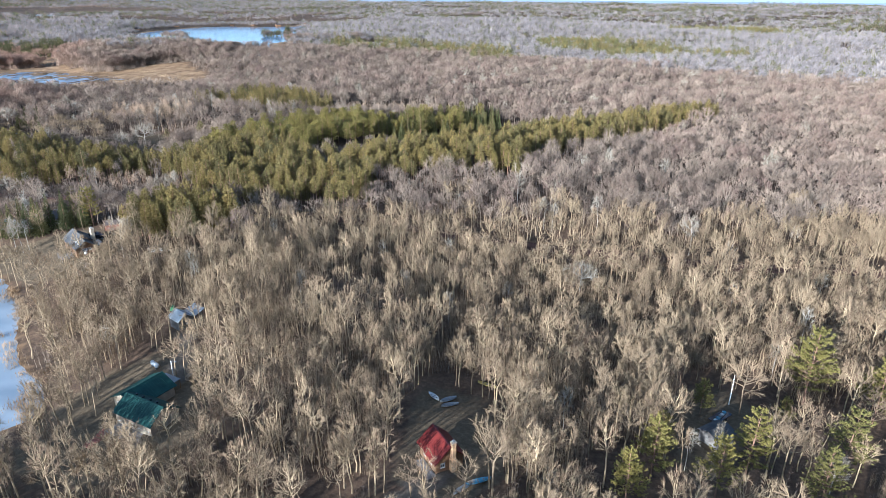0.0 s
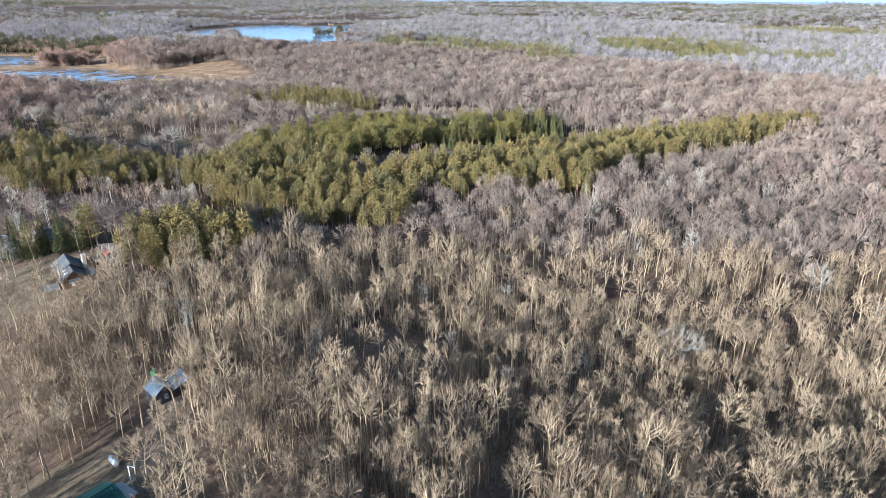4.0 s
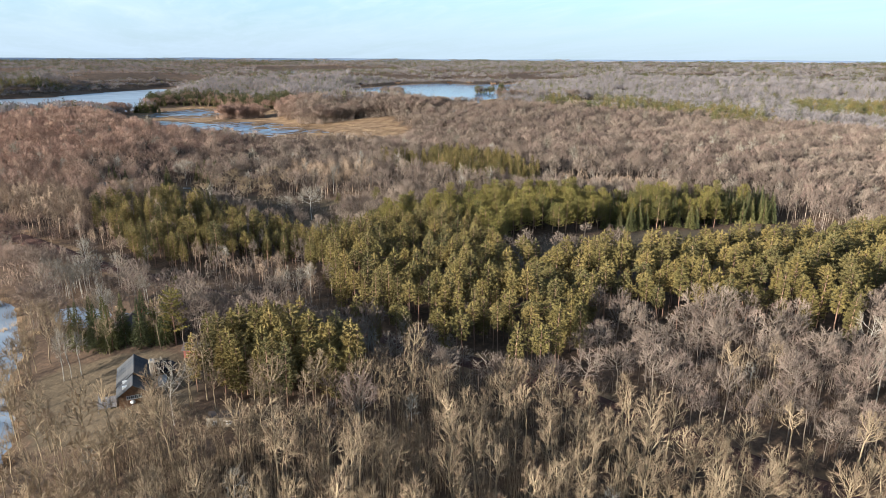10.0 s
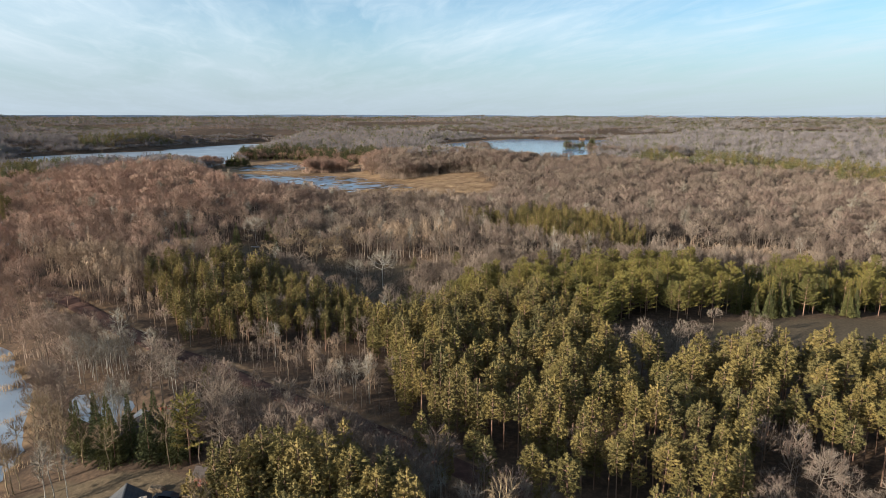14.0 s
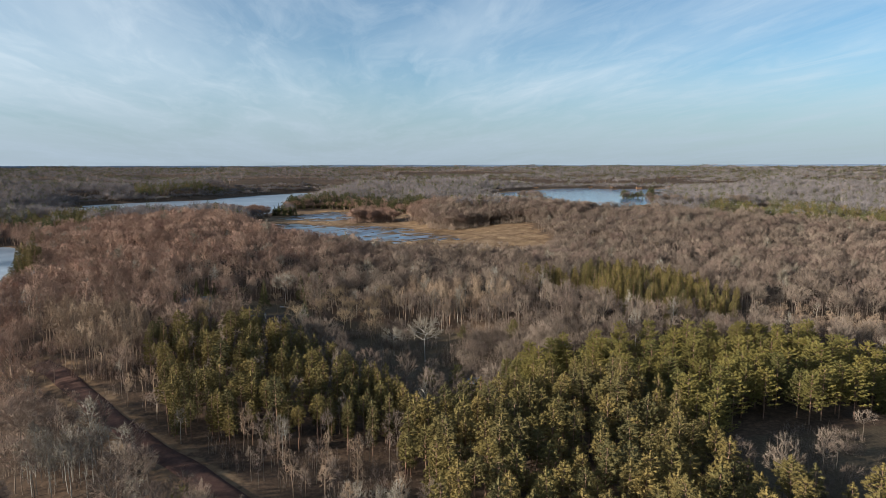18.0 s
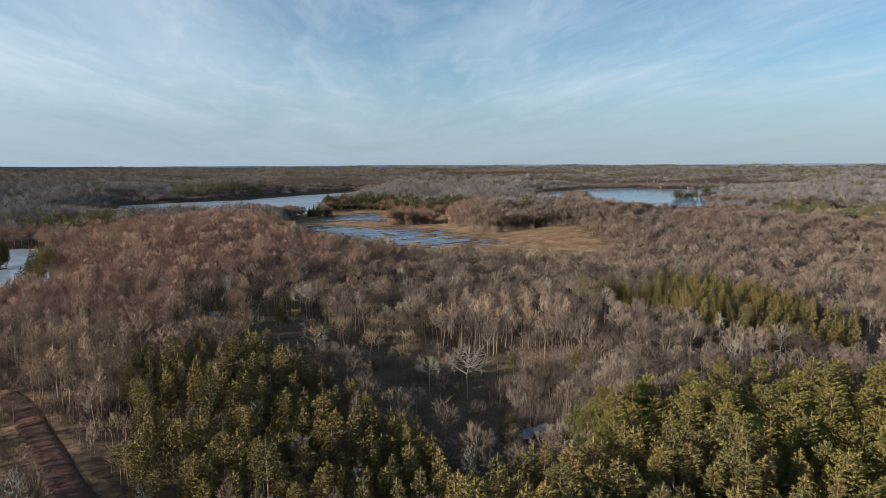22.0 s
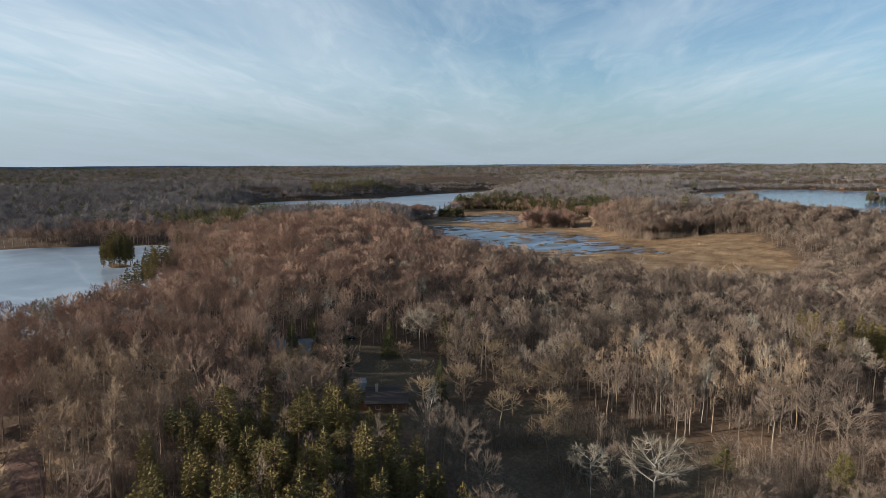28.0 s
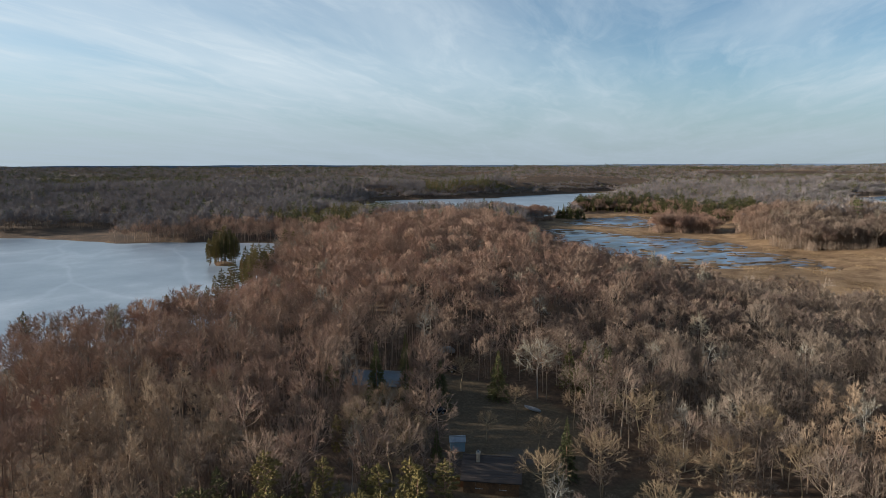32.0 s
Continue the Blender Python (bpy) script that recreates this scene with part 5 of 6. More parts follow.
# pines of the grove beside the lake house
for k in range(900):
    x, y = rng.uniform(-108, -68), rng.uniform(184, 210)
    if made_pines >= 64:
        break
    if signed(GROVE, [x], [y])[0] < -0.5 and not any(math.hypot(x - a, y - b) < 2.5 for a, b in grove_spots):
        grove_spots.append((x, y))
        made_pines += 1
        stand("pine_tree", x, y, "full golden-green pine in a close grove beside the lake house", "lake house grove", rng.uniform(0.8, 1.05), 8 + int(rng.integers(5)))
# the nearest hardwoods round the first houses
tried = 0
made = 0
while made < 150 and tried < 4000:
    tried += 1
    x, y = rng.uniform(-78, 62), rng.uniform(74, 140)
    gap_ok = not blocked(np.array([x]), np.array([y]))[0]
    edge_ok = min(abs(float(signed(p_, [x], [y])[0])) for p_ in (LAWN_RED, LAWN_GREEN, LAWN_EAST)) < 11
    if gap_ok and edge_ok:
        stand("bare_tree", x, y, "tall leafless hardwood with a grey trunk at the yard's edge", "yard-edge hardwoods", rng.uniform(0.75, 1.05))
        made += 1

for k in range(90):
    x, y = rng.uniform(-84, -44), rng.uniform(78, 124)
    inside = signed(LAWN_GREEN, [x], [y])[0] < 0
    if inside and math.hypot(x + 59, y - 101) > 10.5 and not (x > -66 and y < 99):
        stand("bare_tree", x, y, "slender leafless hardwood on the lodge lawn", "lodge lawn trees", rng.uniform(0.7, 0.95))
# ---------------------------------------------------------------- buildings and yard things
M_GREEN = surface("green_metal_roof", (0.007, 0.030, 0.026), (0.012, 0.042, 0.036), 3.0, 0.58, 0.0, 0.1, 0.01, (0.014, 0.050, 0.042), 0.4, 0.22, 0.05)
M_RED = surface("red_metal_roof", (0.060, 0.007, 0.006), (0.095, 0.012, 0.010), 3.0, 0.55, 0.0, 0.1, 0.01, (0.11, 0.015, 0.012), 0.5, 0.3, 0.05)
M_STEEL = surface("galvanised_roof", (0.22, 0.25, 0.28), (0.31, 0.345, 0.37), 2.0, 0.5, 0.3, 0.1, 0.01, (0.36, 0.38, 0.38), 0.6, 0.5, 0.05)
M_BLUESTEEL = surface("dull_blue_grey_roof", (0.10, 0.125, 0.145), (0.155, 0.185, 0.21), 2.0, 0.6, 0.2, 0.1, 0.01, (0.12, 0.13, 0.135), 0.6, 0.4, 0.05)
M_DARKROOF = surface("dark_shingles", (0.030, 0.034, 0.040), (0.060, 0.064, 0.070), 7.0, 0.8, 0.0, 0.5, 0.02, (0.08, 0.075, 0.07), 0.5)
M_BROWNROOF = surface("brown_shingles", (0.060, 0.045, 0.038), (0.105, 0.080, 0.066), 7.0, 0.85, 0.0, 0.5, 0.02, (0.07, 0.055, 0.048), 0.5)
M_LOG = surface("log_wall", (0.16, 0.085, 0.042), (0.28, 0.155, 0.075), 4.0, 0.75, 0.0, 0.4, 0.03, (0.12, 0.07, 0.04), 0.8)
M_TANWALL = surface("tan_siding", (0.30, 0.24, 0.17), (0.40, 0.33, 0.24), 5.0, 0.7, 0.0, 0.2, 0.01, (0.25, 0.20, 0.15), 0.6)
M_REDWALL = surface("red_board_wall", (0.16, 0.045, 0.03), (0.24, 0.075, 0.045), 5.0, 0.75, 0.0, 0.3, 0.02, (0.12, 0.04, 0.03), 0.8)
M_STONE = surface("chimney_stone", (0.26, 0.22, 0.17), (0.50, 0.43, 0.33), 4.5, 0.9, 0.0, 0.8, 0.05, (0.35, 0.27, 0.19), 2.0)
M_BRICKY = surface("tan_chimney", (0.42, 0.25, 0.13), (0.55, 0.36, 0.20), 6.0, 0.85, 0.0, 0.6, 0.03, (0.36, 0.22, 0.13), 1.5)
M_DECK = surface("grey_deck_boards", (0.20, 0.185, 0.17), (0.32, 0.30, 0.28), 5.0, 0.8, 0.0, 0.3, 0.01, (0.16, 0.14, 0.125), 0.7)
M_REDDECK = surface("red_deck_boards", (0.20, 0.075, 0.055), (0.30, 0.12, 0.085), 5.0, 0.8, 0.0, 0.3, 0.01, (0.15, 0.08, 0.06), 0.7)
M_WHITE = surface("white_paint", (0.52, 0.52, 0.50), (0.64, 0.64, 0.62), 6.0, 0.5, 0.0, 0.1, 0.01, (0.6, 0.6, 0.57), 0.8)
M_GREYSTEEL = surface("grey_metal", (0.15, 0.16, 0.17), (0.23, 0.24, 0.25), 5.0, 0.55, 0.3, 0.1, 0.01)
M_BLACKCAR = surface("dark_car_paint", (0.012, 0.014, 0.020), (0.018, 0.020, 0.028), 8.0, 0.2, 0.3, 0.02, 0.005, None, 1, 0.6)
M_RUBBER = surface("tyre_rubber", (0.012, 0.012, 0.012), (0.025, 0.025, 0.025), 20.0, 0.9)
M_BLUEBOAT = surface("blue_boat_hull", (0.10, 0.26, 0.36), (0.15, 0.34, 0.44), 4.0, 0.4, 0.0, 0.1, 0.01, (0.08, 0.2, 0.28), 1.0)
M_YELLOW = surface("yellow_boat_hull", (0.40, 0.30, 0.08), (0.52, 0.40, 0.12), 4.0, 0.5, 0.0, 0.1, 0.01)
M_TARP = surface("tan_tarp", (0.42, 0.27, 0.10), (0.55, 0.36, 0.15), 3.0, 0.8, 0.0, 0.5, 0.05)
M_GREENPLASTIC = surface("green_plastic", (0.02, 0.12, 0.05), (0.03, 0.17, 0.07), 6.0, 0.5)
M_FIREWOOD = surface("split_firewood", (0.24, 0.17, 0.10), (0.40, 0.30, 0.19), 9.0, 0.9, 0.0, 0.6, 0.04, (0.16, 0.12, 0.08), 3.0)
M_GLASS, tree, add, p = base_mat("window_glass", 0.06, 0.0, 0.6)
p.inputs["Base Color"].default_value = (0.03, 0.04, 0.05, 1)
M_HOSE = surface("concrete_slab", (0.30, 0.29, 0.27), (0.42, 0.41, 0.39), 3.0, 0.85, 0.0, 0.3, 0.01)


def quad_box(bm, x0, x1, y0, y1, z0, z1):
    vs = [bm.verts.new(c_) for c_ in ((x0, y0, z0), (x1, y0, z0), (x1, y1, z0), (x0, y1, z0), (x0, y0, z1), (x1, y0, z1), (x1, y1, z1), (x0, y1, z1))]
    for f_ in ((0, 3, 2, 1), (4, 5, 6, 7), (0, 1, 5, 4), (1, 2, 6, 5), (2, 3, 7, 6), (3, 0, 4, 7)):
        bm.faces.new([vs[k] for k in f_])
    return vs


def part(name, bm, material, parent, label="", bevel=0.0, smooth_it=False):
    """Links a bmesh as one mesh object under a thing or a part."""
    if bevel:
        bmesh.ops.bevel(bm, geom=list(bm.edges), offset=bevel, segments=1, affect="EDGES")
    me = bpy.data.meshes.new(name)
    bm.to_mesh(me)
    bm.free()
    me.materials.append(material)
    if smooth_it:
        me.polygons.foreach_set("use_smooth", np.ones(len(me.polygons), bool))
    o = new(name, me)
    o.parent = parent
    if label:
        o["label"] = label
    return o


def boxy(name, dims, material, parent, label="", bevel=0.02):
    bm = bmesh.new()
    quad_box(bm, *dims)
    return part(name, bm, material, parent, label, bevel)


def placed(name, x, y, deg, label, category, group="", dz=0.0, kind=""):
    e = new(name)
    e.location = (x, y, float(ground_z([x], [y])[0]) + dz)
    e.rotation_euler = (0, 0, radians(deg))
    return tagged(e, label, category, group, kind)


def gable_walls(parent, L, W, eave, ridge, material, x0=0.0, y0=0.0, thick=0.16):
    """Four walls of a gabled block, each a slab of its own."""
    for s in (-1, 1):
        boxy("wall", (x0 - L / 2, x0 + L / 2, y0 + s * W / 2 - thick / 2, y0 + s * W / 2 + thick / 2, -0.7, eave), material, parent)
        bm = bmesh.new()
        xa, xb = x0 + s * (L / 2 - thick), x0 + s * (L / 2 - 0.002)
        ring = [(-W / 2 + thick / 2 + 0.003, -0.7), (W / 2 - thick / 2 - 0.003, -0.7), (W / 2 - thick / 2 - 0.003, eave - 0.03), (0, ridge - 0.04), (-W / 2 + thick / 2 + 0.003, eave - 0.03)]
        a = [bm.verts.new((xa, y0 + q_, z_)) for q_, z_ in ring]
        b = [bm.verts.new((xb, y0 + q_, z_)) for q_, z_ in ring]
        bm.faces.new(a)
        bm.faces.new(b[::-1])
        for k in range(5):
            bm.faces.new((a[k], b[k], b[(k + 1) % 5], a[(k + 1) % 5]))
        bmesh.ops.recalc_face_normals(bm, faces=bm.faces)
        part("wall", bm, material, parent)


def gable_roof(parent, L, W, eave, ridge, material, x0=0.0, y0=0.0, over=0.45, seams=0.0, courses=0.0, sides=(-1, 1)):
    """Two roof slabs, with standing seams or shingle courses as real relief, and a ridge cap."""
    slope = (ridge - eave) / (W / 2)
    for s in sides:
        bm = bmesh.new()
        ya, yb = 0.0, W / 2 + over
        za, zb = ridge + 0.02, ridge - slope * yb + 0.02

        def slab(xa, xb, u0, u1, lo, hi):
            vs = []
            for u_, t_ in ((u0, lo), (u1, lo), (u1, hi), (u0, hi)):
                for x_ in (xa, xb):
                    vs.append(bm.verts.new((x0 + x_, y0 + s * (ya + (yb - ya) * u_), za + (zb - za) * u_ + t_)))
            for f_ in ((0, 1, 3, 2), (2, 3, 5, 4), (4, 5, 7, 6), (6, 7, 1, 0), (0, 2, 4, 6), (1, 7, 5, 3)):
                bm.faces.new([vs[k] for k in f_])
        slab(-L / 2 - over, L / 2 + over, 0.0, 1.0, 0.0, 0.14)
        bmesh.ops.recalc_face_normals(bm, faces=bm.faces)
        slope_part = part("roof", bm, material, parent)
        if seams or courses:
            # one strip, shared by all its repeats on this slope
            bm = bmesh.new()
            run = (Vector((0, s * (yb - ya), zb - za)))
            if seams:
                n_ = int((L + 2 * over) / seams)
                slab(-0.02, 0.02, 0.0, 1.0, 0.143, 0.18)
                spots = [Vector((-L / 2 - over + 0.03 + k * (L + 2 * over - 0.06) / n_, 0, 0)) for k in range(n_ + 1)]
            else:
                n_ = max(3, int(math.hypot(yb, za - zb) / courses / 1.5))
                slab(-L / 2 - over, L / 2 + over, 0.2 / n_, 1.0 / n_ - 0.004, 0.142, 0.165)
                spots = [run * (k / n_) for k in range(n_)]
            bmesh.ops.recalc_face_normals(bm, faces=bm.faces)
            first = part("seam" if seams else "shingle_strip", bm, material, slope_part)
            first.location = spots[0]
            for spot in spots[1:]:
                o = new(first.name.split(".")[0], first.data)
                o.parent = slope_part
                o.location = spot
    bm = bmesh.new()
    quad_box(bm, x0 - L / 2 - over, x0 + L / 2 + over, y0 - 0.14, y0 + 0.14, ridge + 0.15, ridge + 0.22)
    part("ridge_cap", bm, material, parent, "", 0.02)


def window(parent, x, y, z, w, h, across):
    """A framed window on a wall that runs along x (across=False) or y."""
    wr = new("window")
    wr.parent = parent
    wr.location = (x, y, z)
    wr.rotation_euler = (0, 0, math.pi / 2 if across else 0)
    bm = bmesh.new()
    t = 0.07
    for d in ((-w / 2, w / 2, -0.06, 0.06, -h / 2, -h / 2 + t), (-w / 2, w / 2, -0.06, 0.06, h / 2 - t, h / 2), (-w / 2, -w / 2 + t, -0.06, 0.06, -h / 2 + t, h / 2 - t), (w / 2 - t, w / 2, -0.06, 0.06, -h / 2 + t, h / 2 - t), (-0.025, 0.025, -0.05, 0.05, -h / 2 + t, h / 2 - t)):
        quad_box(bm, *d)
    part("frame", bm, M_WHITE, wr, "white window frame")
    for s in (-1, 1):
        boxy("pane", (min(s * 0.03, s * (w / 2 - t)), max(s * 0.03, s * (w / 2 - t)), -0.03, 0.03, -h / 2 + t, h / 2 - t), M_GLASS, wr, "", 0.004)
    boxy("sill", (-w / 2 - 0.06, w / 2 + 0.06, -0.10, 0.10, -h / 2 - 0.06, -h / 2 - 0.003), M_WHITE, wr, "", 0.01)


def door(parent, x, y, across, material):
    dr = new("door")
    dr.parent = parent
    dr.location = (x, y, 0)
    dr.rotation_euler = (0, 0, math.pi / 2 if across else 0)
    boxy("leaf", (-0.45, 0.45, -0.05, 0.05, 0.05, 2.05), material, dr)
    boxy("handle", (0.32, 0.38, -0.11, 0.11, 1.0, 1.06), M_GREYSTEEL, dr, "steel door handle", 0.01)


def chimney(parent, x, y, w, d, z0, z1, material, shoulder=0.0):
    ch = new("chimney")
    ch.parent = parent
    ch.location = (x, y, 0)
    bm = bmesh.new()
    if shoulder:
        quad_box(bm, -w * 0.75, w * 0.75, -d * 0.7, d * 0.7, z0, shoulder)
        quad_box(bm, -w / 2, w / 2, -d / 2, d / 2, shoulder + 0.002, z1)
    else:
        quad_box(bm, -w / 2, w / 2, -d / 2, d / 2, z0, z1)
    part("shaft", bm, material, ch, "", 0.06)
    boxy("cap", (-w / 2 - 0.08, w / 2 + 0.08, -d / 2 - 0.08, d / 2 + 0.08, z1 + 0.003, z1 + 0.13), M_STONE, ch, "", 0.02)
    boxy("flue", (-0.16, 0.16, -0.16, 0.16, z1 + 0.135, z1 + 0.5), M_GREYSTEEL, ch, "", 0.02)


def deck(parent, x0, x1, y0, y1, z, material, rail=True, along_x=True):
    n_ = int((y1 - y0 if along_x else x1 - x0) / 0.3)
    for k in range(n_):
        if along_x:
            w_ = (y1 - y0) / n_
            boxy("plank", (x0, x1, y0 + k * w_ + 0.012, y0 + (k + 1) * w_ - 0.012, z - 0.05, z), material, parent, "", 0.006)
        else:
            w_ = (x1 - x0) / n_
            boxy("plank", (x0 + k * w_ + 0.012, x0 + (k + 1) * w_ - 0.012, y0, y1, z - 0.05, z), material, parent, "", 0.006)
    for cx in (x0 + 0.1, (x0 + x1) / 2, x1 - 0.1):
        for cy in (y0 + 0.1, y1 - 0.1):
            boxy("post", (cx - 0.06, cx + 0.06, cy - 0.06, cy + 0.06, -0.6, z - 0.055 if not rail else z + 0.95), material, parent, "", 0.01)
    if rail:
        for cy in (y0 + 0.1, y1 - 0.1):
            boxy("rail", (x0, x1, cy - 0.05, cy + 0.05, z + 0.955, z + 1.02), material, parent, "", 0.01)
            boxy("rail", (x0, x1, cy - 0.02, cy + 0.02, z + 0.45, z + 0.52), material, parent, "", 0.005)


# lodge with a green metal roof, two wings
lodge = placed("lodge", -60.2, 104.4, 60, "long timber lodge with a dark green metal roof and white windows", "house")
gable_walls(lodge, 8.4, 7.0, 2.9, 4.6, M_TANWALL)
gable_roof(lodge, 8.4, 7.0, 2.9, 4.6, M_GREEN, seams=0.6)
wing = placed("lodge", -56.9, 98.2, -27.3, "lodge wing with a green metal roof beside a deck", "house")
gable_walls(wing, 9.6, 6.2, 2.7, 4.7, M_TANWALL)
gable_roof(wing, 9.6, 6.2, 2.7, 4.7, M_GREEN, seams=0.6)
for k, x_ in enumerate((-3.8, -2.2, -0.7, 1.6, 3.7)):
    window(wing, x_, -3.12, 1.45, 0.9 if k < 3 else 0.8, 1.3 if k < 3 else 0.9, False)
door(wing, 2.7, -3.12, False, M_WHITE)
for y_ in (-2.0, 0.0, 2.0):
    window(lodge, -4.2, y_, 1.5, 1.0, 1.1, True)
for x_ in (-2.4, 1.8):
    window(lodge, x_, 3.52, 1.5, 1.0, 1.0, False)
for x_ in (-3.0, -1.2, 0.8, 2.6):
    boxy("roof_vent", (x_ - 0.15, x_ + 0.15, 0.5, 0.8, 4.5, 4.85), M_BLACKCAR, wing, "black roof vent")
terrace = placed("deck", -58.6, 94.5, -27.3, "weathered grey plank deck beside the lodge", "deck")
deck(terrace, -5.0, 4.0, -2.0, 1.6, 0.35, M_DECK, False)
stairs = placed("garden_steps", -65.0, 94.2, 68, "red-stained plank steps on the lawn slope", "steps")
for k in range(7):
    boxy("step", (-2.4 + k * 0.72, -1.85 + k * 0.72, -0.9, 0.9, -0.1, 0.16 + k * 0.10), M_REDDECK, stairs, "", 0.02)
for s in (-1, 1):
    boxy("stringer", (-2.4, 2.6, s * 0.95 - 0.05, s * 0.95 + 0.05, -0.2, 0.28), M_REDDECK, stairs, "", 0.01)
carport = placed("carport", -57.2, 108.2, -28, "open carport with a flat grey roof beside the lodge", "carport")
boxy("roof", (-2.2, 2.2, -1.6, 1.6, 2.45, 2.58), M_GREYSTEEL, carport)
for x_ in (-2.0, 2.0):
    for y_ in (-1.4, 1.4):
        boxy("post", (x_ - 0.07, x_ + 0.07, y_ - 0.07, y_ + 0.07, -0.6, 2.445), M_LOG, carport)


def fuel_tank(x, y, deg, label):
    t = placed("fuel_tank", x, y, deg, label, "tank")
    bm = bmesh.new()
    prof = [(-1.45, 0.02), (-1.40, 0.25), (-1.25, 0.43), (-1.0, 0.50), (1.0, 0.50), (1.25, 0.43), (1.40, 0.25), (1.45, 0.02)]
    rings = [[bm.verts.new((x_, r_ * math.cos(a * math.pi / 8), 0.85 + r_ * math.sin(a * math.pi / 8))) for a in range(16)] for x_, r_ in prof]
    for a, b in zip(rings, rings[1:]):
        for k in range(16):
            bm.faces.new((a[k], a[(k + 1) % 16], b[(k + 1) % 16], b[k]))
    bm.faces.new(rings[0])
    bm.faces.new(rings[-1][::-1])
    bmesh.ops.recalc_face_normals(bm, faces=bm.faces)
    part("shell", bm, M_WHITE, t, "", 0, True)
    for x_ in (-0.8, 0.8):
        boxy("foot", (x_ - 0.12, x_ + 0.12, -0.35, 0.35, -0.3, 0.42), M_GREYSTEEL, t)
    boxy("dome", (-0.2, 0.2, -0.18, 0.18, 1.33, 1.5), M_GREYSTEEL, t, "grey valve dome", 0.06)
    for x_ in (-0.5, 0.5):
        bm = bmesh.new()
        bmesh.ops.create_cone(bm, cap_ends=True, segments=16, radius1=0.506, radius2=0.506, depth=0.05, matrix=Matrix.Translation((x_, 0, 0.85)) @ Matrix.Rotation(math.pi / 2, 4, "Y"))
        part("band", bm, M_GREYSTEEL, t)


fuel_tank(-63.8, 117.0, -40, "white propane tank on the ground near the lodge")


def pole(x, y, h, label):
    t = placed("lamp_pole", x, y, 0, label, "pole")
    bm = bmesh.new()
    bmesh.ops.create_cone(bm, cap_ends=True, segments=10, radius1=0.11, radius2=0.07, depth=h + 0.6, matrix=Matrix.Translation((0, 0, h / 2 - 0.3)))
    part("shaft", bm, M_WHITE, t)
    boxy("arm", (0.0, 0.9, -0.04, 0.04, h - 0.1, h), M_GREYSTEEL, t)
    boxy("lamp_head", (0.7, 1.15, -0.12, 0.12, h - 0.26, h - 0.105), M_GREYSTEEL, t, "grey lamp head", 0.04)


pole(-57.2, 111.2, 5.0, "white pole beside the carport")
pole(58.7, 107.7, 7.0, "pale utility pole with a lamp in the clearing")


def log_pile(x, y, deg, n_, rows, label):
    t = placed("firewood_pile", x, y, deg, label, "firewood")
    for r_ in range(rows):
        for k in range(n_ - r_):
            bm = bmesh.new()
            bmesh.ops.create_cone(bm, cap_ends=True, segments=7, radius1=0.16, radius2=0.15, depth=rng.uniform(0.9, 1.2), matrix=Matrix.Translation(((k + r_ * 0.5) * 0.33 - n_ * 0.16, rng.normal(0, 0.05), 0.14 + r_ * 0.28)) @ Matrix.Rotation(math.pi / 2, 4, "X"))
            part("log", bm, M_FIREWOOD, t)


log_pile(-53.8, 112.8, 70, 12, 3, "heap of split firewood beside the drive")
log_pile(-121.9, 196.6, 20, 9, 3, "low stack of cut logs behind the lake house")

# cabin with a red roof and a tan chimney
cabin = placed("cabin", -0.8, 88.5, -62.6, "small log cabin with a steep red metal roof", "house")
gable_walls(cabin, 6.2, 5.2, 2.6, 5.0, M_LOG)
gable_roof(cabin, 6.2, 5.2, 2.6, 5.0, M_RED, seams=0.55, over=0.5)
chimney(cabin, 3.55, 0.5, 0.75, 0.8, -0.6, 6.0, M_BRICKY, 2.6)
window(cabin, -1.2, -2.62, 1.45, 0.9, 0.9, False)
window(cabin, 1.2, -2.62, 1.45, 0.9, 0.9, False)
window(cabin, 3.1, -1.3, 1.5, 0.8, 0.9, True)
door(cabin, 0.0, 2.62, False, M_WHITE)
stoop = placed("deck", -3.6, 85.6, -62.6, "small plank porch along the cabin", "deck")
deck(stoop, -2.6, 2.6, -0.8, 0.9, 0.3, M_DECK, False)


def hull(name, x, y, deg, L, W, material, label, roll_deg=0.0):
    """An open boat or canoe: a tapered shell with thickness, thwarts and a gunwale."""
    t = placed(name, x, y, deg, label, "boat", dz=0.06)
    bm = bmesh.new()
    n_ = 9
    outer, inner = [], []
    for k in range(n_):
        s = k / (n_ - 1) * 2 - 1
        w_ = W / 2 * max(0.03, (1 - abs(s) ** 2.4))
        sheer = 0.42 + 0.16 * s * s
        for lst, th in ((outer, 0.0), (inner, 0.035)):
            row = []
            for a in range(7):
                u_ = a / 6 * 2 - 1
                row.append(bm.verts.new((s * (L / 2 - th), u_ * max(0.005, w_ - th), sheer - (sheer - th) * (1 - abs(u_) ** 2.6))))
            lst.append(row)
    for lst in (outer, inner):
        for a, b in zip(lst, lst[1:]):
            for k in range(6):
                bm.faces.new((a[k], a[k + 1], b[k + 1], b[k]))
    for k in range(n_ - 1):
        for e_ in (0, 6):
            bm.faces.new((outer[k][e_], outer[k + 1][e_], inner[k + 1][e_], inner[k][e_]))
    bmesh.ops.recalc_face_normals(bm, faces=bm.faces)
    part("hull", bm, material, t, "", 0, True)
    for s in (-0.45, 0.0, 0.45):
        w_ = W / 2 * (1 - abs(s * 1.0) ** 2.4) - 0.06
        boxy("thwart", (s * L / 2 - 0.1, s * L / 2 + 0.1, -w_, w_, 0.32, 0.35), M_DECK, t, "", 0.005)


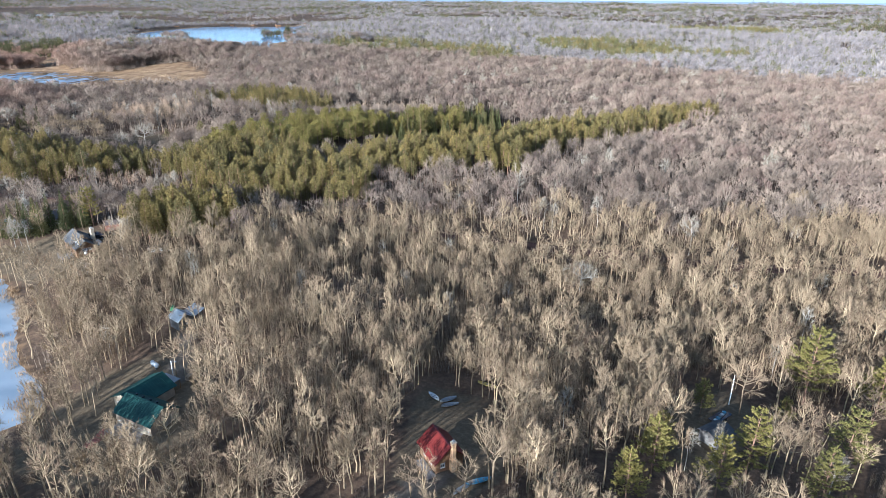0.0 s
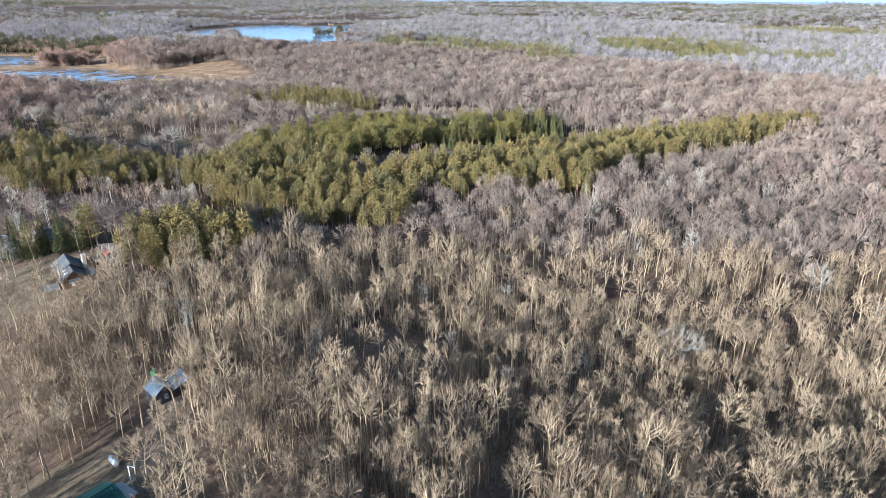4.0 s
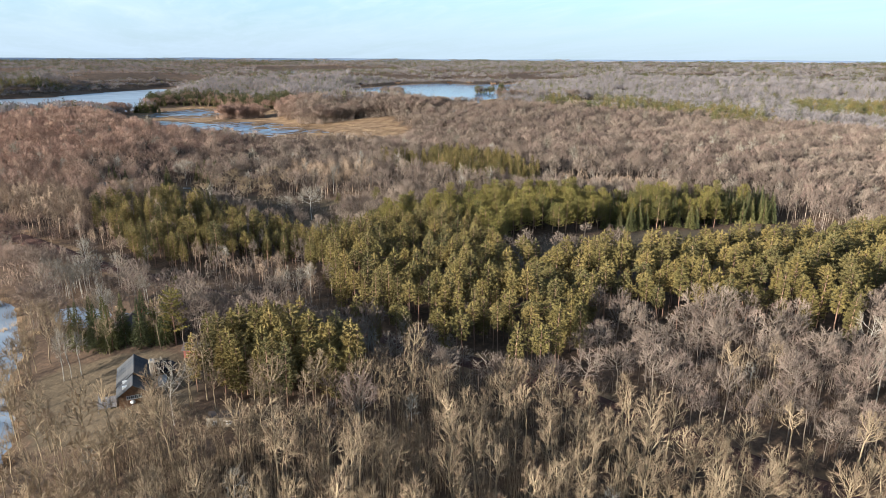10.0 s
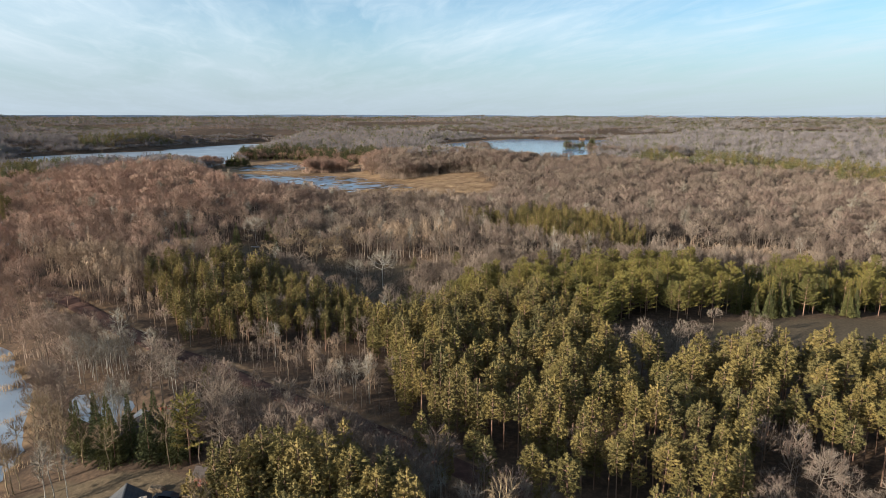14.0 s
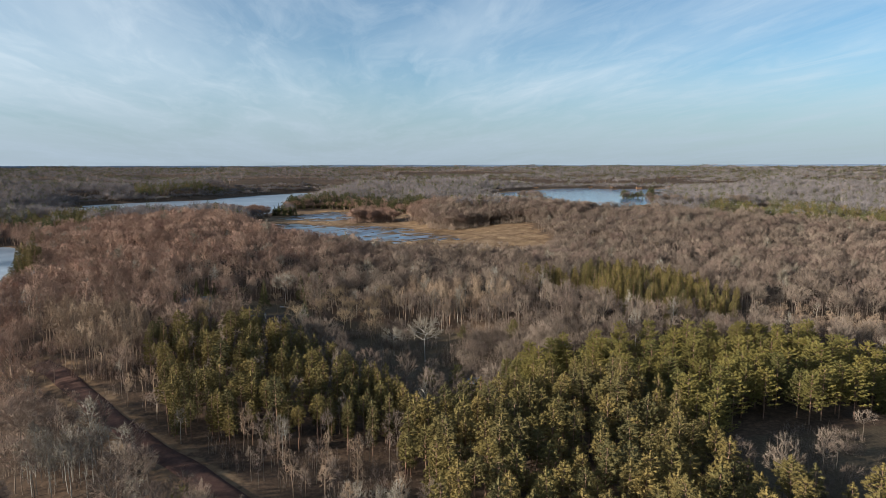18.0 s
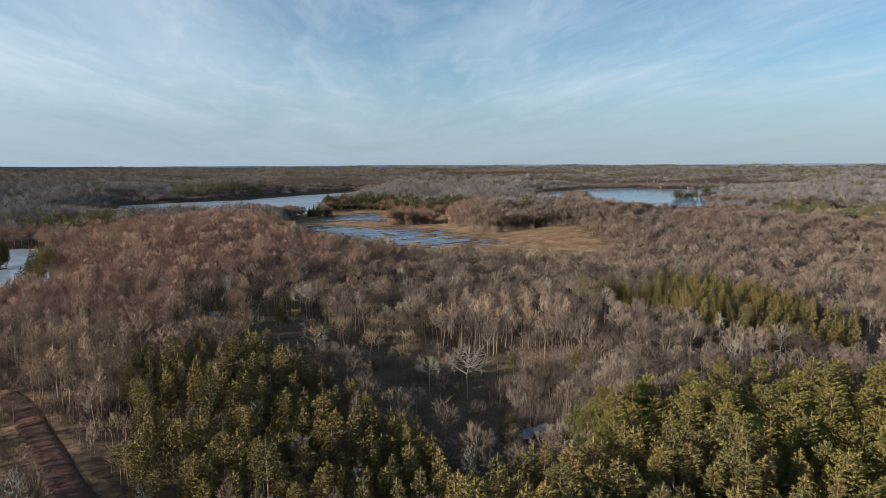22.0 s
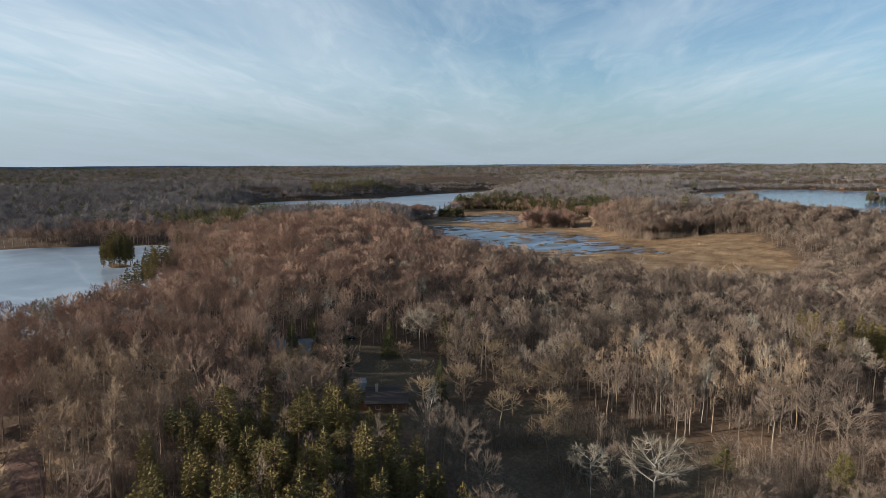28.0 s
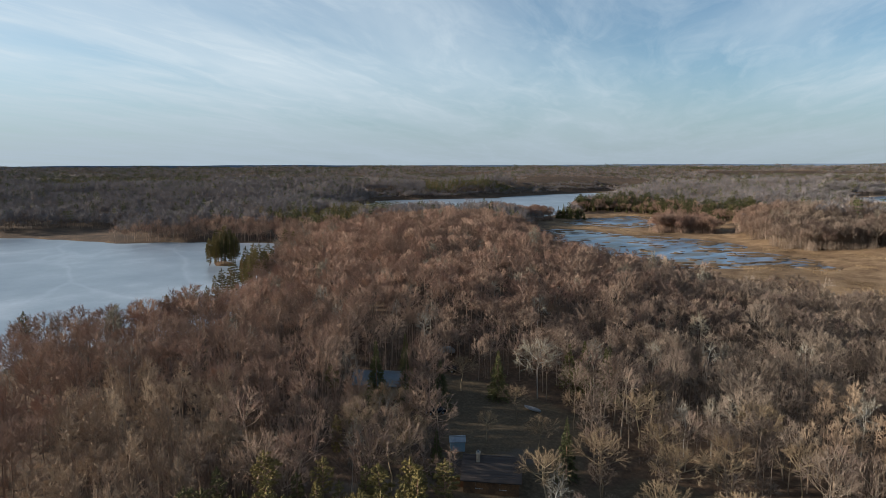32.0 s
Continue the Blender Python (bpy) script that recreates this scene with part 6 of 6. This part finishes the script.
hull("canoe", 5.4, 82.3, 20, 4.6, 1.1, M_BLUEBOAT, "pale blue boat lying on the grass by the cabin")
hull("canoe", 2.8, 80.6, 40, 4.2, 1.0, M_GREYSTEEL, "grey aluminium boat lying on the grass")
hull("rowing_boat", 0.6, 107.4, 25, 3.8, 1.3, M_GREYSTEEL, "grey aluminium rowing boat among trunks")
hull("rowing_boat", 0.9, 105.4, 15, 3.6, 1.2, M_GREYSTEEL, "grey aluminium rowing boat on fallen leaves")
hull("rowing_boat", -2.4, 108.2, -50, 3.4, 1.1, M_WHITE, "white rowing boat beside a tree trunk")
hull("canoe", 9.0, 114.3, -30, 4.4, 1.0, M_YELLOW, "yellowish canoe lying in fallen leaves")
hull("rowing_boat", -250.4, 359.5, 10, 4.8, 1.7, M_GREYSTEEL, "pale boat parked under the farmyard oak")

# shed with a galvanised roof and a lean-to
shed = placed("shed", -64.0, 133.4, -39, "weathered dark shed with a galvanised metal roof", "shed")
gable_walls(shed, 4.2, 3.6, 2.3, 3.6, M_DARKROOF)
gable_roof(shed, 4.2, 3.6, 2.3, 3.6, M_STEEL, over=0.3, seams=0.5)
window(shed, 2.1, 0.2, 1.4, 0.6, 0.8, True)
door(shed, -0.6, -1.82, False, M_DECK)
lean = bmesh.new()
vs = [lean.verts.new(c_) for c_ in ((-2.4, 2.2, 2.25), (2.4, 2.2, 2.25), (2.4, 5.0, 3.25), (-2.4, 5.0, 3.25), (-2.4, 2.2, 2.35), (2.4, 2.2, 2.35), (2.4, 5.0, 3.35), (-2.4, 5.0, 3.35))]
for f_ in ((0, 3, 2, 1), (4, 5, 6, 7), (0, 1, 5, 4), (1, 2, 6, 5), (2, 3, 7, 6), (3, 0, 4, 7)):
    lean.faces.new([vs[k] for k in f_])
part("lean_to_roof", lean, M_STEEL, shed, "galvanised lean-to roof")
for x_ in (-2.2, 2.2):
    boxy("post", (x_ - 0.07, x_ + 0.07, 4.7, 4.84, -0.6, 3.1), M_LOG, shed)
tarp = placed("tarp_heap", -67.4, 139.4, 20, "tan tarpaulin thrown over a heap behind the shed", "tarp")
bm = bmesh.new()
bmesh.ops.create_icosphere(bm, subdivisions=3, radius=1.0)
for v in bm.verts:
    k = 1 + 0.22 * math.sin(v.co.x * 5 + v.co.y * 3) * math.sin(v.co.y * 4 - v.co.z * 3)
    v.co = Vector((v.co.x * 1.1 * k, v.co.y * 0.8 * k, max(-0.05, v.co.z * 1.0 * k)))
part("sheet", bm, M_TARP, tarp, "", 0, True)
bin_ = placed("green_bin", -69.2, 140.6, 0, "green plastic bin behind the shed", "bin")
boxy("body", (-0.5, 0.5, -0.5, 0.5, -0.1, 0.9), M_GREENPLASTIC, bin_, "", 0.06)
boxy("lid", (-0.54, 0.54, -0.54, 0.54, 0.903, 0.99), M_GREENPLASTIC, bin_, "", 0.03)


def car(x, y, deg, paint, label, L=4.5, high=1.55):
    t = placed("car", x, y, deg, label, "car", dz=0.02)
    bm = bmesh.new()
    prof = [(-L / 2, 0.45), (-L / 2 + 0.05, 0.85), (-L / 2 + 0.9, 0.95), (-L / 2 + 1.5, high), (L / 2 - 1.2, high), (L / 2 - 0.25, 1.0), (L / 2, 0.85), (L / 2, 0.40)]
    rows = []
    for s, k in ((-1, 1.0), (-0.86, 1.03), (0.86, 1.03), (1, 1.0)):
        rows.append([bm.verts.new((x_, s * 0.88 * (0.84 if z_ > 1.1 else 1), z_ if abs(s) < 0.9 or z_ < 1.1 else z_ - 0.06)) for x_, z_ in prof])
    for a, b in zip(rows, rows[1:]):
        for k in range(len(prof)):
            bm.faces.new((a[k], a[(k + 1) % len(prof)], b[(k + 1) % len(prof)], b[k]))
    bm.faces.new(rows[0])
    bm.faces.new(rows[-1][::-1])
    bmesh.ops.recalc_face_normals(bm, faces=bm.faces)
    part("body", bm, paint, t, "", 0.03)
    boxy("side_glass", (-L / 2 + 1.65, L / 2 - 1.3, -0.765, 0.765, 1.08, high - 0.14), M_GLASS, t, "dark side windows", 0.02)
    for x_ in (-L / 2 + 0.85, L / 2 - 0.85):
        for s in (-1, 1):
            w_ = new("wheel")
            w_.parent = t
            w_.location = (x_, s * 0.84, 0.33)
            for n_, r_, d_, m_ in (("tyre", 0.33, 0.20, M_RUBBER), ("rim", 0.21, 0.22, M_GREYSTEEL)):
                bm = bmesh.new()
                bmesh.ops.create_cone(bm, cap_ends=True, segments=14, radius1=r_, radius2=r_, depth=d_, matrix=Matrix.Rotation(math.pi / 2, 4, "X"))
                part(n_, bm, m_, w_, "", 0.02)
    for s in (-1, 1):
        boxy("headlight", (-L / 2 - 0.02, -L / 2 + 0.08, s * 0.62 - 0.15, s * 0.62 + 0.15, 0.68, 0.82), M_WHITE, t, "clear headlight", 0.02)


# lake house
lake_house = placed("lake_house", -118.7, 187.9, -46, "log lake house with a dark shingle roof and stone chimney", "house")
gable_walls(lake_house, 8.2, 6.4, 2.6, 5.0, M_LOG)
gable_roof(lake_house, 8.2, 6.4, 2.6, 5.0, M_DARKROOF, courses=0.32)
gable_walls(lake_house, 4.6, 5.6, 2.5, 4.5, M_LOG, 6.4, -0.3)
gable_roof(lake_house, 4.6, 5.6, 2.5, 4.5, M_DARKROOF, 6.6, -0.3, courses=0.32)
chimney(lake_house, 3.4, 3.5, 1.6, 1.0, -0.6, 6.4, M_STONE, 1.8)
for k in range(4):
    window(lake_house, 8.7, -1.35 + k * 0.72, 1.75, 0.66, 0.8, True)
window(lake_house, -4.1, 0.0, 1.5, 1.2, 1.0, True)
window(lake_house, 6.0, -3.1, 1.4, 1.4, 1.5, False)
window(lake_house, -1.0, -3.2, 1.4, 1.4, 1.2, False)
door(lake_house, 1.6, -3.2, False, M_WHITE)
for x_ in (5.2, 7.6):
    boxy("skylight", (x_ - 0.2, x_ + 0.2, -2.25, -1.35, 3.35, 3.95), M_WHITE, lake_house, "pale skylight", 0.02)
pier = placed("deck", -119.6, 181.0, -46, "grey plank deck with a railing beside the lake house", "deck")
deck(pier, -2.4, 2.6, -1.8, 1.7, 0.75, M_DECK, True)
car(-117.6, 195.0, 20, M_BLACKCAR, "black car parked beside the lake house")
car(-115.4, 193.0, 20, M_BLACKCAR, "dark car parked beside the lake house")
slab = placed("patio_slab", -113.6, 189.4, -46, "pale concrete slab at the chimney's foot", "patio")
boxy("slab", (-3.2, 2.2, -1.3, 1.3, -0.3, 0.09), M_HOSE, slab)
hut = placed("garden_shed", -114.2, 202.0, 18, "reddish log shed with a brown roof beside trees", "shed")
gable_walls(hut, 5.2, 3.0, 2.1, 3.0, M_REDWALL)
gable_roof(hut, 5.2, 3.0, 2.1, 3.0, M_BROWNROOF, over=0.35, courses=0.3)
door(hut, 0.4, -1.52, False, M_REDWALL)
window(hut, -1.5, -1.5, 1.3, 0.9, 0.7, False)
fuel_tank(-114.2, 181.2, 10, "white tank lying beside the house wall")

# house behind the spruces
back_house = placed("house", -140.3, 208.6, -63, "brown-roofed house half hidden by spruces", "house")
gable_walls(back_house, 8.0, 6.4, 2.5, 4.3, M_TANWALL)
gable_roof(back_house, 8.0, 6.4, 2.5, 4.3, M_BROWNROOF, courses=0.32)
window(back_house, 4.0, 0.0, 1.5, 1.2, 1.0, True)
annex = placed("shed", -146.0, 213.2, -20, "small shed with a blue-grey metal roof", "shed")
gable_walls(annex, 3.4, 2.8, 2.0, 2.8, M_TANWALL)
gable_roof(annex, 3.4, 2.8, 2.0, 2.8, M_STEEL, over=0.25, seams=0.5)
high_deck = placed("deck", -141.6, 217.8, 35, "raised grey deck with a white railing", "deck")
deck(high_deck, -2.2, 2.2, -1.5, 1.5, 1.3, M_DECK, True)
car(-146.8, 218.6, 30, surface("red_tractor_paint", (0.38, 0.06, 0.03), (0.46, 0.09, 0.04), 6.0, 0.4), "small red vehicle parked in the yard", 3.2, 1.3)

# trailer in the woods
trailer = placed("trailer", -89.0, 178.7, 23, "long beige camping trailer among bare trees", "trailer")
boxy("body", (-2.9, 2.9, -1.15, 1.15, 0.55, 2.55), M_TANWALL, trailer, "", 0.12)
boxy("roof", (-2.95, 2.95, -1.2, 1.2, 2.553, 2.66), M_BROWNROOF, trailer, "dark weathered trailer roof", 0.04)
for x_ in (-0.6, 0.6):
    for s in (-1, 1):
        bm = bmesh.new()
        bmesh.ops.create_cone(bm, cap_ends=True, segments=14, radius1=0.34, radius2=0.34, depth=0.22, matrix=Matrix.Translation((x_, s * 1.0, 0.33)) @ Matrix.Rotation(math.pi / 2, 4, "X"))
        part("wheel", bm, M_RUBBER, trailer, "", 0.02)
window(trailer, -1.4, -1.16, 1.6, 0.9, 0.6, False)
window(trailer, 1.2, -1.16, 1.6, 0.9, 0.6, False)
boxy("hitch", (2.9, 3.9, -0.08, 0.08, 0.5, 0.62), M_GREYSTEEL, trailer)

# farmyard
barn = placed("barn", -276.0, 334.6, 51, "long low barn with a grey-blue metal roof", "barn")
gable_walls(barn, 12.4, 7.6, 2.8, 4.8, M_TANWALL)
gable_roof(barn, 12.4, 7.6, 2.8, 4.8, M_BLUESTEEL, seams=0.7)
door(barn, 0.0, -3.82, False, M_WHITE)
farmhouse = placed("farmhouse", -229.6, 332.4, 49.5, "low farmhouse with a dark brown shingle roof", "house")
gable_walls(farmhouse, 9.4, 8.4, 2.4, 4.6, M_LOG)
gable_roof(farmhouse, 9.4, 8.4, 2.4, 4.6, M_BROWNROOF, courses=0.32)
chimney(farmhouse, -2.4, -0.9, 0.6, 0.9, 3.6, 5.6, M_STONE)
window(farmhouse, -2.0, -4.22, 1.4, 1.2, 1.0, False)
window(farmhouse, 2.0, -4.22, 1.4, 1.2, 1.0, False)
gable_walls(farmhouse, 3.6, 5.6, 2.1, 3.3, M_LOG, -6.6, 0.3)
gable_roof(farmhouse, 3.6, 5.6, 2.1, 3.3, M_BROWNROOF, -6.7, 0.3, over=0.3, courses=0.32)
boxy("porch_light", (4.75, 4.95, -3.2, -2.8, 2.1, 2.3), M_WHITE, farmhouse)
privy = placed("shed", -243.2, 334.2, 60, "small pale blue shed with a metal roof", "shed")
gable_walls(privy, 2.8, 2.0, 1.9, 2.5, surface("pale_blue_boards", (0.22, 0.34, 0.40), (0.30, 0.42, 0.48), 5.0, 0.7))
gable_roof(privy, 2.8, 2.0, 1.9, 2.5, M_STEEL, over=0.2, seams=0.4)
door(privy, 1.42, 0.0, True, M_WHITE)
car(-259.7, 339.6, 70, M_BLACKCAR, "black car parked by the barn")
car(-279.5, 355.6, 40, M_BLACKCAR, "dark car parked along the farm track")
car(-290.0, 362.0, 50, M_GREYSTEEL, "grey van parked along the farm track", 4.8, 1.9)
# yard of the east clearing
truck = placed("flatbed_trailer", 54.6, 102.4, 35, "dark flatbed trailer loaded with oddments", "trailer")
boxy("bed", (-2.6, 2.6, -1.0, 1.0, 0.6, 0.75), M_BLACKCAR, truck)
for x_ in (-0.5, 0.5):
    for s in (-1, 1):
        bm = bmesh.new()
        bmesh.ops.create_cone(bm, cap_ends=True, segments=14, radius1=0.33, radius2=0.33, depth=0.2, matrix=Matrix.Translation((x_, s * 1.12, 0.32)) @ Matrix.Rotation(math.pi / 2, 4, "X"))
        part("wheel", bm, M_RUBBER, truck, "", 0.02)
for k in range(5):
    boxy("crate", (-2.2 + k * 0.9, -1.6 + k * 0.9, -0.7 + 0.15 * k, 0.1 + 0.1 * k, 0.753, 0.95 + 0.1 * (k % 3)), (M_WHITE, M_BLUEBOAT, M_GREYSTEEL)[k % 3], truck, "", 0.02)
ruin = placed("cottage", 51.0, 95.6, 30, "small grey cottage with a dark shingle roof", "house")
gable_walls(ruin, 4.6, 4.0, 2.3, 3.0, M_DECK)
gable_roof(ruin, 4.6, 4.0, 2.3, 3.0, M_DARKROOF, over=0.35, courses=0.4)
window(ruin, -1.0, -2.02, 1.4, 0.8, 0.8, False)
window(ruin, 1.0, -2.02, 1.4, 0.8, 0.8, False)

# far cottages on the lake shores
for x, y, d in ((-505, 1575, 10), (-455, 1580, 60), (-395, 1570, 30), (-340, 1625, 80), (-600, 1480, 15), (-620, 1330, 40), (-300, 1640, 0)):
    h = placed("cottage", x, y, d, "distant brown cottage on the lake shore", "house", "far shore cottages")
    gable_walls(h, 11, 8, 3.5, 6.0, M_LOG)
    gable_roof(h, 11, 8, 3.5, 6.0, M_BROWNROOF, over=0.6)

# ---- reeds and dead grass along the near shore and in the marsh
REED = plant_mat("dry_reeds", [(0.26, 0.175, 0.095), (0.34, 0.24, 0.14), (0.21, 0.14, 0.075), (0.26, 0.175, 0.095)])


def reed_clump(spread, n_, h_):
    P = Plant()
    for _ in range(n_):
        b = np.array((rng.normal(0, spread), rng.normal(0, spread), -0.1))
        P.spike(b, b + np.array((rng.normal(0, 0.25), rng.normal(0, 0.25), rng.uniform(0.6, 1.2) * h_)), 0.06, 0)
    return mesh_from("reed_clump", *P.done()[:2], [REED], None, np.full(len(P.v), rng.random()))


REEDS = holder("reed_belt", "dry tan reeds and dead grass along the water", "reeds")
CLUMPS = [reed_clump(1.2, 60, 1.3) for _ in range(4)]
MEADOW = [reed_clump(5.0, 220, 1.0) for _ in range(4)]
shore = resample(LAKE[:15], 3.0)
for p_ in shore:
    for _ in range(1):
        x, y = p_.x + rng.normal(0, 1.8), p_.y + rng.normal(0, 1.8)
        plant("reed_clump", CLUMPS[rng.integers(4)], REEDS, x, y, max(-4.0, float(ground_z([x], [y])[0])), rng.uniform(0.7, 1.2))
mx_, my_ = rng.uniform(-660, -200, 1500), rng.uniform(500, 890, 1500)
ok = (signed(MARSH, mx_, my_) < 0) & (signed(ICE, mx_, my_) > 3) & (signed(ICE_BACK, mx_, my_) > 3)
for x, y in list(zip(mx_[ok], my_[ok]))[:110]:
    plant("reed_clump", MEADOW[rng.integers(4)], REEDS, x, y, max(-3.9, float(ground_z([x], [y])[0])), rng.uniform(0.8, 1.2))
TUSSOCK, tree, add, p = base_mat("tussock", 0.95, 0, 0.1)
c = add("ShaderNodeTexCoord")
n1, r1 = noise_col(tree, add, c.outputs["Object"], 0.5, [(0.3, (0.075, 0.047, 0.028)), (0.55, (0.16, 0.105, 0.060)), (0.75, (0.25, 0.175, 0.105))], 6.0, 0.7)
tree.links.new(r1.outputs[0], p.inputs["Base Color"])
bump_of(tree, add, p, n1.outputs["Fac"], 0.6, 0.3)
tv, tf, made_mats = [], [], 0
while made_mats < 420:
    pool = (ICE, ICE_BACK)[int(rng.random() < 0.22)]
    lo_, hi_ = np.min(pool, 0), np.max(pool, 0)
    x, y = rng.uniform(lo_[0], hi_[0]), rng.uniform(lo_[1], hi_[1])
    d_ = float(signed(pool, [x], [y])[0])
    if d_ > -1 or rng.random() > math.exp(d_ / 13) + 0.10 * (math.sin(x / 17 + y / 29) > 0.5):
        continue
    made_mats += 1
    size_, turn_, k0 = rng.uniform(0.8, 4.6) * (1.0 if d_ > -22 else 0.7), rng.normal(0.75, 0.35), len(tv)
    for ring_, lift_ in ((1.0, -0.05), (0.72, 0.30)):
        for j in range(10):
            a_ = j * 0.6283
            r_ = ring_ * size_ * rng.uniform(0.65, 1.25)
            u_, w_ = math.cos(a_) * r_ * 2.1, math.sin(a_) * r_ * 0.75
            tv.append((x + u_ * math.cos(turn_) - w_ * math.sin(turn_), y + u_ * math.sin(turn_) + w_ * math.cos(turn_), -4.0 + lift_ * rng.uniform(0.7, 1.4)))
    tf += [(k0 + j, k0 + (j + 1) % 10, k0 + 10 + (j + 1) % 10, k0 + 10 + j) for j in range(10)] + [tuple(range(k0 + 10, k0 + 20))]
tagged(new("reed_mats", mesh_from("reed_mats", tv, tf, [TUSSOCK])), "brown tussocks of dead reed standing out of the marsh ice", "reeds", kind="stuff")
# woods that stand along the marsh: tall edge, islet, evergreen point and bare neck
EDGE_CLUMP = [patch("woods_clump", [(BARE1, 0.9, 0), (SLIM1, 0.1, 0)], 14, 3.6, ALL, 0.95, brushes=14) for _ in range(4)]
GREEN_CLUMP = [patch("pines_clump", [(WPINE0, 0.30, 6), (SPRUCE0, 0.25, 6), (BARE1, 0.45, 0)], 14, 4.6, ALL, 1.05) for _ in range(4)]


def belt(line, depth, clumps, gap, scale):
    """Clumps of trees along a line on the plan and behind it."""
    pts = resample(line, gap)
    for i, p_ in enumerate(pts):
        d = (pts[min(i + 1, len(pts) - 1)] - pts[max(i - 1, 0)]).normalized()
        for k in range(depth):
            x, y = p_.x - d.y * k * gap + rng.normal(0, 1.5), p_.y + d.x * k * gap + rng.normal(0, 1.5)
            plant("woods_clump", clumps[rng.integers(len(clumps))], FAR_WOODS, x, y, max(-3.9, float(ground_z([x], [y])[0])), scale * rng.uniform(0.85, 1.1))


belt([(-454, 768), (-392, 712), (-362, 704), (-346, 718), (-327, 737), (-305, 744), (-271, 730), (-240, 738)], 3, EDGE_CLUMP, 11, 1.2)
belt([(-511, 731), (-490, 738), (-478, 760)], 3, EDGE_CLUMP, 11, 1.1)
belt([(-720, 838), (-690, 858), (-655, 880), (-600, 872), (-560, 850), (-510, 856)], 3, GREEN_CLUMP, 13, 1.0)
belt([(-770, 722), (-720, 700), (-650, 700)], 3, EDGE_CLUMP, 12, 1.0)
belt([(-660, 752), (-654, 777)], 1, GREEN_CLUMP, 8, 0.6)
hgx, hgy = np.meshgrid(np.arange(-470, -180, 21.0), np.arange(715, 960, 21.0))
hgx, hgy = hgx.ravel() + rng.uniform(-3, 3, hgx.size), hgy.ravel() + rng.uniform(-3, 3, hgx.size)
ok = (signed(HILL, hgx, hgy) < -8) & (signed(FAR_LAKE, hgx, hgy) > 14)
for x, y, z in zip(hgx[ok], hgy[ok], ground_z(hgx, hgy)[ok]):
    plant("woods_patch", WOODS_MID[rng.integers(8)], FAR_WOODS, x, y, z - 0.2, 1.0, rng.integers(4) * math.pi / 2, rng.uniform(0.92, 1.12))
belt([(-322, 1183), (-284, 1201)], 1, GREEN_CLUMP, 14, 0.9)
belt([(-236, 1000), (-181, 1006), (-137, 1054)], 2, EDGE_CLUMP, 15, 1.0)
belt([(-478, 1125), (-437, 1101)], 1, EDGE_CLUMP, 15, 1.0)
